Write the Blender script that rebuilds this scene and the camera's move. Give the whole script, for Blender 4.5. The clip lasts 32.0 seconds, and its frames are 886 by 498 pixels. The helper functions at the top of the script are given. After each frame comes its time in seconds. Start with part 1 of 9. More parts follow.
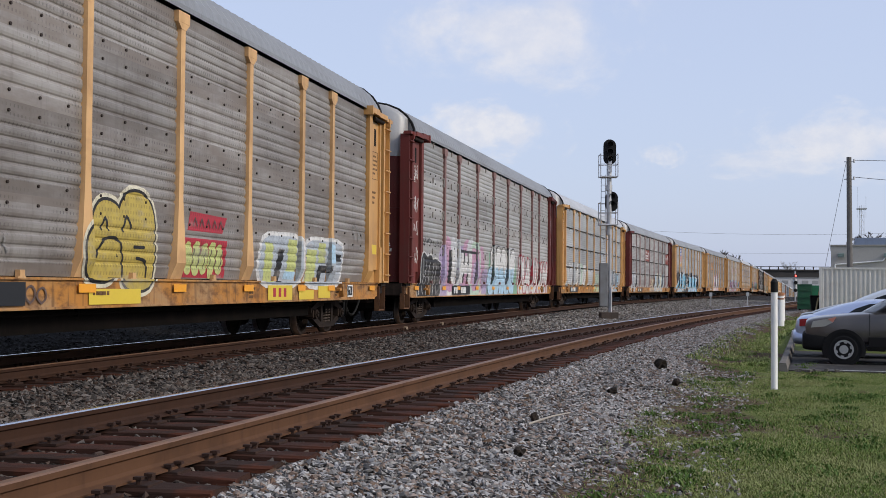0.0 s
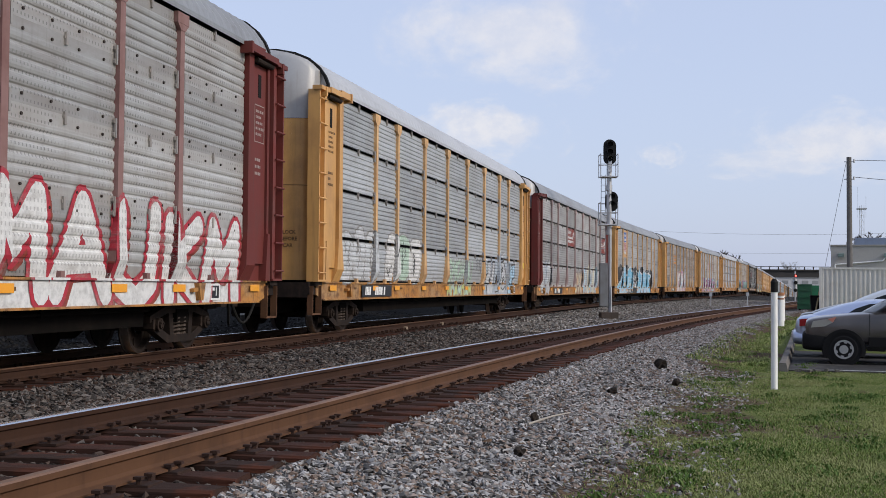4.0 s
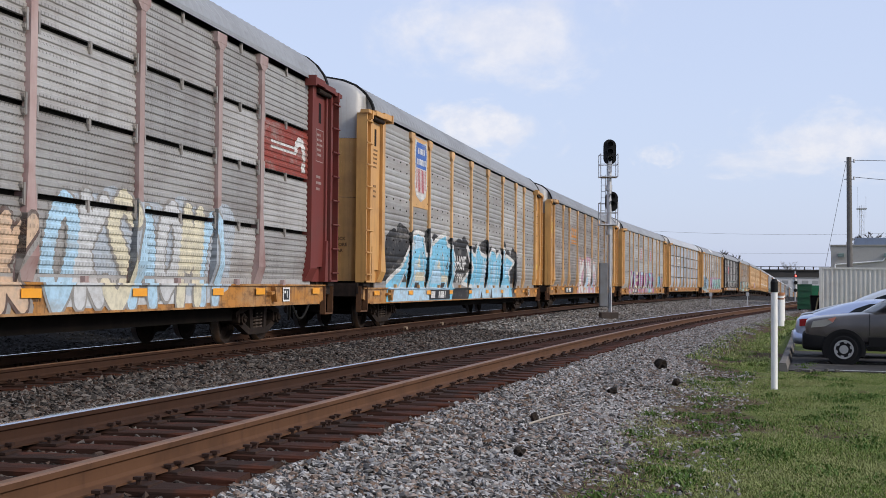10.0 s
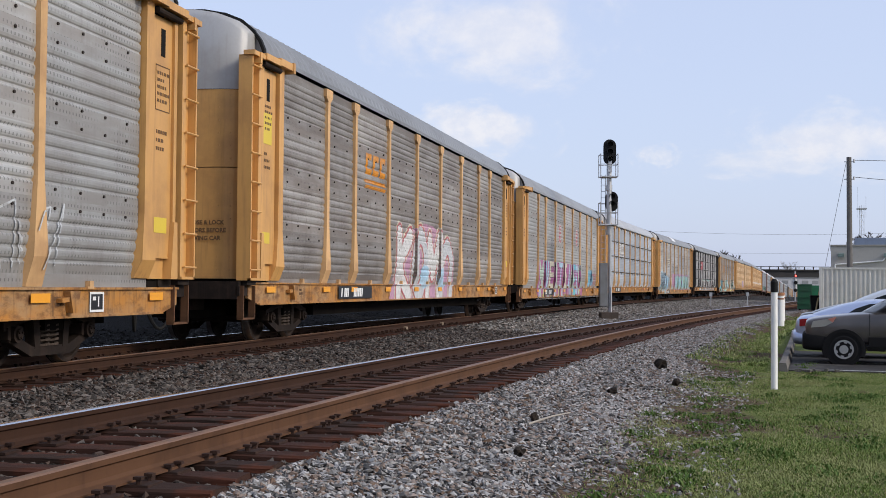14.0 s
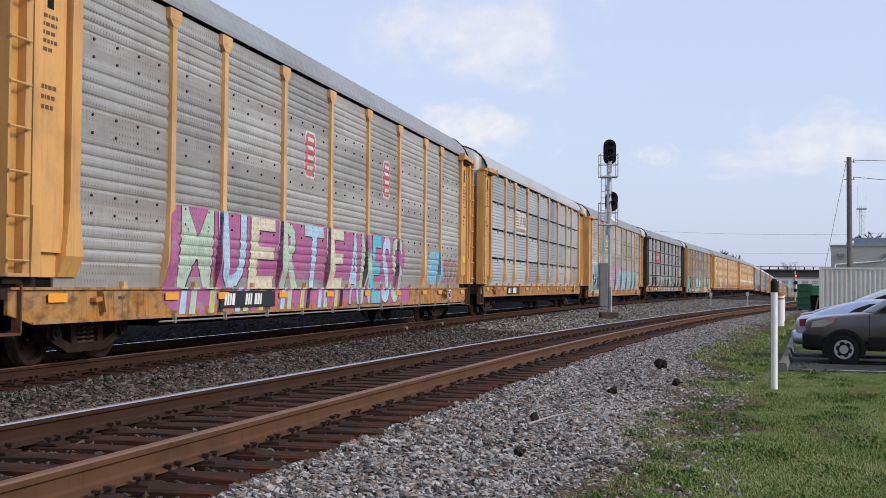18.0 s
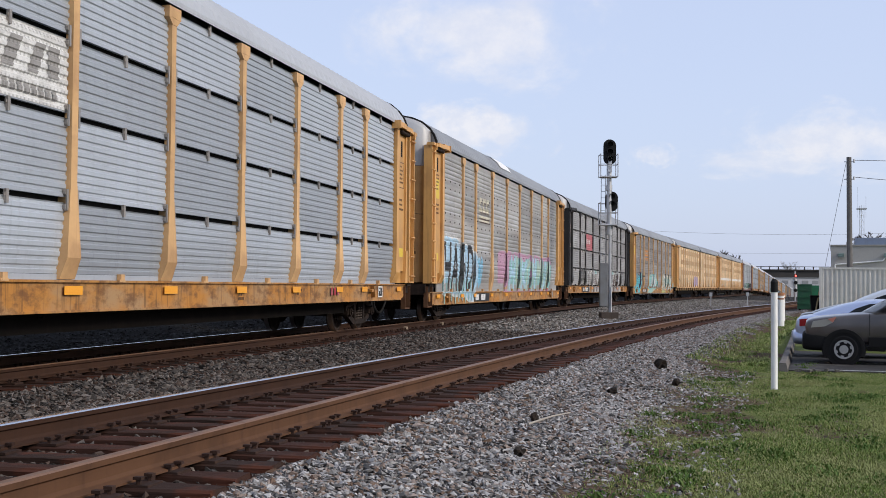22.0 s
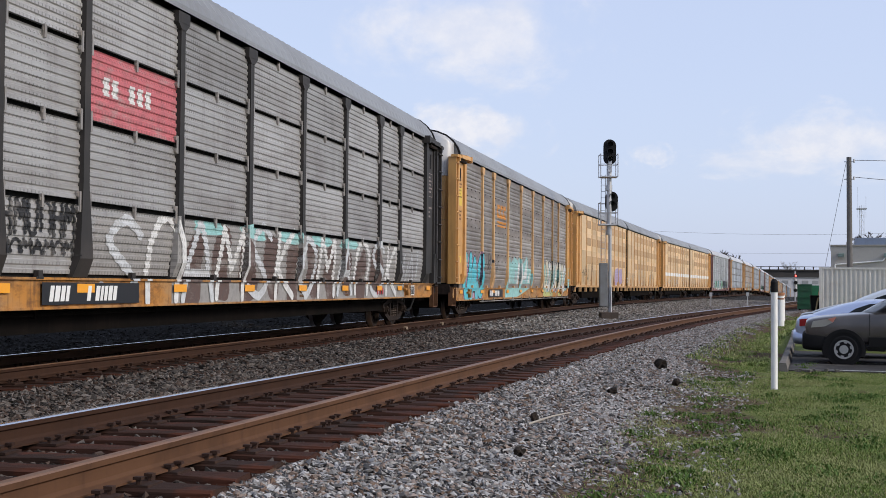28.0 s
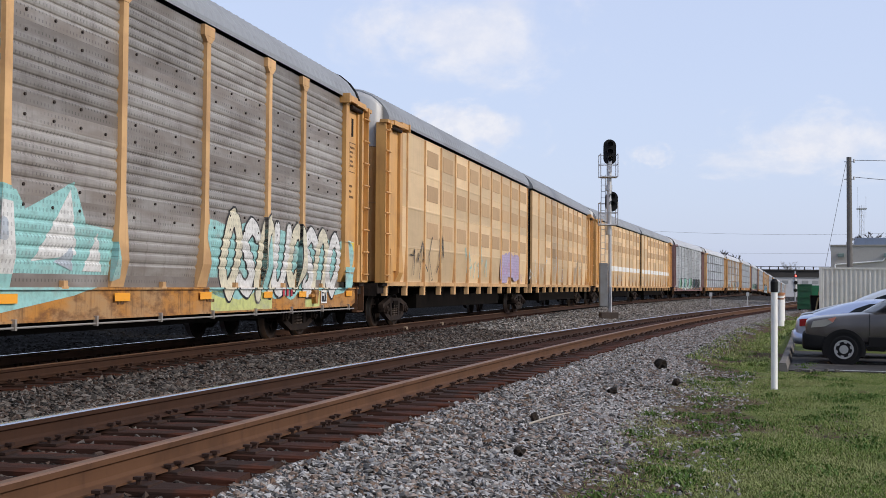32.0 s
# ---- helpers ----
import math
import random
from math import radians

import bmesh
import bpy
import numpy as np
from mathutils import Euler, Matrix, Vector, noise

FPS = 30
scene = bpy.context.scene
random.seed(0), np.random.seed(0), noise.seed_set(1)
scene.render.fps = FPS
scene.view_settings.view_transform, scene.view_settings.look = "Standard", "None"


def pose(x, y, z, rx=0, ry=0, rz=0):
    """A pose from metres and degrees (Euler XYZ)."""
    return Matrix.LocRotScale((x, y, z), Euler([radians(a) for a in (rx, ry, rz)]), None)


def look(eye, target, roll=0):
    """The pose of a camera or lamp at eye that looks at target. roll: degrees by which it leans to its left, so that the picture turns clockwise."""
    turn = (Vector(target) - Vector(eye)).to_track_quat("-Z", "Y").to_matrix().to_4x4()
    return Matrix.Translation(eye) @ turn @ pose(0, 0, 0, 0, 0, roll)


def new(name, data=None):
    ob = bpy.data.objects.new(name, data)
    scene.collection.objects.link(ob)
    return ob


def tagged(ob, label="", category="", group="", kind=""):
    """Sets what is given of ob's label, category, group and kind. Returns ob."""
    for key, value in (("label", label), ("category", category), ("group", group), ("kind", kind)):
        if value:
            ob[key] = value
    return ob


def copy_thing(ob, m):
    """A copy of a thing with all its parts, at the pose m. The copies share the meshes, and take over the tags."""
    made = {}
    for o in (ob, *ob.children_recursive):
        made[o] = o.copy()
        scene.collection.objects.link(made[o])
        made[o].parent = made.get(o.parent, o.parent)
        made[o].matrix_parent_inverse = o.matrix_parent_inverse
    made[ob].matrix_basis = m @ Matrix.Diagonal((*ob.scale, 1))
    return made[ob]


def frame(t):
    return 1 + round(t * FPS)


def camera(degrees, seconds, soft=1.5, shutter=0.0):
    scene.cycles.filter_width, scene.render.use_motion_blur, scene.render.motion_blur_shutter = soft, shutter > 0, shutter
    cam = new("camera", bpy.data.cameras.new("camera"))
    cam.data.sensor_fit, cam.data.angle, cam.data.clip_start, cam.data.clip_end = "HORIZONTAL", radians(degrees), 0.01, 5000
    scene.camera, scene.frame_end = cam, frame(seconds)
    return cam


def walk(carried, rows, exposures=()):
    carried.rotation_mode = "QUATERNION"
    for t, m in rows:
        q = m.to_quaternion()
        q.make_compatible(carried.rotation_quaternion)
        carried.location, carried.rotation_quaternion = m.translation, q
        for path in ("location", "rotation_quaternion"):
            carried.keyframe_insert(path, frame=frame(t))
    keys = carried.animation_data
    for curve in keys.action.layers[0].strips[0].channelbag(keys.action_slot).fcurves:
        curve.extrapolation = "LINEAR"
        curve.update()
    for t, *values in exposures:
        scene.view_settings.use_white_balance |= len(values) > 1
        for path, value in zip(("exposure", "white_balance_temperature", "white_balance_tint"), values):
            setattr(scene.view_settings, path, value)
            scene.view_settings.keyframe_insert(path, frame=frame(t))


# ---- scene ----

# ------------------------------------------------------------------ camera
EYE = (0.0, 0.0, 0.919)
cam = camera(39.86, 32.0, soft=0.7, shutter=0.0)
AIM = look(EYE, (-1.92485, 9.80836, 1.22096), roll=0.449)
walk(cam, [(0.0, AIM), (32.0, AIM)], exposures=[(0.0, 0.12), (7.0, 0.13), (8.6, 0.24), (32.0, 0.24)])

# ------------------------------------------------------------------ world and sun
SUN_AZ, SUN_EL = radians(104.0), radians(30.0)   # azimuth from +y towards +x


def make_world():
    w = bpy.data.worlds.new("sky")
    scene.world = w
    w.use_nodes = True
    nt = w.node_tree
    nt.nodes.clear()
    out = nt.nodes.new("ShaderNodeOutputWorld")
    bg = nt.nodes.new("ShaderNodeBackground")
    sky = nt.nodes.new("ShaderNodeTexSky")
    sky.sky_type = "NISHITA"
    sky.sun_disc = False
    sky.sun_elevation = SUN_EL
    sky.sun_rotation = SUN_AZ
    sky.air_density, sky.dust_density, sky.ozone_density = 1.0, 2.2, 2.0
    # thin high haze, the same all round, veils the blue
    veil = nt.nodes.new("ShaderNodeMixRGB")
    veil.inputs["Fac"].default_value = 0.62
    veil.inputs["Color2"].default_value = (5.65, 6.35, 8.5, 1)
    nt.links.new(sky.outputs[0], veil.inputs["Color1"])
    nt.links.new(veil.outputs[0], bg.inputs[0])
    bg.inputs[1].default_value = 0.115
    nt.links.new(bg.outputs[0], out.inputs[0])


make_world()
sun_data = bpy.data.lights.new("sun", "SUN")
sun_data.energy, sun_data.angle, sun_data.color = 2.0, radians(14), (1.0, 0.91, 0.79)
sun = new("sun", sun_data)
_dir = Vector((math.sin(SUN_AZ) * math.cos(SUN_EL), math.cos(SUN_AZ) * math.cos(SUN_EL), math.sin(SUN_EL)))
sun.matrix_basis = look(_dir * 50, (0, 0, 0))

# ------------------------------------------------------------------ materials


class Nodes:
    """Short hand for building a node tree."""

    def __init__(self, name):
        self.m = bpy.data.materials.new(name)
        self.m.use_nodes = True
        self.t = self.m.node_tree
        self.bsdf = self.t.nodes["Principled BSDF"]

    def n(self, kind, **kw):
        return self.t.nodes.new("ShaderNode" + kind)

    def link(self, a, b):
        self.t.links.new(a, b)

    def math(self, op, a, b=None, clamp=False):
        q = self.n("Math")
        q.operation, q.use_clamp = op, clamp
        for i, v in enumerate((a, b)):
            if v is None:
                continue
            if isinstance(v, (int, float)):
                q.inputs[i].default_value = v
            else:
                self.link(v, q.inputs[i])
        return q.outputs[0]

    def mix(self, fac, a, b, mode="MIX"):
        q = self.n("MixRGB")
        q.blend_type = mode
        for sock, v in zip(q.inputs, (fac, a, b)):
            if isinstance(v, (int, float)):
                sock.default_value = v
            elif isinstance(v, tuple):
                sock.default_value = (*v[:3], 1)
            else:
                self.link(v, sock)
        return q.outputs[0]

    def coord(self, world=False, scale=(1, 1, 1)):
        c = self.n("NewGeometry").outputs["Position"] if world else self.n("TexCoord").outputs["Object"]
        mp = self.n("Mapping")
        mp.inputs["Scale"].default_value = scale
        self.link(c, mp.inputs[0])
        return mp.outputs[0]

    def noise(self, vec, scale, detail=4.0, rough=0.55):
        q = self.n("TexNoise")
        q.inputs["Scale"].default_value = scale
        q.inputs["Detail"].default_value = detail
        q.inputs["Roughness"].default_value = rough
        self.link(vec, q.inputs["Vector"])
        return q.outputs[0]

    def ramp(self, v, lo, hi):
        q = self.n("MapRange")
        q.inputs[1].default_value, q.inputs[2].default_value = lo, hi
        q.interpolation_type = "SMOOTHSTEP"
        self.link(v, q.inputs[0])
        return q.outputs[0]

    def bump(self, height, strength, dist=0.01):
        q = self.n("Bump")
        q.inputs["Strength"].default_value = strength
        q.inputs["Distance"].default_value = dist
        self.link(height, q.inputs["Height"])
        self.link(q.outputs[0], self.bsdf.inputs["Normal"])

    def done(self, color, rough=0.6, metal=0.0, spec=None):
        for key, v in (("Base Color", color), ("Roughness", rough), ("Metallic", metal)):
            if isinstance(v, tuple):
                self.bsdf.inputs[key].default_value = (*v[:3], 1)
            elif isinstance(v, (int, float)):
                self.bsdf.inputs[key].default_value = v
            else:
                self.link(v, self.bsdf.inputs[key])
        if spec is None and isinstance(rough, float) and rough >= 0.55 and metal == 0.0:
            spec = 0.14          # dusty, dull surfaces
        if spec is not None:
            self.bsdf.inputs["Specular IOR Level"].default_value = spec
        return self.m


def worn(name, color, dirt, rough=0.6, metal=0.0, scale=3.0, amount=0.5, streak=True, world=False, bump=0.15, rand=0.12):
    """Painted or bare surface with stains at two scales, vertical streaks and a tint that varies by piece."""
    k = Nodes(name)
    co = k.coord(world)
    big = k.ramp(k.noise(co, scale, 5.0, 0.62), 0.42, 0.72)
    fine = k.noise(co, scale * 14, 3.0)
    c = k.mix(k.math("MULTIPLY", big, amount), color, dirt)
    if streak:
        st = k.ramp(k.noise(k.coord(world, (5.0, 5.0, 0.35)), 2.2, 4.0, 0.6), 0.5, 0.75)
        c = k.mix(k.math("MULTIPLY", st, amount * 0.8), c, dirt)
    c = k.mix(k.math("MULTIPLY", fine, 0.22), c, tuple(x * 0.55 for x in color))
    if rand:
        v = k.math("MULTIPLY_ADD", k.n("ObjectInfo").outputs["Random"], rand * 2)
        v.node.inputs[2].default_value = 1 - rand
        hs = k.n("HueSaturation")
        k.link(v, hs.inputs["Value"])
        k.link(c, hs.inputs["Color"])
        c = hs.outputs[0]
    if bump:
        k.bump(fine, bump, 0.004)
    return k.done(c, rough, metal)


def plain(name, color, rough=0.5, metal=0.0):
    k = Nodes(name)
    fine = k.noise(k.coord(), 25.0, 3.0)
    c = k.mix(k.math("MULTIPLY", fine, 0.25), color, tuple(x * 0.6 for x in color))
    return k.done(c, rough, metal)


YELLOW = (0.62, 0.335, 0.105)
M_YELLOW = worn("rack_yellow", YELLOW, (0.30, 0.15, 0.06), 0.5, scale=0.9, amount=0.55)
M_YELLOW_PALE = worn("rack_yellow_pale", (0.66, 0.41, 0.20), (0.30, 0.165, 0.085), 0.6, scale=1.2, amount=0.55)
M_MAROON = worn("rack_maroon", (0.15, 0.035, 0.03), (0.10, 0.055, 0.045), 0.6, scale=1.2, amount=0.5)
M_MAROON_GREY = worn("rack_maroon_faded", (0.27, 0.16, 0.15), (0.14, 0.06, 0.05), 0.6, scale=1.2, amount=0.6)
M_MAROON_PALE = worn("rack_maroon_chalky", (0.40, 0.31, 0.30), (0.20, 0.085, 0.075), 0.65, scale=1.0, amount=0.7)
M_BLACK = worn("rack_black", (0.035, 0.033, 0.032), (0.07, 0.06, 0.055), 0.55, scale=1.2, amount=0.5)
M_ROOF = worn("rack_roof", (0.27, 0.28, 0.29), (0.16, 0.155, 0.15), 0.5, 0.25, scale=0.5, amount=0.5)
M_ROOF_PALE = worn("rack_roof_pale", (0.50, 0.51, 0.52), (0.34, 0.34, 0.34), 0.45, 0.25, scale=0.5, amount=0.4)
# Near-black so that the colour itself carries the shade beneath the cars.
M_UNDER = worn("underframe_shade_grime", (0.009, 0.008, 0.0075), (0.018, 0.014, 0.012), 0.95, scale=2.0)
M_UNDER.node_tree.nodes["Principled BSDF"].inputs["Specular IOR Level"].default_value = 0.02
M_TRUCK = worn("truck_steel", (0.020, 0.015, 0.013), (0.055, 0.036, 0.027), 0.85, scale=4.0)
M_SPRING = worn("spring_dust", (0.085, 0.066, 0.055), (0.05, 0.035, 0.028), 0.85, scale=6.0)
M_STEP = worn("step_rust", (0.13, 0.065, 0.035), (0.05, 0.03, 0.022), 0.8, scale=6.0)


def make_sill():
    """Orange paint, faded in stretches, with brown grime in streaks and blotches."""
    k = Nodes("sill_yellow")
    co = k.coord(False, (1.0, 1.0, 2.0))
    c = k.mix(k.ramp(k.noise(co, 0.7, 4.0, 0.6), 0.40, 0.62), (0.48, 0.215, 0.048), (0.39, 0.25, 0.13))
    c = k.mix(k.math("MULTIPLY", k.ramp(k.noise(co, 2.6, 6.0, 0.68), 0.44, 0.66), 0.85), c, (0.13, 0.062, 0.032))
    st = k.ramp(k.noise(k.coord(False, (7.0, 7.0, 0.5)), 1.6, 4.0, 0.6), 0.50, 0.72)
    c = k.mix(k.math("MULTIPLY", st, 0.75), c, (0.10, 0.055, 0.032))
    fine = k.noise(co, 40.0, 3.0)
    c = k.mix(k.math("MULTIPLY", fine, 0.3), c, (0.25, 0.12, 0.045))
    k.bump(fine, 0.15, 0.004)
    return k.done(c, 0.6)


M_SILL = make_sill()
M_TREAD = plain("wheel_tread", (0.32, 0.31, 0.30), 0.3, 0.9)
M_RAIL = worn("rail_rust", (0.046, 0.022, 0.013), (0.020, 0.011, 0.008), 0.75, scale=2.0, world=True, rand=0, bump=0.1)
# Sun on the near rail's web is put into this lighter orange rust.
M_RAIL_SUN = worn("rail_rust_sunlit", (0.105, 0.052, 0.028), (0.045, 0.023, 0.014), 0.75, scale=2.0, world=True, rand=0, bump=0.1)
M_RAIL_TOP = plain("rail_polished", (0.62, 0.63, 0.66), 0.2, 0.95)
# Dull brown for one head of each track; the other is bright metal.
M_RAIL_DULL = worn("rail_brown_head", (0.17, 0.09, 0.05), (0.09, 0.045, 0.027), 0.55, 0.1, scale=3.0, world=True, rand=0, bump=0.05)


def make_panel(name, color, dirt, holes=True, dirt_amt=0.55, bands=0.0):
    k = Nodes(name)
    co = k.coord()
    sx = k.n("SeparateXYZ")
    k.link(co, sx.inputs[0])
    X, Z = sx.outputs["X"], sx.outputs["Z"]
    wco = k.coord(False, (0.35, 0.35, 1.4))
    oi = k.n("ObjectInfo").outputs["Random"]
    off = k.n("VectorMath")
    off.operation = "ADD"
    k.link(co, off.inputs[0])
    cmb = k.n("CombineXYZ")
    k.link(k.math("MULTIPLY", oi, 71.0), cmb.inputs[0])
    k.link(k.math("MULTIPLY", oi, 37.0), cmb.inputs[2])
    k.link(cmb.outputs[0], off.inputs[1])
    mp = k.n("Mapping")
    mp.inputs["Scale"].default_value = (0.5, 0.5, 1.8)
    k.link(off.outputs[0], mp.inputs[0])
    big = k.ramp(k.noise(mp.outputs[0], 1.1, 5.0, 0.65), 0.36, 0.72)
    mp2 = k.n("Mapping")
    mp2.inputs["Scale"].default_value = (6.0, 6.0, 0.4)
    k.link(off.outputs[0], mp2.inputs[0])
    st = k.ramp(k.noise(mp2.outputs[0], 1.6, 4.0, 0.6), 0.48, 0.8)
    fine = k.noise(off.outputs[0], 30.0, 3.0)
    c = k.mix(k.math("MULTIPLY", big, dirt_amt), color, dirt)
    c = k.mix(k.math("MULTIPLY", st, dirt_amt * 0.7), c, tuple(x * 0.6 for x in dirt))
    c = k.mix(k.math("MULTIPLY", fine, 0.25), c, tuple(x * 0.6 for x in color))
    if bands:             # the flat bolted bands hold a brown film
        film = k.math("ADD", k.math("LESS_THAN", Z, 0.15), k.math("GREATER_THAN", Z, 0.83), clamp=True)
        film = k.math("MULTIPLY", film, k.ramp(k.noise(mp.outputs[0], 2.0, 4.0), 0.25, 0.65))
        c = k.mix(k.math("MULTIPLY", film, bands), c, tuple(0.5 * (a + b) * f for a, b, f in zip(color, dirt, (0.80, 0.74, 0.68))))
    if holes:
        fx = k.math("FRACT", k.math("MULTIPLY", X, 12.5))
        fz = k.math("FRACT", k.math("MULTIPLY", Z, 9.7))
        hx = k.math("LESS_THAN", k.math("ABSOLUTE", k.math("SUBTRACT", fx, 0.5)), 0.15)
        hz = k.math("LESS_THAN", k.math("ABSOLUTE", k.math("SUBTRACT", fz, 0.5)), 0.17)
        grp = k.ramp(k.noise(off.outputs[0], 0.9, 3.0), 0.36, 0.60)
        hole = k.math("MULTIPLY", k.math("MULTIPLY", hx, hz), grp)
        c = k.mix(k.math("MULTIPLY", hole, 0.50), c, (0.03, 0.03, 0.03))
    v = k.math("MULTIPLY_ADD", oi, 0.40)
    v.node.inputs[2].default_value = 0.78
    hs = k.n("HueSaturation")
    k.link(v, hs.inputs["Value"])
    k.link(c, hs.inputs["Color"])
    k.bump(fine, 0.12, 0.004)
    return k.done(hs.outputs[0], 0.55, 0.35)


P_TAN = make_panel("panel_weathered", (0.47, 0.47, 0.46), (0.25, 0.21, 0.18), bands=0.5)
P_GREY = make_panel("panel_galvanised", (0.46, 0.48, 0.495), (0.27, 0.255, 0.24))
P_BROWN = make_panel("panel_sooty", (0.38, 0.355, 0.33), (0.14, 0.108, 0.09), True, 0.75, 0.85)
P_SILVER = make_panel("panel_clean", (0.45, 0.485, 0.53), (0.31, 0.32, 0.345), False, 0.35)
P_DARK = make_panel("panel_sooty_steel", (0.42, 0.415, 0.41), (0.20, 0.175, 0.155), True, 0.65)
P_STEEL = make_panel("panel_dull_steel", (0.46, 0.455, 0.445), (0.22, 0.185, 0.165), True, 0.6)
P_YELLOW = make_panel("panel_yellow", (0.78, 0.57, 0.33), (0.58, 0.40, 0.23), False, 0.45)

# ------------------------------------------------------------------ the two tracks: one gentle curve
KNOTS = (0, 25, 50, 75, 100, 140, 190, 250, 320, 460)
BEND = (1.087, 0.923, 0.611, 1.579, 0.909, -0.037, -0.227, -0.127, 0.183, 0.233)     # per kilometre
STEP = 0.5
_ss = np.arange(-80.0, 820.0, STEP)
_k = np.interp(_ss, KNOTS, BEND) / 1000
_k[_ss < 0] = BEND[0] / 1000
_th = np.cumsum(_k) * STEP
_th -= np.interp(0, _ss, _th)
_cx = np.cumsum(np.sin(_th)) * STEP
_cy = np.cumsum(np.cos(_th)) * STEP
_cx -= np.interp(0, _ss, _cx)
_cy -= np.interp(0, _ss, _cy)
NEAR_X, SPACING, FAR_DZ = 4.129, 4.872, -0.134


def fall(s):
    """The line drops away in the distance."""
    return -5.6e-5 * max(s - 200.0, 0.0) ** 2 if s < 460 else -3.786 - 0.0291 * (s - 460)


def heading(s):
    return float(np.interp(s, _ss, _th))


def far_track(s, o=0.0, z=0.0):
    th = heading(s)
    return Vector((float(np.interp(s, _ss, _cx)) - NEAR_X - SPACING + o * math.cos(th),
                   float(np.interp(s, _ss, _cy)) - o * math.sin(th), z + FAR_DZ + fall(s)))


def spread(s):
    """How much farther apart the tracks lie than abreast of the camera."""
    a = min(s, 72.0)
    w = 0.024 * a + 0.000657 * a * a
    if s > 72:
        u = min(s - 72.0, 60.0)
        w += 0.1186 * (u - u * u / 120.0)
    return w


def near_track(s, o=0.0, z=0.0):
    th = heading(s)
    a = min(s, 75.0)
    q = far_track(s, o + SPACING + spread(s), 0.0)
    q.z = z - 0.0078 * a + 0.000067 * a * a + fall(s)
    return q


# ------------------------------------------------------------------ mesh helpers


def mesh_of(name, bm, material):
    me = bpy.data.meshes.new(name)
    bm.to_mesh(me)
    bm.free()
    for mm in (material if isinstance(material, (list, tuple)) else [material]):
        me.materials.append(mm)
    return me


def part(name, bm, material, parent=None, label="", at=None):
    ob = new(name, mesh_of(name, bm, material) if not isinstance(bm, bpy.types.Mesh) else bm)
    if parent is not None:
        ob.parent = parent
    if at is not None:
        ob.matrix_basis = at if isinstance(at, Matrix) else Matrix.Translation(at)
    if label:
        ob["label"] = label
    return ob


def empty(name, at=None):
    e = new(name)
    e.empty_display_size = 0.2
    if at is not None:
        e.matrix_basis = at
    return e


def box(bm, x0, x1, y0, y1, z0, z1, m=None):
    vs = [bm.verts.new((x, y, z)) for x in (x0, x1) for y in (y0, y1) for z in (z0, z1)]
    if m is not None:
        for v in vs:
            v.co = m @ v.co
    for q in ((0, 1, 3, 2), (4, 6, 7, 5), (0, 4, 5, 1), (2, 3, 7, 6), (0, 2, 6, 4), (1, 5, 7, 3)):
        bm.faces.new([vs[i] for i in q])
    return vs


def boxes(*bs):
    bm = bmesh.new()
    for b in bs:
        box(bm, *b)
    return bm


def bevelled(bm, w=0.01, seg=2):
    bmesh.ops.bevel(bm, geom=list(bm.edges), offset=w, segments=seg, affect="EDGES", profile=0.5)
    return bm


def rod(bm, a, b, r, n=8, r2=None):
    a, b = Vector(a), Vector(b)
    d = b - a
    q = d.to_track_quat("Z", "Y").to_matrix()
    r2 = r if r2 is None else r2
    lo = [bm.verts.new(a + q @ Vector((r * math.cos(i * math.tau / n), r * math.sin(i * math.tau / n), 0))) for i in range(n)]
    hi = [bm.verts.new(b + q @ Vector((r2 * math.cos(i * math.tau / n), r2 * math.sin(i * math.tau / n), 0))) for i in range(n)]
    for i in range(n):
        bm.faces.new((lo[i], lo[(i + 1) % n], hi[(i + 1) % n], hi[i]))
    bm.faces.new(lo[::-1])
    bm.faces.new(hi)


def prism(bm, outline, y0, y1, axis="y"):
    """Extrude a closed outline of (a, b) pairs between two values of the remaining axis."""
    def put(a, b, c):
        return {"y": (a, c, b), "x": (c, a, b), "z": (a, b, c)}[axis]
    lo = [bm.verts.new(put(a, b, y0)) for a, b in outline]
    hi = [bm.verts.new(put(a, b, y1)) for a, b in outline]
    n = len(outline)
    for i in range(n):
        bm.faces.new((lo[i], lo[(i + 1) % n], hi[(i + 1) % n], hi[i]))
    bm.faces.new(lo[::-1])
    bm.faces.new(hi)


def fix(bm):
    bmesh.ops.recalc_face_normals(bm, faces=list(bm.faces))
    return bm

# ------------------------------------------------------------------ ground


def lerp_table(v, xs, ys):
    return float(np.interp(v, xs, ys))


def lot_level(s):
    return lerp_table(s, (30, 75), (-0.79, -0.5)) + fall(s)


def ground_z(s, o):
    """Height of the ground at distance s along the line and o to the right of the near track's middle."""
    nz = near_track(s).z
    fz = FAR_DZ + fall(s)
    w = SPACING + spread(s)
    g = lot_level(s)
    if o > 1.35:
        return lerp_table(o, (1.35, 1.7, 2.9, 3.5), (nz - 0.235, nz - 0.30, g + 0.10, g))
    if o > -1.45:
        return nz - 0.235
    if o > -w + 1.45:
        return lerp_table(o, (-w + 1.45, -w + 2.0, -2.0, -1.45), (fz - 0.215, fz - 0.31, nz - 0.36, nz - 0.235))
    if o > -w - 1.5:
        return fz - 0.225
    return lerp_table(o, (-w - 15.0, -w - 9.0, -w - 5.2, -w - 1.5), (fz + 0.6, fz + 0.4, fz - 0.30, fz - 0.225))


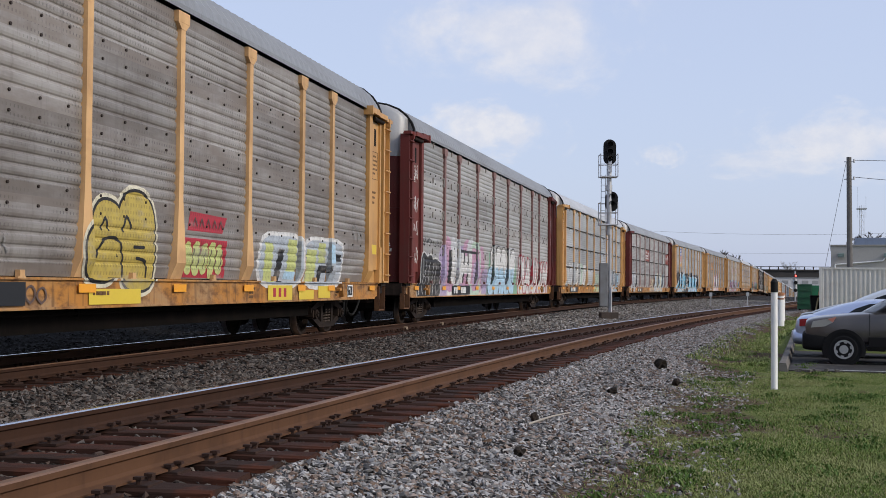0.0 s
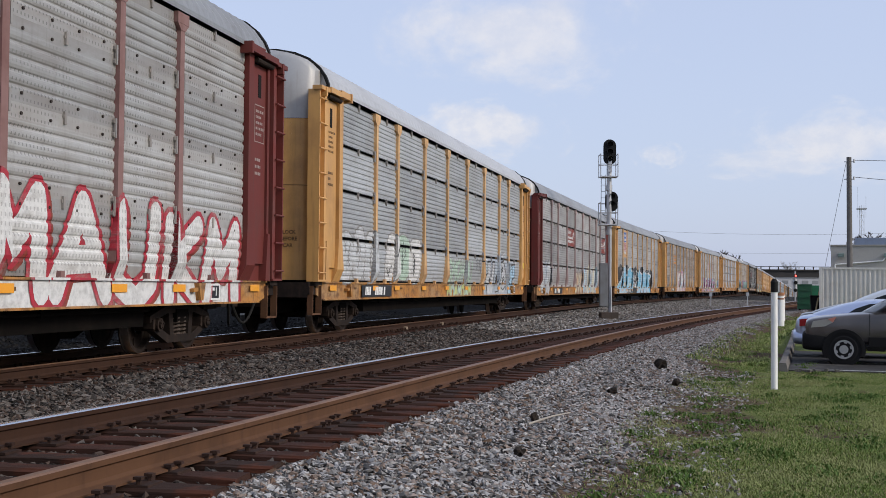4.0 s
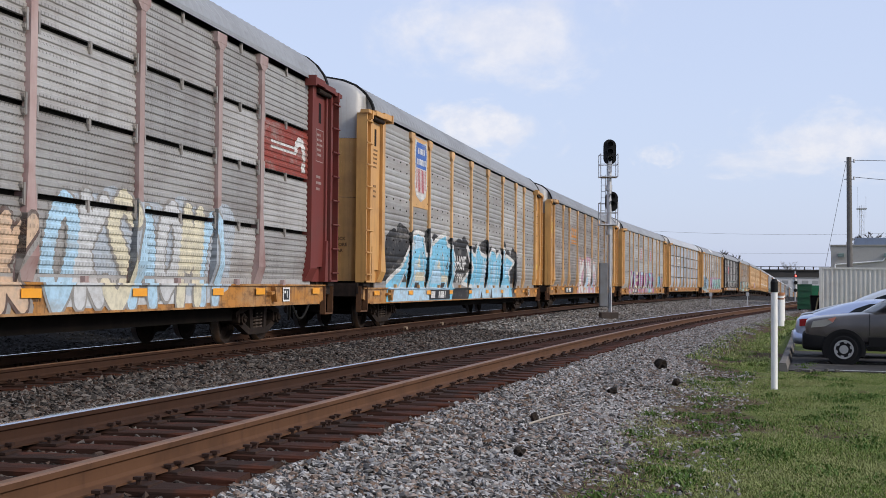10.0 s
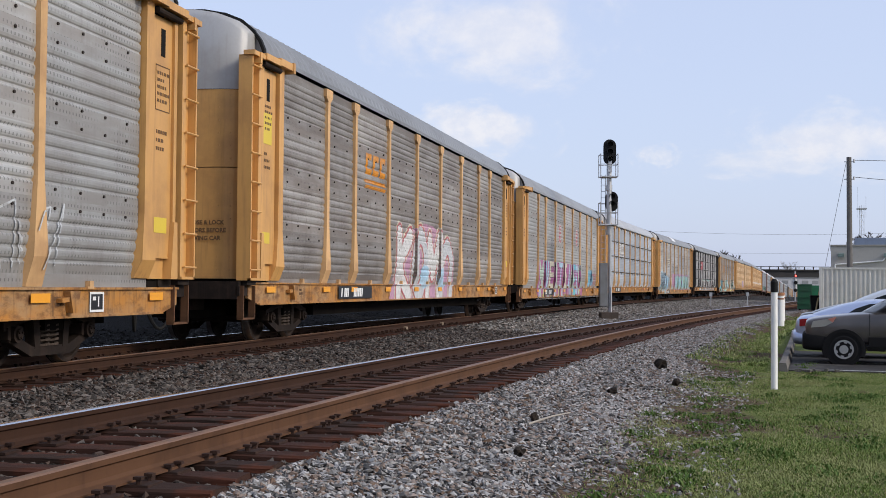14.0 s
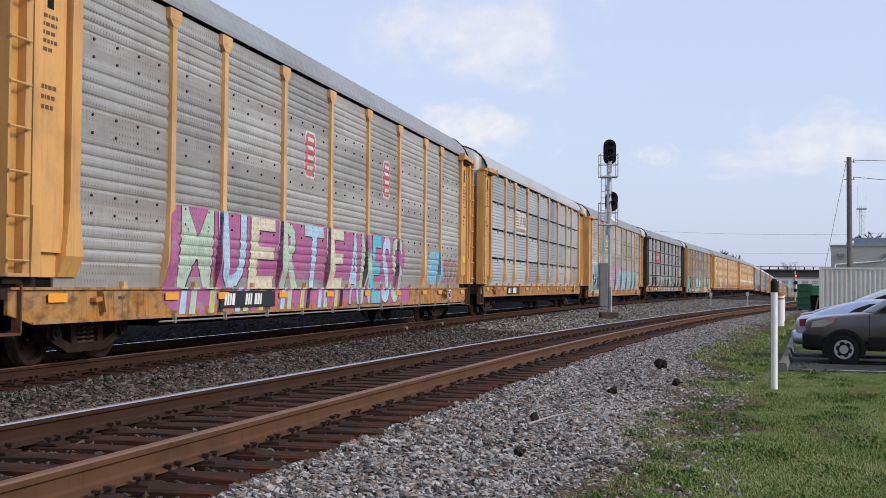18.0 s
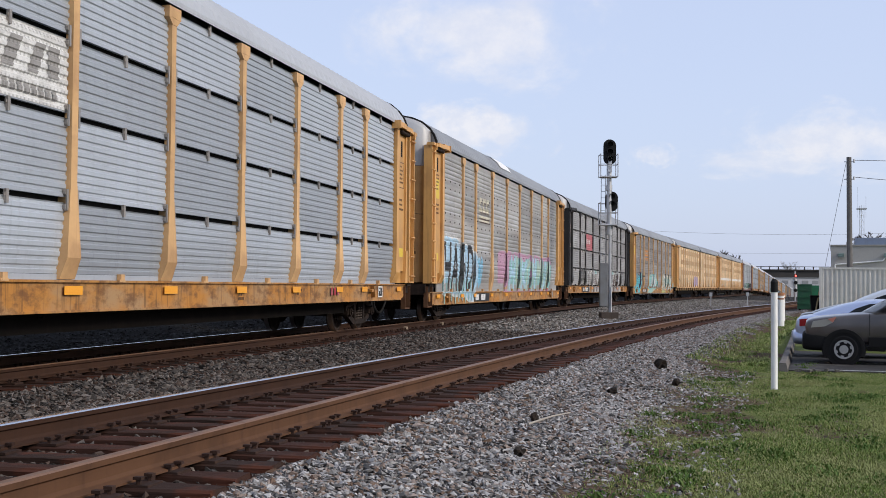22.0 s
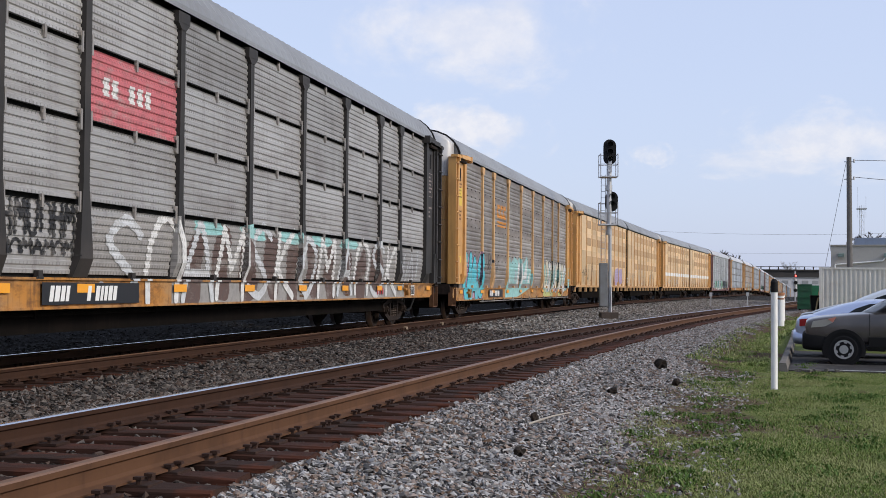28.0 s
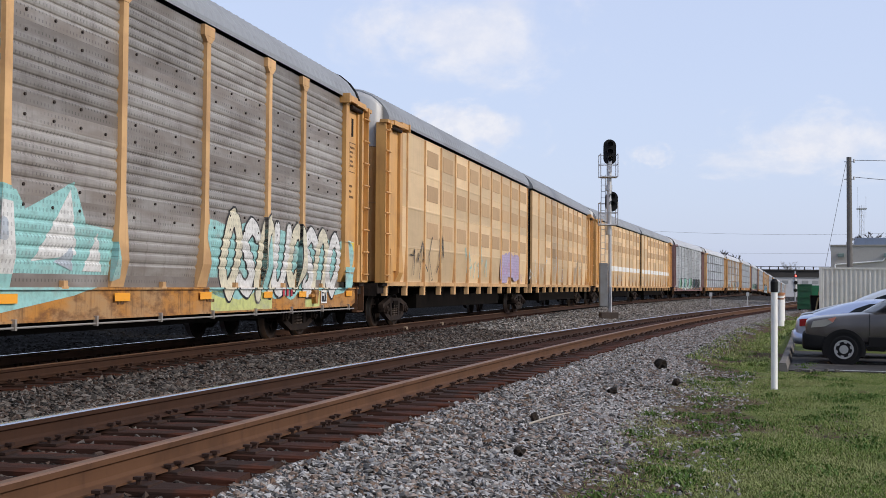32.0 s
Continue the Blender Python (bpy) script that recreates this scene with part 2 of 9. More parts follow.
def place_many(s, o):
    """Places on the ground for whole arrays of s and o, in the near track's terms."""
    th = np.interp(s, _ss, _th)
    a = np.minimum(s, 72.0)
    u = np.clip(s - 72.0, 0.0, 60.0)
    sp = 0.024 * a + 0.000657 * a * a + 0.1186 * (u - u * u / 120.0)
    w = SPACING + sp
    off = o + w
    x = np.interp(s, _ss, _cx) - NEAR_X - SPACING + off * np.cos(th)
    y = np.interp(s, _ss, _cy) - off * np.sin(th)
    fl = np.where(s < 460, -5.6e-5 * np.maximum(s - 200.0, 0.0) ** 2, -3.786 - 0.0291 * (s - 460))
    b = np.minimum(s, 75.0)
    nz = -0.0078 * b + 0.000067 * b * b + fl
    fz = FAR_DZ + fl
    g = np.interp(s, (30, 75), (-0.79, -0.5)) + fl

    def ramp(a0, a1, z0, z1):
        return z0 + (z1 - z0) * np.clip((o - a0) / (a1 - a0), 0, 1)
    right = np.where(o < 1.7, ramp(1.35, 1.7, nz - 0.235, nz - 0.30), np.where(o < 2.9, ramp(1.7, 2.9, nz - 0.30, g + 0.10), ramp(2.9, 3.5, g + 0.10, g)))
    mid = np.where(o < -w + 2.0, ramp(-w + 1.45, -w + 2.0, fz - 0.215, fz - 0.31), np.where(o < -2.0, ramp(-w + 2.0, -2.0, fz - 0.31, nz - 0.36), ramp(-2.0, -1.45, nz - 0.36, nz - 0.235)))
    left = np.where(o < -w - 9.0, ramp(-w - 15.0, -w - 9.0, fz + 0.6, fz + 0.4), np.where(o < -w - 5.2, ramp(-w - 9.0, -w - 5.2, fz + 0.4, fz - 0.30), ramp(-w - 5.2, -w - 1.5, fz - 0.30, fz - 0.225)))
    z = np.where(o > 1.35, right, np.where(o > -1.45, nz - 0.235, np.where(o > -w + 1.45, mid, np.where(o > -w - 1.5, fz - 0.225, left))))
    return np.stack([x, y, z], -1)


def bare(x, y):
    """Bald spots where little grows."""
    return noise.noise((x * 0.75, y * 0.42, 3.1)) + 0.5 * noise.noise((x * 2.1, y * 1.2, 7.7))


def make_ground_material():
    k = Nodes("ground_gravel_and_grass")
    co = k.coord(True)
    at = k.n("Attribute")
    at.attribute_name = "grass"
    n1 = k.noise(co, 0.9, 5.0, 0.6)
    n2 = k.noise(co, 5.0, 4.0, 0.6)
    edge = k.math("ADD", at.outputs["Fac"], k.math("MULTIPLY", k.math("SUBTRACT", n1, 0.5), 0.9))
    edge = k.math("ADD", edge, k.math("MULTIPLY", k.math("SUBTRACT", n2, 0.5), 0.5))
    m0 = k.ramp(edge, 0.12, 0.32)
    m = k.ramp(edge, 0.48, 0.66)
    # Under and beyond the train the ground is painted near-black for its shade.
    train_shade = k.math("LESS_THAN", at.outputs["Fac"], -0.5)
    vor = k.n("TexVoronoi")
    vor.inputs["Scale"].default_value = 19.0
    k.link(co, vor.inputs["Vector"])
    stone = k.mix(k.math("MULTIPLY", vor.outputs["Color"], 1.0), (0.018, 0.017, 0.017), (0.22, 0.21, 0.205))
    stone = k.mix(k.ramp(vor.outputs["Distance"], 0.25, 0.62), stone, (0.012, 0.011, 0.010))
    crumb = k.noise(co, 34.0, 5.0, 0.7)
    soil = k.mix(k.ramp(crumb, 0.35, 0.68), (0.035, 0.023, 0.016), (0.14, 0.10, 0.07))
    soil = k.mix(k.math("MULTIPLY", k.ramp(n2, 0.45, 0.65), 0.6), soil, (0.13, 0.09, 0.06))
    bald = k.n("Attribute")
    bald.attribute_name = "bald"
    spot = k.math("ADD", bald.outputs["Fac"], k.math("MULTIPLY", k.math("SUBTRACT", n2, 0.5), 0.45))
    grass = k.mix(k.ramp(k.noise(co, 26.0, 5.0, 0.75), 0.3, 0.7), (0.045, 0.07, 0.018), (0.19, 0.21, 0.075))
    turf = k.mix(k.ramp(spot, -0.02, 0.20), grass, soil)
    c = k.mix(m, k.mix(m0, stone, soil), turf)
    c = k.mix(train_shade, c, k.mix(n2, (0.006, 0.0055, 0.005), (0.015, 0.014, 0.0135)))
    h = k.mix(m, vor.outputs["Distance"], k.noise(co, 30.0, 5.0, 0.7))
    k.bump(h, 0.9, 0.04)
    return k.done(c, 0.95, spec=0.04)


def make_ground():
    ss = list(np.arange(-30, 4, 2.0)) + list(np.arange(4, 45, 0.5)) + list(np.arange(45, 120, 1.5)) + list(np.arange(120, 330, 6)) + [340, 360, 400, 450, 520, 600, 700, 800]
    oo = [-600, -300, -150, -80, -50, -38, -31, -27, -25] + list(np.arange(-24, -12, 0.5)) + list(np.arange(-12, 8, 0.25)) + [8.5, 9.5, 11, 13, 16, 20, 26, 35, 50, 80, 150, 300, 600]
    verts, faces, gr, bd = [], [], [], []
    for s in ss:
        for o in oo:
            q = near_track(s, o)
            z = ground_z(s, o) + 0.03 * noise.noise((q.x * 0.8, q.y * 0.8, 0.3)) * (1 if o > 2.6 else 0.3)
            if o > 60 or o < -200:
                z = lot_level(s)
            verts.append((q.x, q.y, z))
            left = -SPACING - spread(s) - 6.0
            # Values below -0.5 mark where the train's shade is coloured in.
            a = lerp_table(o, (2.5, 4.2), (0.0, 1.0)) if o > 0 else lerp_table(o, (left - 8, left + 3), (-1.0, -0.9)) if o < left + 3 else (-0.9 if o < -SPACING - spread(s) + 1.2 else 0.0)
            gr.append(a)
            bd.append(bare(q.x, q.y) - 0.36 * min(1.0, max(0.0, (o - 2.8) / 1.7)) ** 1.5)
    n = len(oo)
    for i in range(len(ss) - 1):
        for j in range(n - 1):
            faces.append((i * n + j, i * n + j + 1, (i + 1) * n + j + 1, (i + 1) * n + j))
    me = bpy.data.meshes.new("ground")
    me.from_pydata(verts, [], faces)
    at = me.attributes.new("grass", "FLOAT", "POINT")
    at.data.foreach_set("value", gr)
    at = me.attributes.new("bald", "FLOAT", "POINT")
    at.data.foreach_set("value", bd)
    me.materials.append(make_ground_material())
    for pl in me.polygons:
        pl.use_smooth = True
    ob = new("ground", me)
    # plain land beyond, out to the horizon
    return tagged(ob, "grey crushed stone trackbed running into patchy green grass", "ground", kind="structure")


make_ground()


def make_land():
    bm = bmesh.new()
    bmesh.ops.create_circle(bm, cap_ends=True, radius=4200, segments=48)
    k = Nodes("far_land")
    co = k.coord(True)
    c = k.mix(k.noise(co, 0.02, 5.0), (0.06, 0.08, 0.03), (0.14, 0.12, 0.09))
    k.done(c, 0.95)
    ob = part("land", bm, k.m, at=(0, 0, -14.0))
    tagged(ob, "distant flat land under scattered trees", "ground", kind="structure")


make_land()

# ------------------------------------------------------------------ rails and ties
RAIL = ((-0.075, -0.172), (0.075, -0.172), (0.075, -0.160), (0.018, -0.142), (0.010, -0.12), (0.010, -0.055), (0.034, -0.042), (0.036, -0.010), (0.026, 0.0),
        (-0.026, 0.0), (-0.036, -0.010), (-0.034, -0.042), (-0.010, -0.055), (-0.010, -0.12), (-0.018, -0.142), (-0.075, -0.160))


def sweep_rail(track, off, s0, s1, top, web):
    ss = list(np.arange(s0, min(s1, 120), 1.0)) + (list(np.arange(120, s1, 5.0)) if s1 > 120 else [])
    verts, faces, mats = [], [], []
    n = len(RAIL)
    for s in ss:
        for a, b in RAIL:
            verts.append(track(s, off + a, b)[:])
    for i in range(len(ss) - 1):
        for j in range(n):
            jj = (j + 1) % n
            faces.append((i * n + j, (i + 1) * n + j, (i + 1) * n + jj, i * n + jj))
            mats.append(1 if j in (7, 8, 9) else 0)
    me = bpy.data.meshes.new("rail")
    me.from_pydata(verts, [], faces)
    me.materials.append(web)
    me.materials.append(top)
    me.polygons.foreach_set("material_index", mats)
    me.update()
    return me


def make_tie_material():
    k = Nodes("tie_wood")
    co = k.coord(False, (0.6, 6.0, 6.0))
    g = k.noise(co, 7.0, 6.0, 0.65)
    c = k.mix(g, (0.006, 0.005, 0.0045), (0.060, 0.036, 0.028))
    c = k.mix(k.math("MULTIPLY", k.ramp(k.noise(k.coord(), 2.4, 4.0), 0.48, 0.62), 0.8), c, (0.095, 0.032, 0.018))
    oi = k.n("ObjectInfo").outputs["Random"]
    c = k.mix(k.math("MULTIPLY", oi, 0.6), c, (0.062, 0.024, 0.016))
    k.bump(g, 0.8, 0.012)
    return k.done(c, 0.9)


M_TIE = make_tie_material()
M_PLATE = worn("tie_plate_rust", (0.045, 0.025, 0.019), (0.022, 0.015, 0.012), 0.85, scale=9.0, streak=False)


def tie_mesh(seed):
    r = random.Random(seed)
    bm = bmesh.new()
    xs = [-1.32, -0.9, -0.3, 0.3, 0.9, 1.32]
    rings = []
    for x in xs:
        j = lambda a: r.uniform(-a, a)
        rings.append([bm.verts.new((x + j(0.02), yy + j(0.012), zz + j(0.008))) for yy, zz in ((-0.115, -0.18), (0.115, -0.18), (0.118, -0.012), (0.10, 0.0), (-0.10, 0.0), (-0.118, -0.012))])
    for a, b in zip(rings, rings[1:]):
        for i in range(6):
            bm.faces.new((a[i], a[(i + 1) % 6], b[(i + 1) % 6], b[i]))
    bm.faces.new(rings[0][::-1])
    bm.faces.new(rings[-1])
    return mesh_of("tie", fix(bm), M_TIE)


def plate_mesh():
    bm = boxes((-0.18, 0.18, -0.10, 0.10, 0, 0.018))
    for sx in (-0.11, 0.11):
        for sy in (-0.07, 0.07):
            rod(bm, (sx, sy, 0.01), (sx, sy, 0.05), 0.016, 5)
            box(bm, sx - 0.026, sx + 0.026, sy - 0.022, sy + 0.022, 0.045, 0.062)
    # rail anchor beside the plate
    box(bm, -0.10, 0.10, 0.125, 0.165, 0.002, 0.03)
    return mesh_of("tie_plate", bm, M_PLATE)


TIES = [tie_mesh(i) for i in range(4)]
PLATE = plate_mesh()


def lay_track(name, track, label, tops, webs, s_first, s_split, s_end):
    tr = empty(name)
    tagged(tr, label, "railway track", group="railway tracks", kind="structure")
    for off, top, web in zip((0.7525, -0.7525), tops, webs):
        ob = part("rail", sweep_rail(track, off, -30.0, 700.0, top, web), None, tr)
    rnd = random.Random(5)
    bmv, bmf = [], []
    s = s_first
    while s < s_end:
        q = track(s, rnd.uniform(-0.05, 0.05), -0.19)
        m = Matrix.Translation(q) @ Matrix.Rotation(-heading(s) + rnd.uniform(-0.02, 0.02), 4, "Z")
        if s < s_split:
            t = part("tie", TIES[rnd.randrange(4)], None, tr, at=m)
            for off in (0.7525, -0.7525):
                part("tie_plate", PLATE, None, t, at=Matrix.Translation((off, 0, 0.0)))
        else:
            b = len(bmv)
            for x in (-1.3, 1.3):
                for y in (-0.115, 0.115):
                    for z in (-0.15, 0.0):
                        bmv.append((m @ Vector((x, y, z)))[:])
            for f in ((0, 1, 3, 2), (4, 6, 7, 5), (0, 4, 5, 1), (2, 3, 7, 6), (1, 5, 7, 3)):
                bmf.append([b + i for i in f])
        s += 0.52
    me = bpy.data.meshes.new("distant_ties")
    me.from_pydata(bmv, [], bmf)
    me.materials.append(M_TIE)
    ob = part("distant_ties", me, None, tr, "rows of weathered brown ties")
    ob["kind"] = "stuff"


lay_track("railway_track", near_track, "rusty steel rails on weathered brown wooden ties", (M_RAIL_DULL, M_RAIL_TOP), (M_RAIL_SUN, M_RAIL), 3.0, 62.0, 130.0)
lay_track("railway_track", far_track, "brown steel rails under the passing freight train", (M_RAIL_DULL, M_RAIL_TOP), (M_RAIL, M_RAIL), 8.0, 40.0, 60.0)

# ------------------------------------------------------------------ loose ballast
STONE_F = ((0, 1, 2), (0, 2, 3), (0, 3, 4), (0, 4, 1), (5, 2, 1), (5, 3, 2), (5, 4, 3), (5, 1, 4))


def make_stone_material(name, dark, light, rust):
    k = Nodes(name)
    r = k.n("NewGeometry").outputs["Random Per Island"]
    c = k.mix(r, dark, light)
    w = k.math("FRACT", k.math("MULTIPLY", r, 37.0))
    c = k.mix(k.math("MULTIPLY", k.math("GREATER_THAN", w, 0.72), 0.6), c, rust)
    n = k.noise(k.coord(True), 60.0, 3.0)
    c = k.mix(k.math("MULTIPLY", n, 0.4), c, tuple(x * 0.5 for x in dark))
    k.bump(n, 0.4, 0.01)
    return k.done(c, 0.95, spec=0.2)


def scatter(name, material, count, pick, size, label, seed, cat="gravel", sink=0.25):
    """Loose angular stones; pick(rng) gives (s, o) along and across the near track."""
    rng = np.random.default_rng(seed)
    so = pick(rng, count)
    n = len(so)
    base = np.array([(0, 0, 1), (1, 0, 0), (0, 1, 0), (-1, 0, 0), (0, -1, 0), (0, 0, -1)], float)
    v = base[None] * rng.uniform(0.5, 1.35, (n, 6, 1)) + rng.uniform(-0.42, 0.42, (n, 6, 3))
    sz = rng.uniform(size[0], size[1], (n, 1, 1)) * rng.uniform(0.7, 1.3, (n, 1, 3)) * np.array([1.45, 0.9, 0.6])
    v = v * sz
    a = rng.uniform(0, math.tau, n)
    b = rng.uniform(-1.3, 1.3, n)
    x, y, z = v[..., 0], v[..., 1], v[..., 2]
    y, z = y * np.cos(b)[:, None] - z * np.sin(b)[:, None], y * np.sin(b)[:, None] + z * np.cos(b)[:, None]
    x, y = x * np.cos(a)[:, None] - y * np.sin(a)[:, None], x * np.sin(a)[:, None] + y * np.cos(a)[:, None]
    pos = place_many(so[:, 0], so[:, 1])
    pos[:, 2] += sz[:, 0, 2] * rng.uniform(-sink, 0.9, n)
    co = np.stack([x, y, z], -1) + pos[:, None]
    f = np.array(STONE_F)[None] + (np.arange(n) * 6)[:, None, None]
    me = bpy.data.meshes.new(name)
    me.vertices.add(n * 6)
    me.vertices.foreach_set("co", co.reshape(-1))
    me.loops.add(n * 24)
    me.loops.foreach_set("vertex_index", f.reshape(-1).astype(np.int32))
    me.polygons.add(n * 8)
    me.polygons.foreach_set("loop_start", (np.arange(n * 8) * 3).astype(np.int32))
    me.polygons.foreach_set("loop_total", np.full(n * 8, 3, np.int32))
    me.update(calc_edges=True)
    me.shade_flat()
    me.materials.append(material)
    return tagged(new(name, me), label, cat, kind="stuff")


M_STONE = make_stone_material("ballast_grey", (0.014, 0.013, 0.013), (0.54, 0.53, 0.525), (0.24, 0.15, 0.10))
M_STONE_BROWN = make_stone_material("ballast_brown", (0.010, 0.0085, 0.008), (0.21, 0.185, 0.168), (0.08, 0.048, 0.035))


def pick_right(rng, n):
    s = 5 + 75 * rng.random(n) ** 2.0
    o = 1.30 + 2.0 * rng.random(n)
    keep = o < 2.7 + 0.6 * np.sin(s * 0.9) * np.sin(s * 2.3 + 1) + 0.5 * rng.random(n)
    return np.stack([s, o], 1)[keep]


def pick_thin(rng, n):
    s = 8 + 18 * rng.random(n)
    o = 2.7 + 1.5 * rng.random(n) ** 2
    return np.stack([s, o], 1)


def pick_gauge(rng, n):
    s = 4 + 36 * rng.random(n) ** 1.4
    o = rng.uniform(-1.5, 1.4, n)
    return np.stack([s, o], 1)


def pick_middle(rng, n):
    s = 7 + 100 * rng.random(n) ** 1.9
    w = SPACING + np.array([spread(a) for a in s])
    o = -1.4 - (w - 2.6) * rng.random(n)
    return np.stack([s, o], 1)


def pick_beyond(rng, n):
    s = 16 + 40 * rng.random(n) ** 1.3
    w = SPACING + np.array([spread(a) for a in s])
    return np.stack([s, -w - rng.uniform(-1.4, 6.0, n)], 1)


scatter("ballast", M_STONE, 95000, pick_right, (0.012, 0.029), "loose pale grey crushed-stone ballast beside the near track", 1)
scatter("ballast", M_STONE, 6000, pick_thin, (0.012, 0.03), "sparse grey stones strewn into the grass edge", 2)
scatter("ballast", M_STONE_BROWN, 30000, pick_gauge, (0.012, 0.028), "brownish ballast between the near rails", 3, sink=0.85)
scatter("ballast", M_STONE_BROWN, 60000, pick_middle, (0.018, 0.040), "grey-brown ballast between the two tracks", 4)
# Dark stone colours stand in for the shade behind the train.
M_STONE_SHADED = make_stone_material("ballast_shaded", (0.006, 0.006, 0.006), (0.032, 0.030, 0.028), (0.02, 0.016, 0.013))


def pick_far_middle(rng, n):
    s = 38 + 110 * rng.random(n)
    w = SPACING + np.array([spread(a) for a in s])
    o = -1.4 - (w - 2.7) * rng.random(n)
    return np.stack([s, o], 1)


scatter("ballast", make_stone_material("ballast_mid", (0.03, 0.028, 0.026), (0.47, 0.45, 0.42), (0.2, 0.15, 0.12)), 36000, pick_far_middle, (0.03, 0.058), "grey ballast spread where the tracks draw apart", 7, sink=0.1)
scatter("ballast", M_STONE_SHADED, 12000, pick_beyond, (0.02, 0.045), "ballast beyond the train, coloured dark for its shade", 6)

# ------------------------------------------------------------------ the freight train: enclosed car carriers
PITCH, SPEED, C0 = 28.6, 9.0, 15.60
EDGES = (-11.62, -8.92, -6.99, -4.19, -1.39, 1.39, 4.19, 6.99, 8.92, 11.62)
ROWS = (1.13, 2.06, 3.09, 4.06, 5.05)
PY = -1.50            # crest plane of the side panels
POST_Y = -1.56       # face of the posts
SILL_Y = -1.475       # face of the side sill


def profile(z0, z1, style):
    """Points (y, z) of a ribbed panel from bottom to top."""
    pts = []
    if style == "smooth":
        return [(0.0, z0), (0.0, z0 + 0.02), (0.006, z0 + 0.04), (0.006, z1 - 0.04), (0.0, z1 - 0.02), (0.0, z1)]
    if style == "fine":
        n = max(2, round((z1 - z0) / 0.107))
        h = (z1 - z0) / n
        for i in range(n):
            b = z0 + i * h
            pts += [(0.0, b), (0.0, b + h * 0.45), (0.016, b + h * 0.56), (0.016, b + h * 0.85)]
        pts.append((0.0, z1))
    else:
        # plain bolted bands at the joints, rounded ribs between them
        lo, hi = z0 + 0.16, z1 - 0.16
        n = max(2, round((hi - lo) / 0.145))
        h = (hi - lo) / n
        pts.append((0.0, z0))
        for i in range(n):
            b = lo + i * h
            pts += [(0.0, b), (0.018, b + h * 0.12), (0.020, b + h * 0.26), (0.006, b + h * 0.38), (-0.002, b + h * 0.60), (-0.003, b + h * 0.86)]
        pts.append((0.0, hi))
        pts.append((0.0, z1))
    return pts


def lean(z):
    """The lowest part of the side draws in towards the deck."""
    return 0.06 * max(0.0, (1.75 - z) / 0.62) ** 1.5 if z < 1.75 else 0.0


def side_y(z, style):
    """How far the panel's face lies inside its crest plane at height z."""
    for a, b in zip(ROWS, ROWS[1:]):
        if a <= z <= b:
            lo, hi = row_span(a, b, style)
            ps = profile(lo, hi, style)
            return float(np.interp(z, [q[1] for q in ps], [q[0] for q in ps])) + lean(z)
    return 0.0


def row_span(a, b, style):
    return (a + 0.034, b - 0.034) if style == "fine" else (a, b)


_panels = {}


def panel_mesh(w, row, style, material):
    key = (round(w, 3), row, style, material.name)
    if key not in _panels:
        a, b = row_span(ROWS[row], ROWS[row + 1], style)
        bm = bmesh.new()
        ps = profile(a, b, style)
        l = [bm.verts.new((-w / 2, y + lean(z), z - ROWS[row])) for y, z in ps]
        r = [bm.verts.new((w / 2, y + lean(z), z - ROWS[row])) for y, z in ps]
        for i in range(len(ps) - 1):
            bm.faces.new((l[i], r[i], r[i + 1], l[i + 1]))
        # back edge gives the sheet its depth
        lb = [bm.verts.new((-w / 2, 0.05 + lean(z), z - ROWS[row])) for z in (a, b)]
        rb = [bm.verts.new((w / 2, 0.05 + lean(z), z - ROWS[row])) for z in (a, b)]
        bm.faces.new((lb[0], rb[0], r[0], l[0]))
        bm.faces.new((l[-1], r[-1], rb[1], lb[1]))
        _panels[key] = mesh_of("side_panel", bm, material)
    return _panels[key]


_shared = {}


def shared(key, maker, material):
    k = (key, tuple(m.name for m in material) if isinstance(material, (list, tuple)) else material.name)
    if k not in _shared:
        _shared[k] = mesh_of(key, maker(), material)
    return _shared[k]


def post_bm(foot=1.125):
    bm = bmesh.new()
    w = 0.075
    # shaft
    box(bm, -w, w, POST_Y, -1.46, 2.30, 4.93)
    # flared foot with a knee where it draws in to the sill
    rings = []
    for hw, y, z in ((w, POST_Y, 2.30), (0.165, POST_Y - 0.02, 1.36), (0.185, SILL_Y - 0.012, foot)):
        rings.append([bm.verts.new(c) for c in ((-hw, y, z), (hw, y, z), (hw, -1.39, z), (-hw, -1.39, z))])
    for p, q in zip(rings, rings[1:]):
        for i in range(4):
            bm.faces.new((p[i], p[(i + 1) % 4], q[(i + 1) % 4], q[i]))
    bm.faces.new(rings[0])
    bm.faces.new(rings[-1][::-1])
    # cap under the eave
    box(bm, -0.20, 0.20, POST_Y - 0.012, -1.45, 4.90, 5.06)
    prism(bm, ((-0.20, 4.90), (-w, 4.80), (w, 4.80), (0.20, 4.90)), POST_Y - 0.008, -1.47)
    return fix(bm)


def bracket_bm():
    bm = bmesh.new()
    for sx in (1,):
        for dz in (-0.09, 0.09):
            rod(bm, (sx * 0.125, -1.50, dz), (sx * 0.125, POST_Y + 0.02, dz), 0.045, 7)
        box(bm, sx * 0.125 - 0.02, sx * 0.125 + 0.02, POST_Y + 0.01, POST_Y + 0.03, -0.13, 0.13)
    return bm


def clip_bm():
    return boxes((-0.025, 0.025, PY - 0.03, PY + 0.01, -0.10, 0.06), (-0.045, 0.045, PY - 0.02, PY, -0.02, 0.02))


def bolts_bm(w):
    bm = bmesh.new()
    n = max(2, round(w / 0.7))
    for i in range(n):
        x = -w / 2 + (i + 0.5) * w / n
        for dz in (-0.115, 0.115):
            rod(bm, (x, PY + 0.015, dz), (x, PY - 0.02, dz), 0.021, 6)
    return bm


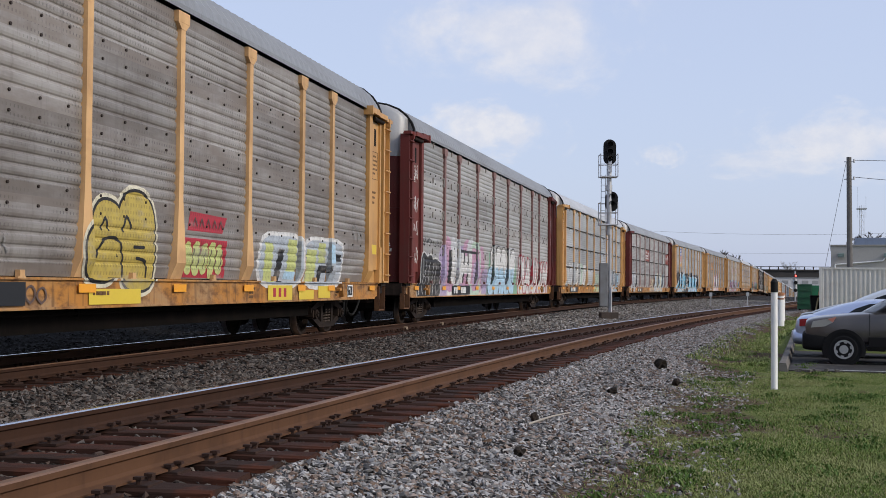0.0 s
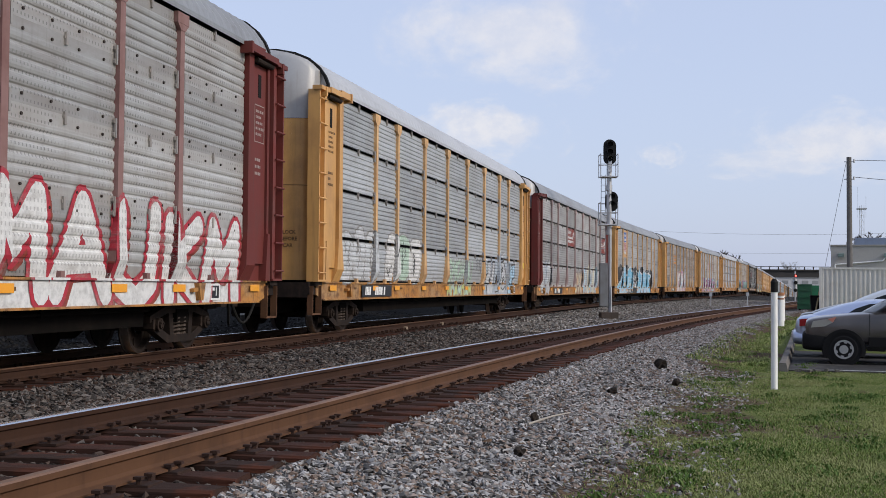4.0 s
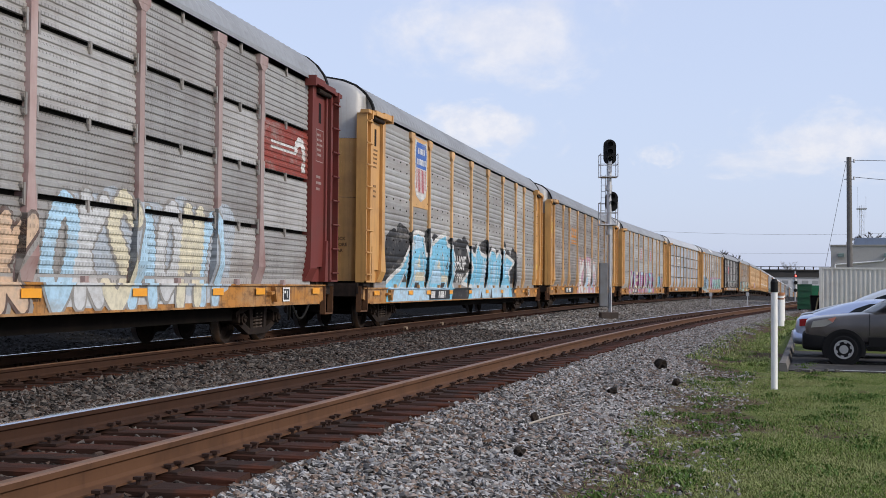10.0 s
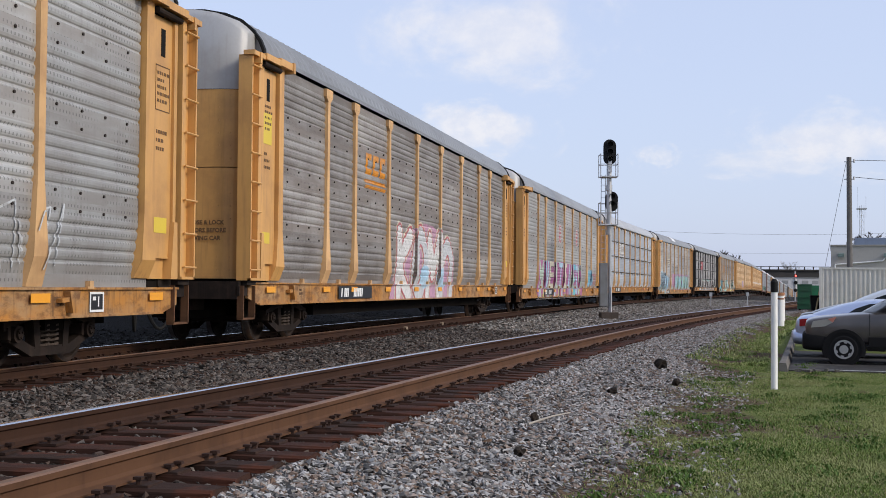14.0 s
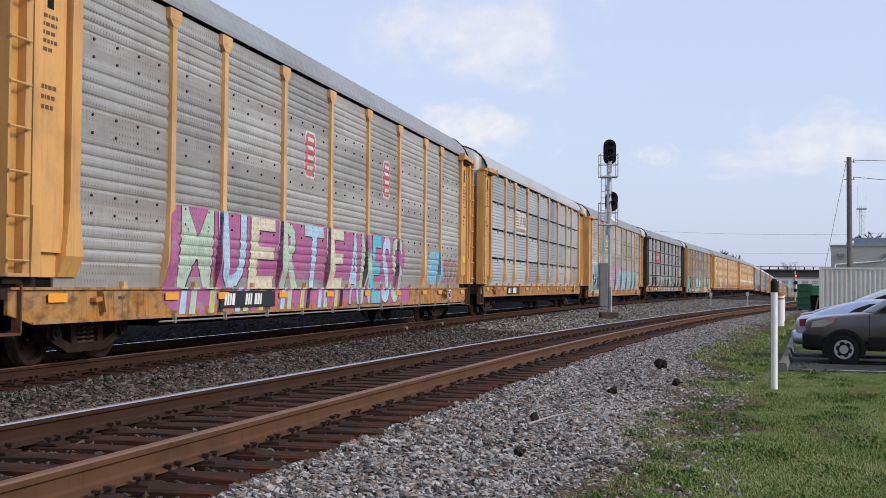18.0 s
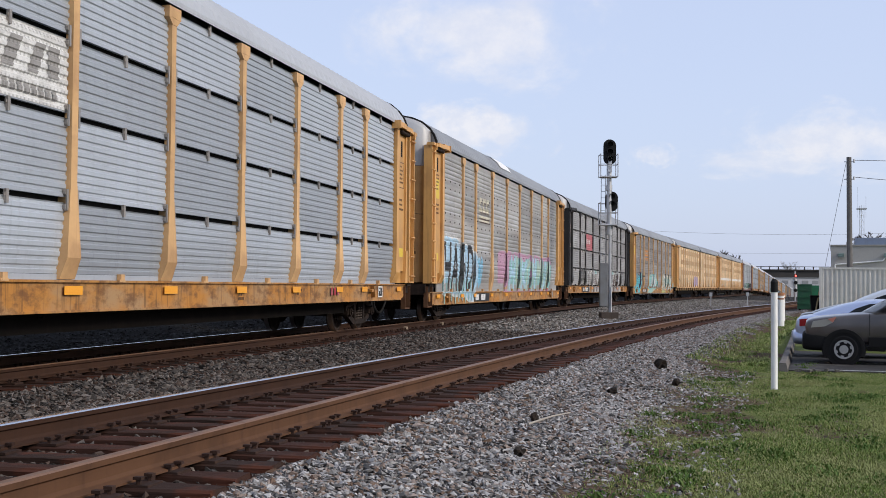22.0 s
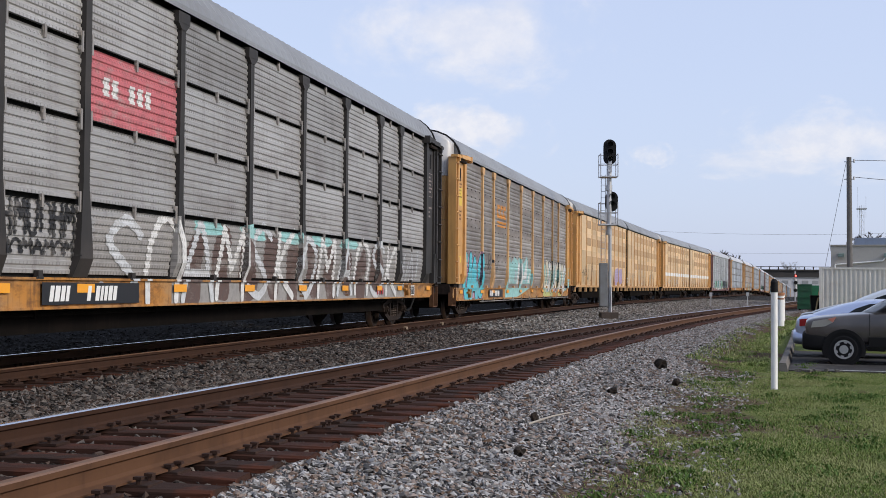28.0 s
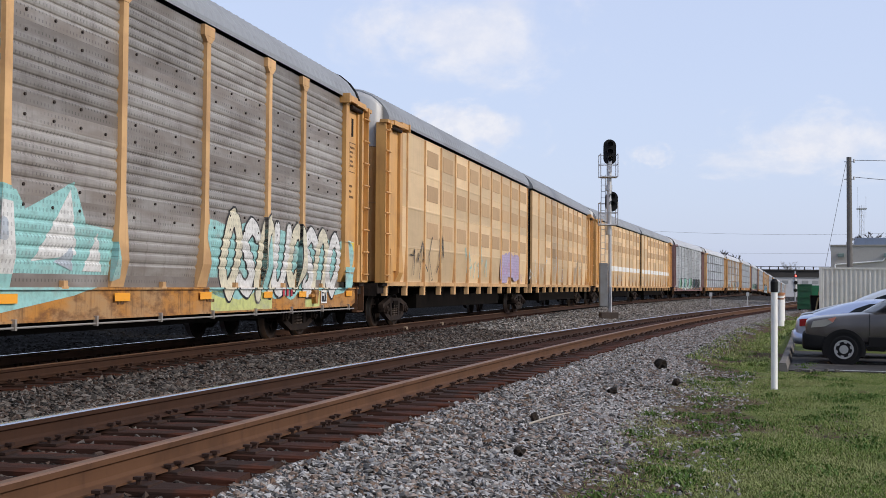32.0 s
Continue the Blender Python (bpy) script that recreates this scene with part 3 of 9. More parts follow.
def roof_bm(x0, x1):
    n = round((x1 - x0) / 0.16)
    half = ((1.57, 5.09), (1.57, 5.17), (1.50, 5.34), (1.36, 5.53), (1.14, 5.71), (0.85, 5.83), (0.45, 5.91))
    sec = tuple((-y, z) for y, z in half) + ((0, 5.93),) + half[::-1]
    last = len(sec) - 2
    bm = bmesh.new()
    prev = None
    for i in range(n + 1):
        x = x0 + (x1 - x0) * i / n
        d = 0.02 if i % 2 else -0.02
        ring = [bm.verts.new((x, y, z + (d if 1 < j < last else 0))) for j, (y, z) in enumerate(sec)]
        if prev:
            for j in range(len(sec) - 1):
                bm.faces.new((prev[j], ring[j], ring[j + 1], prev[j + 1]))
        else:
            bm.faces.new(ring)
        prev = ring
    bm.faces.new(prev[::-1])
    return fix(bm)


def side_frame_bm():
    """Cast frame with an open spring window, pedestals and bearing caps."""
    bm = bmesh.new()
    top = ((-1.12, 0.47), (-0.52, 0.60), (0.52, 0.60), (1.12, 0.47), (1.12, 0.57), (0.50, 0.73), (-0.50, 0.73), (-1.12, 0.57))
    low = ((-0.98, 0.34), (-0.48, 0.15), (0.48, 0.15), (0.98, 0.34), (0.96, 0.46), (0.44, 0.27), (-0.44, 0.27), (-0.96, 0.46))
    prism(bm, top, -1.10, -0.96)
    prism(bm, low, -1.09, -0.97)
    for sx in (-1, 1):
        prism(bm, ((sx * 0.27, 0.24), (sx * 0.40, 0.24), (sx * 0.46, 0.64), (sx * 0.31, 0.64)), -1.095, -0.965)
        prism(bm, ((sx * 0.72, 0.52), (sx * 0.72, 0.38), (sx * 0.79, 0.36), (sx * 0.79, 0.54)), -1.12, -0.96)
        prism(bm, ((sx * 0.99, 0.54), (sx * 0.99, 0.36), (sx * 1.06, 0.38), (sx * 1.06, 0.52)), -1.12, -0.96)
        rod(bm, (sx * 0.89, -1.16, 0.44), (sx * 0.89, -1.0, 0.44), 0.105, 12)
        rod(bm, (sx * 0.89, -1.19, 0.44), (sx * 0.89, -1.15, 0.44), 0.065, 8)
        for a in range(3):
            c, q = math.cos(a * 2.1 + 0.5) * 0.04, math.sin(a * 2.1 + 0.5) * 0.04
            rod(bm, (sx * 0.89 + c, -1.205, 0.44 + q), (sx * 0.89 + c, -1.18, 0.44 + q), 0.014, 5)
    return fix(bm)


def springs_bm():
    """One coil spring, wound from round bar."""
    bm = bmesh.new()
    pts = [Vector((0.085 * math.cos(i * 0.7), -1.03 + 0.085 * math.sin(i * 0.7), 0.24 + 0.30 * i / 45)) for i in range(46)]
    return tube(bm, pts, [0.018] * 46, 5)


def wheel_bm():
    """A wheelset about its own axle: two flanged wheels on an axle."""
    bm = bmesh.new()
    n = 28
    for side in (-1, 1):
        prof = ((0.80, 0.16), (0.80, 0.14), (0.74, 0.13), (0.74, 0.345), (0.825, 0.36), (0.825, 0.415), (0.712, 0.425), (0.705, 0.448), (0.685, 0.448), (0.68, 0.36), (0.70, 0.34), (0.70, 0.16))
        rings = []
        for i in range(n):
            a = i * math.tau / n
            rings.append([bm.verts.new((r * math.cos(a), side * y, r * math.sin(a))) for y, r in prof])
        for i in range(n):
            p, q = rings[i], rings[(i + 1) % n]
            for j in range(len(prof) - 1):
                f = bm.faces.new((p[j], q[j], q[j + 1], p[j + 1]))
                f.material_index = 1 if j == 5 else 0
        for i in range(4):                       # casting marks show the turning
            a = i * math.tau / 4
            m = Matrix.Rotation(-a, 4, "Y")
            box(bm, 0.20, 0.32, side * 0.735, side * 0.765, -0.03, 0.03, m)
    rod(bm, (0, -1.1, 0), (0, 1.1, 0), 0.085, 12)
    return fix(bm)


WHEELS = []


def add_truck(car, x, keyed=True):
    tr = empty("truck")
    tr.parent = car
    tr.matrix_basis = Matrix.Translation((x, 0, 0))
    part("side_frame", shared("side_frame", side_frame_bm, M_TRUCK), None, tr)
    part("side_frame", shared("side_frame", side_frame_bm, M_TRUCK), None, tr, at=Matrix.Rotation(math.pi, 4, "Z"))
    for px in (-0.13, 0.09):
        part("spring", shared("spring", springs_bm, M_SPRING), None, tr, "dusty brown coil spring", at=(px, 0, 0))
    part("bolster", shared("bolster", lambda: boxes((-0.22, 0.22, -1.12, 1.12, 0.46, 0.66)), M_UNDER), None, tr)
    for wx in (-0.89, 0.89):
        w = part("wheelset", shared("wheelset", wheel_bm, (M_TRUCK, M_TREAD)), None, tr, "rusty flanged wheels with bright treads", at=(wx, 0, 0.425))
        if keyed:
            WHEELS.append((w, wx, x))
    return tr


def ladder_bm(sg):
    """Channel-backed end ladder: web plate, broad inner stile, thin outer stile and round rungs."""
    bm = bmesh.new()

    def bx(a, b, *r):
        a, b = sorted((sg * a, sg * b))
        box(bm, a, b, *r)
    bx(12.93, 13.26, -1.50, -1.46, 1.16, 4.96)
    bx(12.80, 12.93, -1.61, -1.46, 1.16, 4.98)
    bx(13.26, 13.30, -1.63, -1.38, 1.12, 4.98)
    for i in range(8):
        z = 1.30 + i * 0.50
        rod(bm, (sg * 12.87, -1.645, z), (sg * 13.31, -1.645, z), 0.017, 6)
        for x in (12.90, 13.28):
            rod(bm, (sg * x, -1.645, z), (sg * x, -1.60, z), 0.017, 5)
    bx(12.82, 13.30, -1.63, -1.58, 1.12, 1.16)
    return fix(bm)


def end_frame_bm(sg):
    """Corner post with a flared foot, a flange and the head beam, on the camera's side."""
    bm = bmesh.new()

    def bx(a, b, *r):
        a, b = sorted((sg * a, sg * b))
        box(bm, a, b, *r)
    bx(11.63, 11.86, -1.585, -1.38, 2.02, 5.00)
    rings = []
    for x0, x1, y, z in ((11.63, 11.86, -1.585, 2.02), (11.55, 11.98, -1.60, 1.38), (11.52, 12.0, SILL_Y - 0.012, 1.125)):
        rings.append([bm.verts.new(c) for c in ((sg * x0, y, z), (sg * x1, y, z), (sg * x1, -1.38, z), (sg * x0, -1.38, z))])
    for p, q in zip(rings, rings[1:]):
        for i in range(4):
            bm.faces.new((p[i], p[(i + 1) % 4], q[(i + 1) % 4], q[i]))
    bm.faces.new(rings[0])
    bm.faces.new(rings[-1][::-1])
    bx(12.60, 12.70, -1.57, -1.30, 1.50, 4.98)
    # sloped foot of the flange, standing on a bracket
    prism(bm, [(sg * 12.50, 1.12), (sg * 12.74, 1.12), (sg * 12.71, 1.95), (sg * 12.60, 1.95)], -1.60, -1.45)
    # head beam in two lengths
    bx(11.45, 12.10, -1.70, -1.50, 5.00, 5.13)
    bx(12.10, 12.80, -1.70, -1.50, 4.98, 5.09)
    bx(12.80, 13.34, -1.68, -1.48, 4.97, 5.05)
    bx(11.40, 11.48, -1.72, -1.50, 4.95, 5.15)
    bx(13.02, 13.10, -1.70, -1.40, 4.86, 5.05)
    return fix(bm)


def end_plate_bm(sg):
    """Set-back plate between the corner post and the ladder, with a ledge below."""
    bm = bmesh.new()

    def bx(a, b, *r):
        a, b = sorted((sg * a, sg * b))
        box(bm, a, b, *r)
    bx(11.92, 12.60, -1.525, -1.38, 1.44, 4.88)
    bx(11.86, 11.92, -1.46, -1.36, 1.40, 4.90)
    bx(11.98, 12.50, -1.47, -1.38, 1.12, 1.44)
    bx(11.95, 12.58, -1.53, -1.44, 1.415, 1.44)
    return fix(bm)


def roller_bm(sg):
    bm = bmesh.new()
    rod(bm, (sg * 11.90, -1.60, 4.925), (sg * 12.72, -1.60, 4.925), 0.05, 10)
    return bm


def slot_bm(sg):
    """Dark upright slot near the top of the end plate."""
    a, b = sorted((sg * 12.22, sg * 12.36))
    return boxes((a, b, -1.531, -1.50, 4.32, 4.72))


def door_x(y):
    return 13.20 - 0.20 * (abs(y) / 1.37) ** 5


def end_door_bm(sg):
    """Gently curved doors closing the end, with an upright seam and a level joint."""
    bm = bmesh.new()
    pts = []
    for i in range(19):
        y = -1.37 + 2.74 * i / 18
        pts.append((sg * door_x(y), y))
    pts += [(sg * 12.86, 1.37), (sg * 12.86, -1.37)]
    prism(bm, pts, 1.15, 3.06, "z")
    prism(bm, pts, 3.075, 4.42, "z")
    for y in (-0.05, 0.05):
        rod(bm, (sg * 13.21, y, 1.2), (sg * 13.21, y, 4.4), 0.022, 6)
    for z0, z1 in ((1.15, 3.06), (3.075, 4.42)):
        z = z0 + 0.15
        while z < z1 - 0.05:
            for y in (-1.17, -0.97, -0.30):
                box(bm, *sorted((sg * (door_x(y) - 0.01), sg * (door_x(y) + 0.010))), y - 0.012, y + 0.012, z - 0.012, z + 0.012)
            z += 0.22
    return fix(bm)


HALF_ROOF = ((1.57, 5.09), (1.57, 5.17), (1.50, 5.34), (1.36, 5.53), (1.14, 5.71), (0.85, 5.83), (0.45, 5.91), (0.0, 5.93))


def end_hood_bm(sg):
    """Pale sheet closing the end above the doors, rounded over into the roof."""
    bm = bmesh.new()
    cols = []
    for i in range(21):
        y = -1.40 + 2.80 * i / 20
        top = float(np.interp(abs(y), [q[0] for q in HALF_ROOF[::-1]], [q[1] for q in HALF_ROOF[::-1]])) - 0.05
        col = [bm.verts.new((sg * (door_x(y) + 0.012), y, 4.425))]
        for u in (0.45, 0.75, 0.92, 1.0):
            z = 4.425 + (top - 4.425) * u
            col.append(bm.verts.new((sg * (door_x(y) + 0.012 - 0.22 * max(0.0, (z - 5.0) / 0.9) ** 2), y, z)))
        col.append(bm.verts.new((sg * 12.60, y, top + 0.035)))
        cols.append(col)
    for p, q in zip(cols, cols[1:]):
        for a in range(5):
            bm.faces.new((p[a], q[a], q[a + 1], p[a + 1]))
    for f in bm.faces:
        f.smooth = True
    for col in (cols[0], cols[-1]):
        bm.faces.new(col + [bm.verts.new((sg * 12.60, col[0].co.y, 4.425))])
    return fix(bm)


def roof_seal_bm(sg):
    """Black rubber strip round the end of the roof."""
    bm = bmesh.new()
    sec = [(-y, z) for y, z in HALF_ROOF] + list(HALF_ROOF[:-1])[::-1]
    last = None
    for y, z in sec:
        f = 1.012
        ring = [bm.verts.new((sg * x, y * g, 5.0 + (z - 5.0) * g + (0.02 if g > 1 else 0))) for x, g in ((12.56, f), (12.66, f), (12.66, 0.98), (12.56, 0.98))]
        if last:
            for j in range(4):
                bm.faces.new((last[j], last[(j + 1) % 4], ring[(j + 1) % 4], ring[j]))
        last = ring
    return fix(bm)


def sill_bm(x0, x1, lo=0.745, hi=1.118):
    bm = bmesh.new()
    pts = ((x0, lo + 0.115), (x0 + 0.5, lo), (x1 - 0.5, lo), (x1, lo + 0.115), (x1, hi - 0.018), (x0, hi - 0.018))
    prism(bm, pts, SILL_Y, SILL_Y + 0.05)
    box(bm, x0, x1, SILL_Y - 0.035, SILL_Y + 0.05, hi - 0.03, hi)
    box(bm, x0 + 0.5, x1 - 0.5, SILL_Y - 0.02, SILL_Y + 0.03, lo - 0.01, lo + 0.02)
    return fix(bm)


def sill_pipe_bm(x0, x1, z):
    """Thin pipe hung on straps below the sill."""
    bm = bmesh.new()
    rod(bm, (x0, SILL_Y - 0.03, z), (x1, SILL_Y - 0.03, z), 0.014, 6)
    x = x0 + 0.5
    while x < x1:
        box(bm, x - 0.02, x + 0.02, SILL_Y - 0.055, SILL_Y - 0.005, z - 0.03, z + 0.10)
        x += 1.9
    return bm


def gusset_bm():
    bm = bmesh.new()
    prism(bm, ((-0.13, 1.07), (0.13, 1.07), (0.05, 0.80), (-0.05, 0.80)), SILL_Y - 0.10, SILL_Y - 0.005)
    prism(bm, ((-0.30, 0.98), (-0.13, 1.0), (-0.13, 0.94), (-0.30, 0.93)), SILL_Y - 0.09, SILL_Y - 0.005)
    return fix(bm)


def lug_bm():
    return boxes((-0.05, 0.05, SILL_Y - 0.045, SILL_Y + 0.02, 1.11, 1.20), (-0.08, 0.08, SILL_Y - 0.04, SILL_Y, 1.10, 1.13))


def step_bm():
    """Flat-bar stirrup under the ladder."""
    return boxes((-0.27, -0.24, -0.07, 0.05, 0, 0.56), (0.24, 0.27, -0.07, 0.05, 0, 0.56), (-0.27, 0.27, -0.06, 0.05, -0.02, 0.012))


def under_bm(x0, x1):
    bm = bmesh.new()
    # Boxes lowered and widened to block light, so the black reaches lower.
    box(bm, x0, x1, -0.36, 0.36, 0.46, 1.02)
    box(bm, x0 + 4.3, x1 - 4.3, -1.15, 1.15, 0.43, 1.0)
    box(bm, x0 + 0.2, x1 - 0.2, -1.42, 1.42, 1.0, 1.10)
    box(bm, x0 + 0.4, x1 - 0.4, 1.38, 1.44, 0.76, 1.1)
    x = x0 + 1.6
    while x < x1 - 1.2:
        prism(bm, ((-1.40, 0.86), (-0.36, 0.62), (0.36, 0.62), (1.40, 0.86), (1.40, 1.0), (-1.40, 1.0)), x - 0.06, x + 0.06, "x")
        x += 2.4
    return fix(bm)


def tank_bm():
    bm = bmesh.new()
    rod(bm, (-0.55, -0.75, 0.62), (0.55, -0.75, 0.62), 0.19, 14)
    rod(bm, (-0.9, -0.95, 0.55), (-0.55, -0.85, 0.60), 0.05, 8)
    return bm


def pipe_bm(x0, x1):
    bm = bmesh.new()
    rod(bm, (x0, -1.22, 0.66), (x1, -1.22, 0.66), 0.022, 6)
    x = x0 + 1
    while x < x1:
        box(bm, x - 0.02, x + 0.02, -1.25, -1.19, 0.62, 0.80)
        x += 3.3
    return bm


def coupler_bm(sg):
    bm = bmesh.new()
    a, b = sorted((sg * 13.4, sg * 14.18))
    box(bm, a, b, -0.12, 0.12, 0.68, 0.92)
    a, b = sorted((sg * 13.95, sg * 14.28))
    box(bm, a, b, -0.19, 0.17, 0.62, 0.98)
    a, b = sorted((sg * 12.5, sg * 13.1))
    box(bm, a, b, -0.45, 0.45, 0.60, 1.05)
    return bm


def platform_bm(sg):
    bm = bmesh.new()
    a, b = sorted((sg * 12.4, sg * 13.36))
    box(bm, a, b, -1.45, 1.45, 1.02, 1.105)
    box(bm, a, b, -1.465, -1.40, 0.86, 1.02)
    a, b = sorted((sg * 13.30, sg * 13.36))
    box(bm, a, b, -1.42, 1.42, 0.80, 1.02)
    a, b = sorted((sg * 12.85, sg * 13.25))
    box(bm, a, b, -1.56, -1.30, 1.04, 1.11)
    return bm


def tube(bm, pts, radii, n=6):
    """A bent tube as one skin."""
    last = None
    for i, c in enumerate(pts):
        d = (pts[min(i + 1, len(pts) - 1)] - pts[max(i - 1, 0)]).normalized()
        q = d.to_track_quat("Z", "Y").to_matrix()
        ring = [bm.verts.new(c + q @ Vector((radii[i] * math.cos(a * math.tau / n), radii[i] * math.sin(a * math.tau / n), 0))) for a in range(n)]
        if last:
            for j in range(n):
                bm.faces.new((last[j], last[(j + 1) % n], ring[(j + 1) % n], ring[j]))
        last = ring
    return fix(bm)


def hose_bm(sg):
    bm = bmesh.new()
    pts = []
    for i in range(9):
        u = i / 8
        c = Vector((sg * (13.7 + 0.6 * u), -0.45 + 0.25 * u, 0.72 - 0.42 * math.sin(u * math.pi)))
        pts.append(c)
    return tube(bm, pts, [0.028] * 9)


def far_wall_bm(x0, x1):
    bm = bmesh.new()
    box(bm, x0, x1, 1.40, 1.49, 1.12, 5.02)
    x = x0 + 0.2
    while x < x1:
        box(bm, x - 0.08, x + 0.08, 1.48, 1.585, 1.12, 5.02)
        x += 2.85
    return bm


def core_bm(x0, x1):
    return boxes((x0, x1, -1.40, 1.38, 1.11, 4.99))


M_CORE = plain("dark_interior", (0.012, 0.012, 0.012), 0.9)
M_HOOD = worn("rack_hood", (0.44, 0.44, 0.44), (0.34, 0.31, 0.28), 0.5, 0.2, scale=1.5, amount=0.5)
M_BRACKET = worn("bracket_galvanised", (0.33, 0.31, 0.29), (0.30, 0.22, 0.16), 0.5, 0.4, scale=6.0, streak=False)
M_AMBER = plain("amber_reflector", (0.85, 0.36, 0.02), 0.35)
M_WHITE = plain("white_paint", (0.78, 0.78, 0.76), 0.5)
M_BLACKPAINT = plain("black_paint", (0.012, 0.012, 0.013), 0.5)
M_STENCIL = plain("dark_stencil", (0.15, 0.085, 0.045), 0.6)
M_STENCIL_PALE = plain("pale_stencil", (0.34, 0.28, 0.26), 0.6)
M_LABEL_YELLOW = plain("yellow_placard", (0.70, 0.52, 0.05), 0.5)
M_HOSE = plain("black_rubber", (0.015, 0.015, 0.015), 0.7)
M_BOLT = plain("dark_bolt", (0.045, 0.035, 0.03), 0.7)


def flat(bm, x0, x1, z0, z1, y):
    """A thin painted plate facing the camera's side."""
    box(bm, x0, x1, y - 0.003, y, z0, z1)


def mark(name, car, rects, y, material, label=""):
    bm = bmesh.new()
    for r in rects:
        flat(bm, *r, y)
    ob = part(name, bm, material, car, label)
    if len(rects) > 1:
        ob["kind"] = "stuff"
    return ob


def bar_text(car, x, z, n, h, y, material, name="stencil", seed=0, label=""):
    """A line of writing that cannot be read, as upright bars."""
    r = random.Random(seed)
    rects, p = [], x
    for i in range(n):
        w = h * r.uniform(0.35, 0.6)
        if r.random() < 0.15:
            p += h * 0.5
        rects.append((p, p + w, z, z + h))
        p += w + h * 0.16
    if h > 0.1:               # large writing leans forward
        bm = bmesh.new()
        for a, b, c, d in rects:
            prism(bm, ((a, c), (b, c), (b + 0.2 * h, d), (a + 0.2 * h, d)), y - 0.003, y)
        ob = part(name, fix(bm), material, car, label)
        ob["kind"] = "stuff"
        return ob
    return mark(name, car, rects, y, material, label)


_letters = {}


def text_mesh(text, h, material):
    """A line of capitals as a thin flat mesh in the x-z plane, facing -y, starting at x = 0."""
    key = (text, h, material.name)
    if key not in _letters:
        cu = bpy.data.curves.new("writing", "FONT")
        cu.body, cu.size, cu.resolution_u, cu.offset = text, h * 1.38, 2, 0.004
        ob = bpy.data.objects.new("writing", cu)
        scene.collection.objects.link(ob)
        bpy.context.view_layer.update()
        me = bpy.data.meshes.new_from_object(ob.evaluated_get(bpy.context.evaluated_depsgraph_get()))
        bpy.data.objects.remove(ob)
        bpy.data.curves.remove(cu)
        me.transform(Matrix.Rotation(math.pi / 2, 4, "X"))
        me.materials.clear()
        me.materials.append(material)
        _letters[key] = me
    return _letters[key]


def end_writing(car, spec):
    """Warning on the end doors and stencils on the end plates."""
    ink = M_WHITE if spec["end"] in (M_MAROON, M_BLACK) else M_STENCIL
    turn = Matrix.Rotation(-math.pi / 2, 4, "Z")
    for i, line in enumerate(("CLOSE & LOCK", "DOORS BEFORE", "MOVING CAR")):
        part("lettering", text_mesh(line, 0.075, ink), None, car, at=Matrix.Translation((-13.214, -0.40, 2.08 - i * 0.135)) @ turn)
    r = random.Random(spec["seed"] + 90)
    y = -1.5275
    for x in (-12.50, 12.05):
        z = 3.95 if x > 0 else 4.1
        rects = []
        if x > 0:          # framed panel of small print
            rects = [(x, x + 0.48, z + 0.22, z + 0.235), (x, x + 0.48, z - 0.42, z - 0.405), (x, x + 0.012, z - 0.42, z + 0.235), (x + 0.468, x + 0.48, z - 0.42, z + 0.235)]
        for j in range(5):
            a = x + 0.06
            while a < x + r.uniform(0.25, 0.42):
                b = a + r.uniform(0.03, 0.09)
                rects.append((a, b, z + 0.10 - j * 0.10, z + 0.145 - j * 0.10))
                a = b + 0.03
        for j in range(3):
            a = x + 0.04
            while a < x + r.uniform(0.2, 0.4):
                b = a + r.uniform(0.03, 0.08)
                rects.append((a, b, z - 0.75 - j * 0.12, z - 0.70 - j * 0.12))
                a = b + 0.025
        mark("stencil", car, rects, y, M_STENCIL if ink is M_STENCIL else M_STENCIL_PALE)


SILLS = {}            # bottom and top of each car's side sill


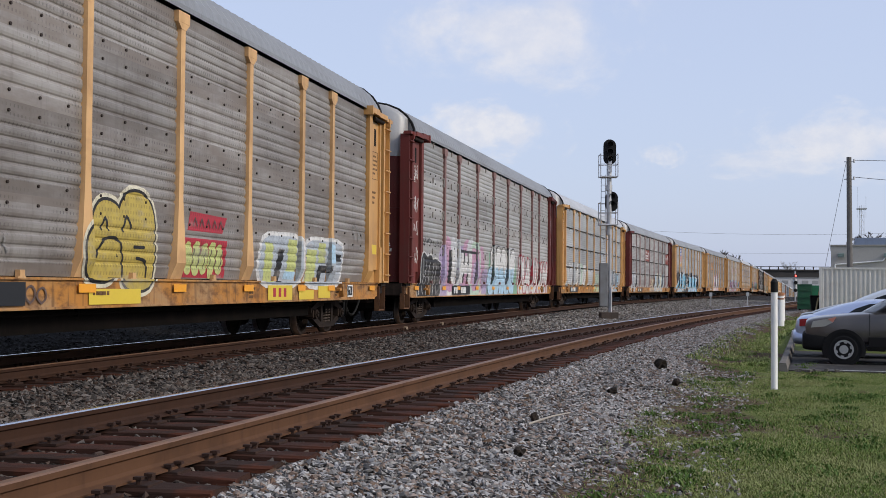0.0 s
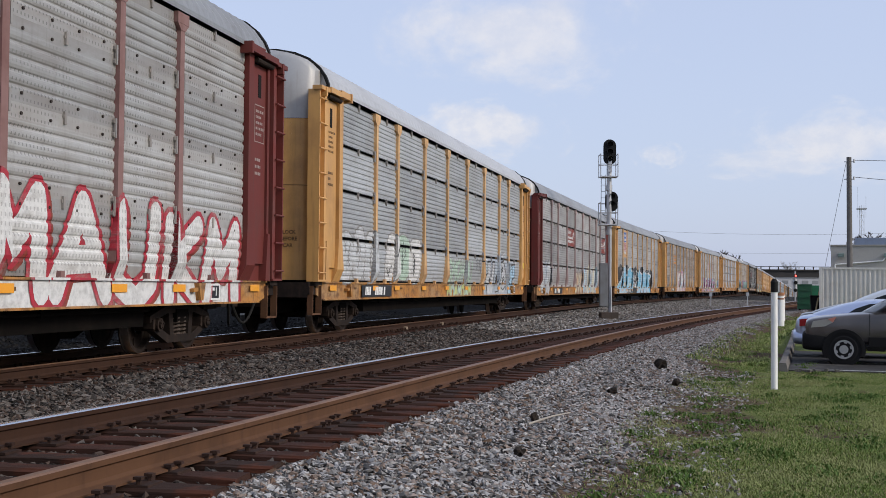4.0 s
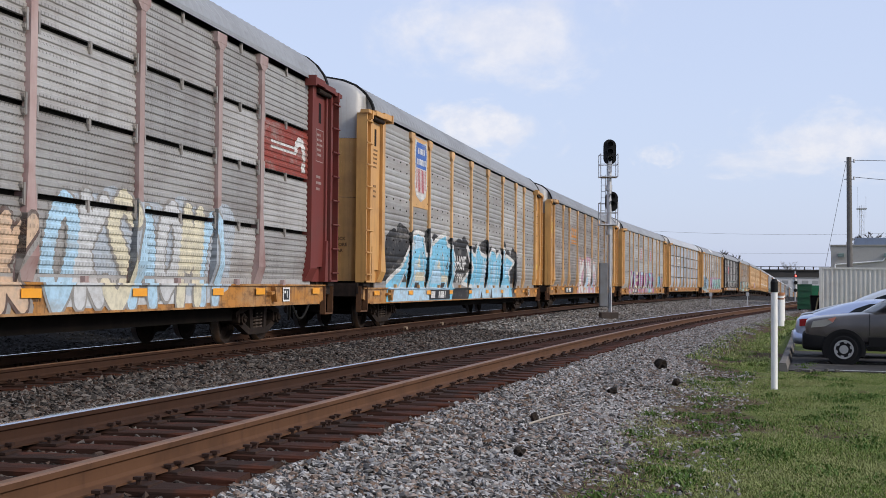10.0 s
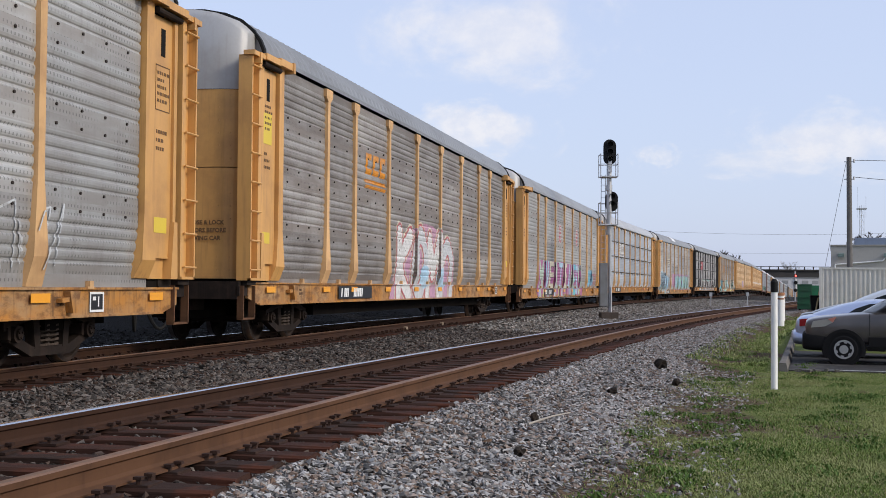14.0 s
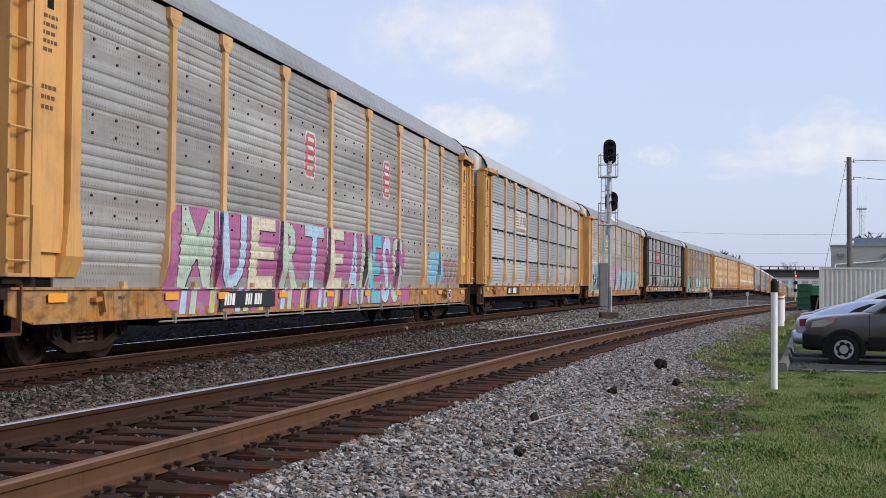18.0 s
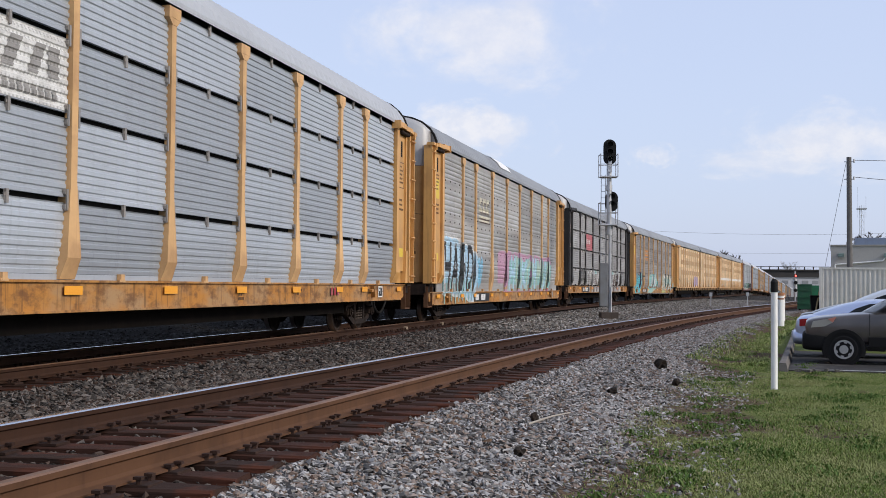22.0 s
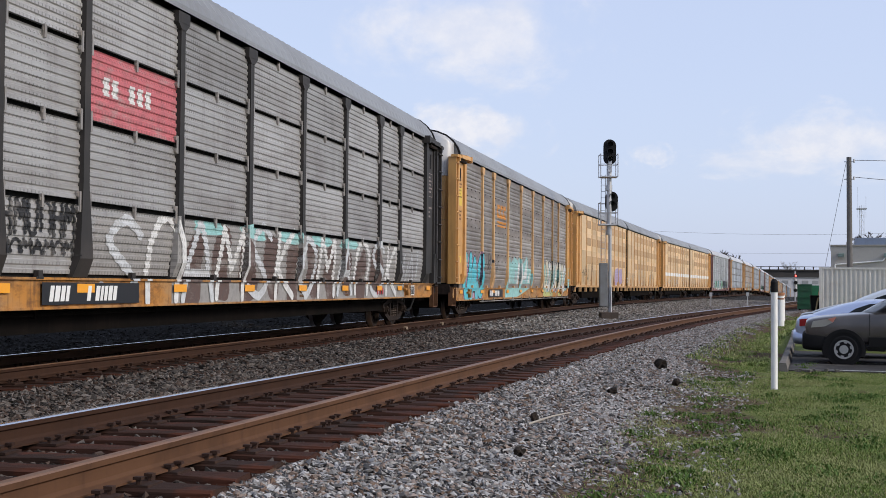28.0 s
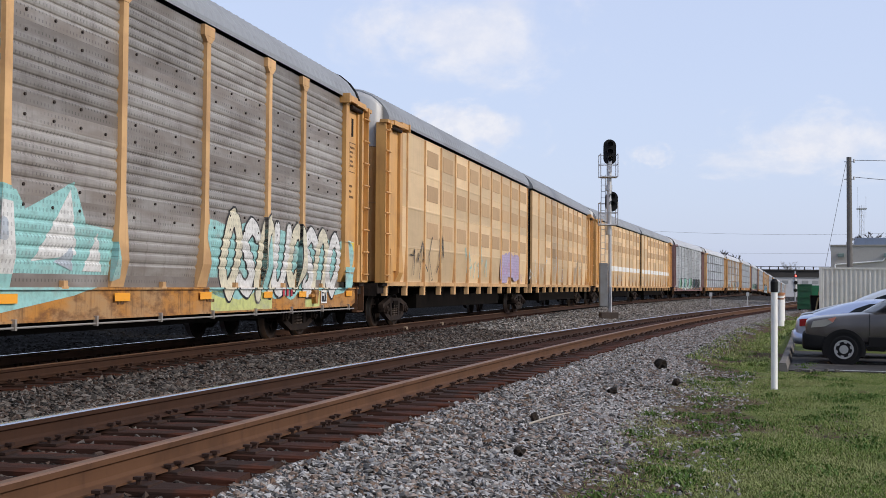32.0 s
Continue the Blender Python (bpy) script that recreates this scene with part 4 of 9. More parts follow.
def autorack(spec):
    """A car carrier about its middle, x along the line away from the camera, railhead at 0."""
    car = empty("autorack_car")
    tagged(car, spec["label"], "train car", group="freight train cars")
    style, pm, po = spec["style"], spec["panel"], spec["post"]
    sillm, endm = spec.get("sill", M_SILL), spec["end"]
    part("interior", shared("interior", lambda: core_bm(-12.95, 12.95), M_CORE), None, car)
    part("roof", shared("roof", lambda: roof_bm(-12.6, 12.6), spec.get("roofm", M_ROOF)), None, car, spec.get("roof", "ribbed grey steel roof"))
    part("far_side", shared("far_side", lambda: far_wall_bm(-12.6, 12.6), pm), None, car)
    for r in range(4):
        for a, b in zip(EDGES, EDGES[1:]):
            part("side_panel", panel_mesh(b - a - 0.02, r, style, pm), None, car, at=((a + b) / 2, PY, ROWS[r]))
    lo, hi = spec.get("sill_z", (0.745, 1.118))
    drop = hi - 1.118
    SILLS[car.name] = (lo, hi)
    for x in EDGES[1:-1]:
        p = part("post", shared("post%.2f" % hi, lambda: post_bm(hi + 0.007), po), None, car, at=(x, 0, 0))
        if style == "fine" or spec.get("clips"):
            for z in ROWS[1:4]:
                for sx in (0.0, -0.25):
                    part("bracket", shared("bracket", bracket_bm, M_BRACKET), None, p, at=(sx, 0, z))
    if style == "fine" or spec.get("clips"):
        for a, b in zip(EDGES, EDGES[1:]):
            for z in ROWS[1:]:
                part("clip", shared("clip", clip_bm, M_BRACKET), None, car, at=((a + b) / 2, 0, z - 0.02))
    if style != "fine":
        for a, b in zip(EDGES, EDGES[1:]):
            w = round(b - a - 0.2, 2)
            for z in ROWS[1:4]:
                ob = part("bolted_seam", shared("bolted_seam%.2f" % w, lambda: bolts_bm(w), M_BOLT), None, car, at=((a + b) / 2, 0, z))
                ob["kind"] = "stuff"
    for sg in (-1, 1):
        t = "a" if sg < 0 else "b"
        part("end_frame", shared("end_frame_" + t, lambda: end_frame_bm(sg), endm), None, car)
        part("end_door", shared("end_door_" + t, lambda: end_door_bm(sg), endm), None, car)
        part("end_hood", shared("end_hood_" + t, lambda: end_hood_bm(sg), M_HOOD), None, car)
        part("end_plate", shared("end_plate_" + t, lambda: end_plate_bm(sg), spec.get("plate", endm)), None, car)
        part("ladder", shared("ladder_" + t, lambda: ladder_bm(sg), endm), None, car)
        part("roller", shared("roller_" + t, lambda: roller_bm(sg), M_TRUCK), None, car, "dark roller tube under the head beam")
        part("slot", shared("slot_" + t, lambda: slot_bm(sg), M_CORE), None, car)
        part("roof_seal", shared("roof_seal_" + t, lambda: roof_seal_bm(sg), M_HOSE), None, car, "black strip round the roof's end")
        part("end_platform", shared("end_platform_" + t, lambda: platform_bm(sg), M_TRUCK), None, car)
        part("coupler", shared("coupler_" + t, lambda: coupler_bm(sg), M_TRUCK), None, car)
        part("air_hose", shared("air_hose_" + t, lambda: hose_bm(sg), M_HOSE), None, car)
        part("step", shared("step", step_bm, M_STEP), None, car, at=(sg * 13.06, -1.46, 0.47))
        add_truck(car, sg * spec.get("truck", 10.06), spec.get("wheels", True))
    part("side_sill", shared("side_sill%.2f" % lo, lambda: sill_bm(-13.0, 13.0, lo, hi), sillm), None, car, spec.get("sill_label", ""))
    if hi < 1.1:
        part("skirt", boxes((-12.0, 12.0, PY + 0.05, PY + 0.08, hi, 1.16)), pm, car, "plain strip below the panels")
    if spec.get("pipe"):
        part("sill_pipe", shared("sill_pipe%.2f" % lo, lambda: sill_pipe_bm(-9.2, 12.6, lo - 0.06), M_BRACKET), None, car, "thin pale pipe under the sill")
    for x in (-10.85, 9.75):
        part("gusset", shared("gusset", gusset_bm, sillm), None, car, at=(x, 0, hi - 1.118))
    for a, b in zip(EDGES, EDGES[1:]):
        part("lug", shared("lug", lug_bm, po), None, car, at=((a + b) / 2, 0, hi - 1.118))
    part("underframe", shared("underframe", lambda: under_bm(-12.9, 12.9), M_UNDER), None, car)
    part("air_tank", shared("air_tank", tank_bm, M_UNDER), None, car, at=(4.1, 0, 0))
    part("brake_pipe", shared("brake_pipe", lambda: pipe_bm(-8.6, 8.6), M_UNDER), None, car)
    # reflectors and stencils along the sill
    for x in (-12.1,) + EDGES[1:-1] + (12.1,):
        mark("reflector", car, [(x - 0.10, x + 0.34, 0.935 + drop, 1.045 + drop)], SILL_Y - 0.034, M_AMBER)
    y = SILL_Y - 0.006
    r = random.Random(spec["seed"])
    for x in (-10.4, -6.6, 1.4, 4.4, 9.4):
        for j in range(r.randint(1, 3)):
            bar_text(car, x, 0.96 + drop - j * 0.07, r.randint(4, 10), 0.045, y, M_STENCIL, seed=spec["seed"] * 7 + j + int(x))
    nb = spec.get("number", -5.2)
    mark("number_board", car, [(nb, nb + 2.5, 0.79 + drop, 1.06 + drop)], y - 0.024, M_BLACKPAINT if spec.get("board", True) else sillm, "black board with white lettering bars")
    bar_text(car, nb + 0.15, 0.83 + drop, 4, 0.19, y - 0.029, M_WHITE, "lettering", spec["seed"])
    bar_text(car, nb + 1.05, 0.83 + drop, 6, 0.19, y - 0.029, M_WHITE, "lettering", spec["seed"] + 1)
    mark("placard", car, [(10.28, 10.66, 0.80 + drop, 1.06 + drop)], y - 0.003, M_BLACKPAINT)
    mark("placard", car, [(10.28, 10.31, 0.80 + drop, 1.06 + drop), (10.63, 10.66, 0.80 + drop, 1.06 + drop), (10.31, 10.63, 0.80 + drop, 0.83 + drop), (10.31, 10.63, 1.03 + drop, 1.06 + drop), (10.36, 10.44, 0.95 + drop, 1.0 + drop), (10.50, 10.53, 0.87 + drop, 1.0 + drop)], y - 0.008, M_WHITE)
    end_writing(car, spec)
    return car


M_SCREEN = worn("vent_screen", (0.50, 0.34, 0.20), (0.36, 0.24, 0.14), 0.7, scale=3.0, amount=0.5)


def long_rack(spec):
    """Two close-coupled smooth-sided units sharing the middle truck, about the middle of the pair."""
    car = empty("articulated_autorack")
    tagged(car, spec["label"], "train car", group="freight train cars")
    for ux in (-10.65, 10.65):
        x0, x1 = ux - 10.3, ux + 10.3
        part("roof", shared("pair_roof", lambda: roof_bm(-10.2, 10.2), M_ROOF), None, car, at=(ux, 0, 0.02))
        part("interior", shared("pair_interior", lambda: core_bm(-10.2, 10.2), M_CORE), None, car, at=(ux, 0, 0))
        part("far_side", shared("pair_far_side", lambda: far_wall_bm(-10.2, 10.2), M_YELLOW_PALE), None, car, at=(ux, 0, 0))
        n = 11
        w = 20.2 / n
        for i in range(n):
            x = x0 + 0.2 + (i + 0.5) * w
            for r in range(4):
                part("side_panel", panel_mesh(w - 0.03, r, "smooth", P_YELLOW), None, car, at=(x, PY, ROWS[r]))
                if i > 1 and r in (1, 2, 3) and not (spec["band"] and r == 1):
                    part("vent_strip", shared("vent_strip", lambda: boxes((-0.62, 0.62, PY - 0.004, PY + 0.01, -0.22, 0.22)), M_SCREEN), None, car, "duller tan screened vent", at=(x, 0, ROWS[r] + 0.52))
            if spec["band"]:
                part("white_band", shared("white_band%.2f" % w, lambda: boxes((-w / 2 + 0.04, w / 2 - 0.04, PY - 0.008, PY + 0.01, 2.12, 2.42)), M_WHITE), None, car, "white painted band", at=(x, 0, 0))
        for i in range(n + 1):
            x = x0 + 0.2 + i * w
            part("post", shared("pair_post", lambda: boxes((-0.03, 0.03, -1.535, -1.45, 1.0, 5.03), (-0.08, 0.08, -1.52, -1.40, 0.80, 1.16)), M_YELLOW_PALE), None, car, at=(x, 0, 0))
        part("side_sill", shared("pair_sill", lambda: boxes((-10.2, 10.2, -1.51, -1.44, 1.04, 1.15)), M_YELLOW_PALE), None, car, at=(ux, 0, 0))
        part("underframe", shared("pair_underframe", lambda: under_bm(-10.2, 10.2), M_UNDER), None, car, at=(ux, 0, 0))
    for sg in (-1, 1):
        t = "a" if sg < 0 else "b"
        for nm, fn, mm in (("end_frame", end_frame_bm, M_YELLOW), ("end_plate", end_plate_bm, M_YELLOW), ("ladder", ladder_bm, M_YELLOW), ("roller", roller_bm, M_TRUCK), ("end_door", end_door_bm, M_YELLOW), ("end_hood", end_hood_bm, M_HOOD), ("end_platform", platform_bm, M_TRUCK), ("coupler", coupler_bm, M_TRUCK)):
            part(nm, shared(nm + "_" + t, lambda: fn(sg), mm), None, car, at=(sg * 7.99, 0, 0))
    for x in (-18.5, 0.0, 18.5):
        add_truck(car, x, spec.get("wheels", True))
    return car


def car_pose(s, half):
    a, b = far_track(s - half), far_track(s + half)
    d = b - a
    m = Matrix.Translation((a + b) / 2) @ Matrix.Rotation(math.atan2(d.y, d.x), 4, "Z") @ Matrix.Rotation(-math.atan2(d.z, d.to_2d().length), 4, "Y")
    return m


Y, MR, BK = M_YELLOW, M_MAROON, M_BLACK
SPECS = {
    -1: dict(style="fine", panel=P_GREY, post=Y, end=Y, seed=1, label="grey ribbed car carrier with yellow posts and sill"),
    0: dict(style="wide", panel=P_BROWN, post=M_YELLOW_PALE, end=Y, seed=2, label="weathered tan car carrier with pale yellow posts and spray paint"),
    1: dict(style="wide", clips=True, panel=P_TAN, post=M_MAROON_GREY, end=MR, seed=3, number=-7.7, label="weathered grey car carrier with maroon posts and big white tags"),
    2: dict(roofm=M_ROOF_PALE, style="fine", panel=P_GREY, post=M_YELLOW_PALE, end=Y, seed=4, number=-9.90, label="grey car carrier with yellow posts and dark panel joints"),
    3: dict(style="fine", panel=P_STEEL, post=M_MAROON_PALE, end=MR, seed=5, number=-8.00, sill_z=(0.68, 1.06), label="sooty grey car carrier with maroon ends and red emblem boards"),
    4: dict(style="wide", panel=P_TAN, post=M_YELLOW_PALE, end=Y, seed=6, number=-6.75, sill_z=(0.63, 1.0), label="grey car carrier with yellow posts and large light-blue tags"),
    5: dict(style="wide", panel=P_BROWN, post=M_YELLOW_PALE, end=Y, seed=7, number=-8.00, sill_z=(0.70, 1.09), label="sooty car carrier with yellow ends and a pink-white tag"),
    6: dict(style="wide", panel=P_TAN, post=M_YELLOW_PALE, end=Y, seed=8, number=-7.00, sill_z=(0.57, 1.0), pipe=True, truck=10.5, label="grey car carrier with pink and blue lettered spray paint"),
    7: dict(roofm=M_ROOF_PALE, style="fine", panel=P_SILVER, post=M_YELLOW_PALE, end=Y, seed=9, number=-8.30, pipe=False, sill_z=(0.70, 1.09), label="clean silver car carrier with bright yellow posts and sill"),
    8: dict(style="wide", panel=P_TAN, post=M_YELLOW_PALE, end=Y, seed=10, number=-7.00, sill_z=(0.51, 0.88), label="tan-grey car carrier with a black and white arched tag"),
    9: dict(style="fine", panel=P_DARK, post=BK, end=BK, seed=11, number=-7.90, label="dark grey car carrier with black posts and a red board"),
    10: dict(style="wide", panel=P_BROWN, post=M_YELLOW_PALE, end=Y, seed=12, number=-7.60, sill_z=(0.60, 1.0), pipe=True, label="weathered car carrier with yellow posts and turquoise tags"),
}
# plainer cars that stay far off
FAR_SPECS = {
    13: dict(roofm=M_ROOF_PALE, style="wide", panel=P_GREY, post=M_ROOF_PALE, end=M_MAROON_GREY, sill=M_MAROON_GREY, seed=14, label="grey ribbed car carrier with grey posts and a teal tag"),
    14: dict(roofm=M_ROOF_PALE, style="fine", panel=P_SILVER, post=M_ROOF_PALE, end=M_YELLOW_PALE, seed=15, label="clean silver car carrier with pale posts and yellow sill"),
}
OFFSET = {0: -0.10, 1: -0.18, 2: -0.06, 4: 0.13, 5: 0.45, 6: 0.43, 7: 0.17, 8: 0.18, 9: 0.115, 10: 0.07}
TRAIN = []            # (car, middle at 0 s, half of its truck spacing)
for k, spec in SPECS.items():
    TRAIN.append((autorack(spec), C0 + k * PITCH + OFFSET.get(k, 0.0), 10.06))
CARS = {k: TRAIN[i][0] for i, k in enumerate(SPECS)}
PAIR = 43.8
s_pair = C0 + 10 * PITCH + PITCH / 2
for i in range(2):
    pair = long_rack(dict(label="yellow smooth-sided articulated car carrier in two units" + (", with a white band" if i else ""), wheels=True, band=bool(i)))
    TRAIN.append((pair, s_pair + PAIR * (i + 0.5), 18.5))
    CARS[11 + i] = pair
s_next = s_pair + 2 * PAIR + PITCH / 2


def motions():
    for car, s0, half in TRAIN:
        rows = []
        for t in range(0, 33, 1):
            rows.append((float(t), car_pose(s0 - SPEED * t, half)))
        walk(car, rows)
    cloud_motion()
    # wheels roll without slipping: less than a quarter turn between rows
    step = 2 / 30
    turn = SPEED * step / 0.425
    q = [Matrix.Rotation(-turn * i, 4, "Y") for i in range(481)]
    for w, wx, _ in WHEELS:
        walk(w, [(i * step, Matrix.Translation((wx, 0, 0.425)) @ q[i]) for i in range(481)])

# ------------------------------------------------------------------ spray paint and emblems on the cars


def paint(name, rgb, rough=0.55):
    k = Nodes(name)
    n = k.noise(k.coord(), 9.0, 5.0, 0.65)
    c = k.mix(k.ramp(n, 0.35, 0.8), rgb, tuple(x * 0.6 + 0.03 for x in rgb))
    # thin coats let the weathered steel and its perforations show through
    worn_off = k.ramp(k.noise(k.coord(False, (1.0, 1.0, 2.2)), 1.7, 6.0, 0.7), 0.50, 0.70)
    c = k.mix(k.math("MULTIPLY", worn_off, 0.55), c, (0.33, 0.31, 0.29))
    sx = k.n("SeparateXYZ")
    k.link(k.coord(), sx.inputs[0])
    fx = k.math("FRACT", k.math("MULTIPLY", sx.outputs["X"], 12.5))
    fz = k.math("FRACT", k.math("MULTIPLY", sx.outputs["Z"], 9.7))
    hx = k.math("LESS_THAN", k.math("ABSOLUTE", k.math("SUBTRACT", fx, 0.5)), 0.18)
    hz = k.math("LESS_THAN", k.math("ABSOLUTE", k.math("SUBTRACT", fz, 0.5)), 0.22)
    hz = k.math("MULTIPLY", hz, k.math("GREATER_THAN", sx.outputs["Z"], 1.13))
    c = k.mix(k.math("MULTIPLY", k.math("MULTIPLY", hx, hz), 0.30), c, (0.03, 0.03, 0.03))
    return k.done(c, rough)


PT = {n: paint("spray_" + n, c) for n, c in dict(
    white=(0.68, 0.68, 0.67), pale=(0.56, 0.58, 0.60), black=(0.025, 0.025, 0.027), yellow=(0.48, 0.37, 0.09), lime=(0.52, 0.56, 0.22), red=(0.42, 0.035, 0.055),
    pink=(0.52, 0.30, 0.42), violet=(0.42, 0.35, 0.52), magenta=(0.42, 0.13, 0.30), green=(0.24, 0.45, 0.30), mint=(0.45, 0.58, 0.48), blue=(0.20, 0.54, 0.76),
    sky=(0.42, 0.62, 0.78), cyan=(0.10, 0.52, 0.62), teal=(0.30, 0.56, 0.55), peach=(0.62, 0.45, 0.32), brown=(0.12, 0.08, 0.07), grey=(0.30, 0.29, 0.28), steel=(0.42, 0.47, 0.53),
    brick=(0.26, 0.05, 0.035), rose=(0.52, 0.15, 0.17), orange=(0.70, 0.27, 0.02), navy=(0.05, 0.14, 0.46), amber=(0.68, 0.40, 0.14), cream=(0.66, 0.62, 0.48)).items()}


def drape(car, name, polys, material, style, label="", lift0=0.004, gap=0.0007):
    """Lay flat outlines (x, z) on the car's side so that they follow sill, posts and ribs."""
    bm = bmesh.new()
    for i, poly in enumerate(polys):
        y = -(lift0 + gap * i)
        bm.faces.new([bm.verts.new((x, y, z)) for x, z in poly])
    xs = [v.co.x for v in bm.verts]
    zs = [v.co.z for v in bm.verts]
    x0, x1, z0, z1 = min(xs), max(xs), min(zs), max(zs)

    def cut(co, no):
        bmesh.ops.bisect_plane(bm, geom=list(bm.verts) + list(bm.edges) + list(bm.faces), plane_co=co, plane_no=no, dist=1e-5)
    for p in EDGES[1:-1]:
        if x0 - 0.2 < p < x1 + 0.2:
            for sx in (-1, 1):
                cut((p + sx * 0.075, 0, 0), (1, 0, 0))
                if z0 < 2.30:
                    cut((p + sx * 0.165, 0, 1.36), (0.94, 0, sx * 0.09))
    lo_s, hi_s = SILLS.get(car.name, (0.745, 1.118))
    cut((-11.62, 0, 0), (1, 0, 0))
    cut((11.62, 0, 0), (1, 0, 0))
    knots = [lo_s, hi_s - 0.03, hi_s, 1.12, 1.25, 1.36, 1.6, 1.98, 2.30]
    for a, b in zip(ROWS, ROWS[1:]):
        lo, hi = row_span(a, b, style)
        if b > z0 and a < z1:
            knots += [q[1] for q in profile(lo, hi, style)] + [a, b]
    for z in sorted(set(round(q, 4) for q in knots)):
        if z0 < z < z1:
            cut((0, 0, z), (0, 0, 1))
    verts, faces = [], []
    for f in bm.faces:
        c = f.calc_center_median()
        if c.z < lo_s or abs(c.x) > 13.0:
            continue
        lift = -c.y
        post = None
        for p in EDGES[1:-1]:
            w = 0.075 if c.z > 2.30 else 0.075 + 0.09 * (2.30 - c.z) / 0.94
            if abs(c.x - p) < w and c.z > hi_s:
                post = p
        if post is None and c.z > 1.12 and style == "fine" and min(abs(c.z - r) for r in ROWS) < 0.033:
            continue
        b = len(verts)
        for v in f.verts:
            z = v.co.z
            if c.z < hi_s - 0.03:
                y = SILL_Y
            elif c.z < hi_s:
                y = SILL_Y - 0.035
            elif post is not None:
                y = float(np.interp(z, (hi_s, 1.36, 2.30), (SILL_Y - 0.012, POST_Y - 0.02, POST_Y))) - 0.003
            elif abs(c.x) > 11.62:
                y = -1.60 if abs(c.x) < 11.98 and z < 2.0 else -1.588 if abs(c.x) < 11.86 else -1.528
            else:
                y = PY + side_y(min(max(z, 1.131), 5.04), style)
            verts.append((v.co.x, y - lift, z))
        faces.append(range(b, b + len(f.verts)))
        if post is not None:      # the flank of the post takes the same coat
            ring = verts[b:]
            for (ax, ay, az), (bx, by, bz) in zip(ring, ring[1:] + ring[:1]):
                wa, wb = (0.075 if z > 2.30 else 0.075 + 0.09 * (2.30 - z) / 0.94 for z in (az, bz))
                if abs(ax - post + wa) < 0.004 and abs(bx - post + wb) < 0.004 and abs(az - bz) > 1e-4:
                    c0 = len(verts)
                    verts += [(ax - 0.003, ay, az), (bx - 0.003, by, bz), (bx - 0.003, PY + 0.02, bz), (ax - 0.003, PY + 0.02, az)]
                    faces.append(range(c0, c0 + 4))
    bm.free()
    me = bpy.data.meshes.new(name)
    me.from_pydata(verts, [], [list(f) for f in faces])
    me.materials.append(material)
    ob = part(name, me, None, car, label)
    ob["kind"] = "stuff"
    return ob


def blob(cx, cz, w, h, r, n=26, power=3.2, wob=0.06):
    """A rounded letter-like outline."""
    out = []
    ph = [r.uniform(0, math.tau) for _ in range(3)]
    for i in range(n):
        a = i * math.tau / n
        ca, sa = math.cos(a), math.sin(a)
        k = (abs(ca) ** power + abs(sa) ** power) ** (-1 / power)
        k *= 1 + wob * (math.sin(2 * a + ph[0]) + 0.8 * math.sin(3 * a + ph[1]) + 0.5 * math.sin(5 * a + ph[2]))
        out.append((cx + ca * k * w / 2, cz + sa * k * h / 2))
    return out


def spiky(cx, cz, w, h, r, n=16):
    out = []
    for i in range(n):
        a = i * math.tau / n
        k = (1.12 if i % 2 else 0.74) * r.uniform(0.85, 1.1)
        ca, sa = math.cos(a), math.sin(a)
        q = (abs(ca) ** 4 + abs(sa) ** 4) ** -0.25
        out.append((cx + ca * k * q * w / 2, cz + sa * k * q * h / 2))
    return out


def grow(poly, d):
    cx = sum(p[0] for p in poly) / len(poly)
    cz = sum(p[1] for p in poly) / len(poly)
    out = []
    for x, z in poly:
        l = math.hypot(x - cx, z - cz) or 1
        out.append((x + (x - cx) / l * d, z + (z - cz) / l * d))
    return out


def stroke(a, b, w):
    dx, dz = b[0] - a[0], b[1] - a[1]
    l = math.hypot(dx, dz) or 1
    nx, nz = -dz / l * w / 2, dx / l * w / 2
    return [(a[0] + nx, a[1] + nz), (b[0] + nx, b[1] + nz), (b[0] - nx, b[1] - nz), (a[0] - nx, a[1] - nz)]


def scribble(r, x0, x1, z0, z1, n, w):
    out = []
    for i in range(n):
        cx = x0 + (x1 - x0) * (i + 0.5) / n
        q = (cx + r.uniform(-0.1, 0.1), r.uniform(z0, z0 + (z1 - z0) * 0.4))
        for _ in range(r.randint(2, 4)):
            p = (cx + r.uniform(-0.6, 0.6) * (x1 - x0) / n, r.uniform(z0, z1))
            out.append(stroke(q, p, w * r.uniform(0.7, 1.3)))
            q = p
    return out


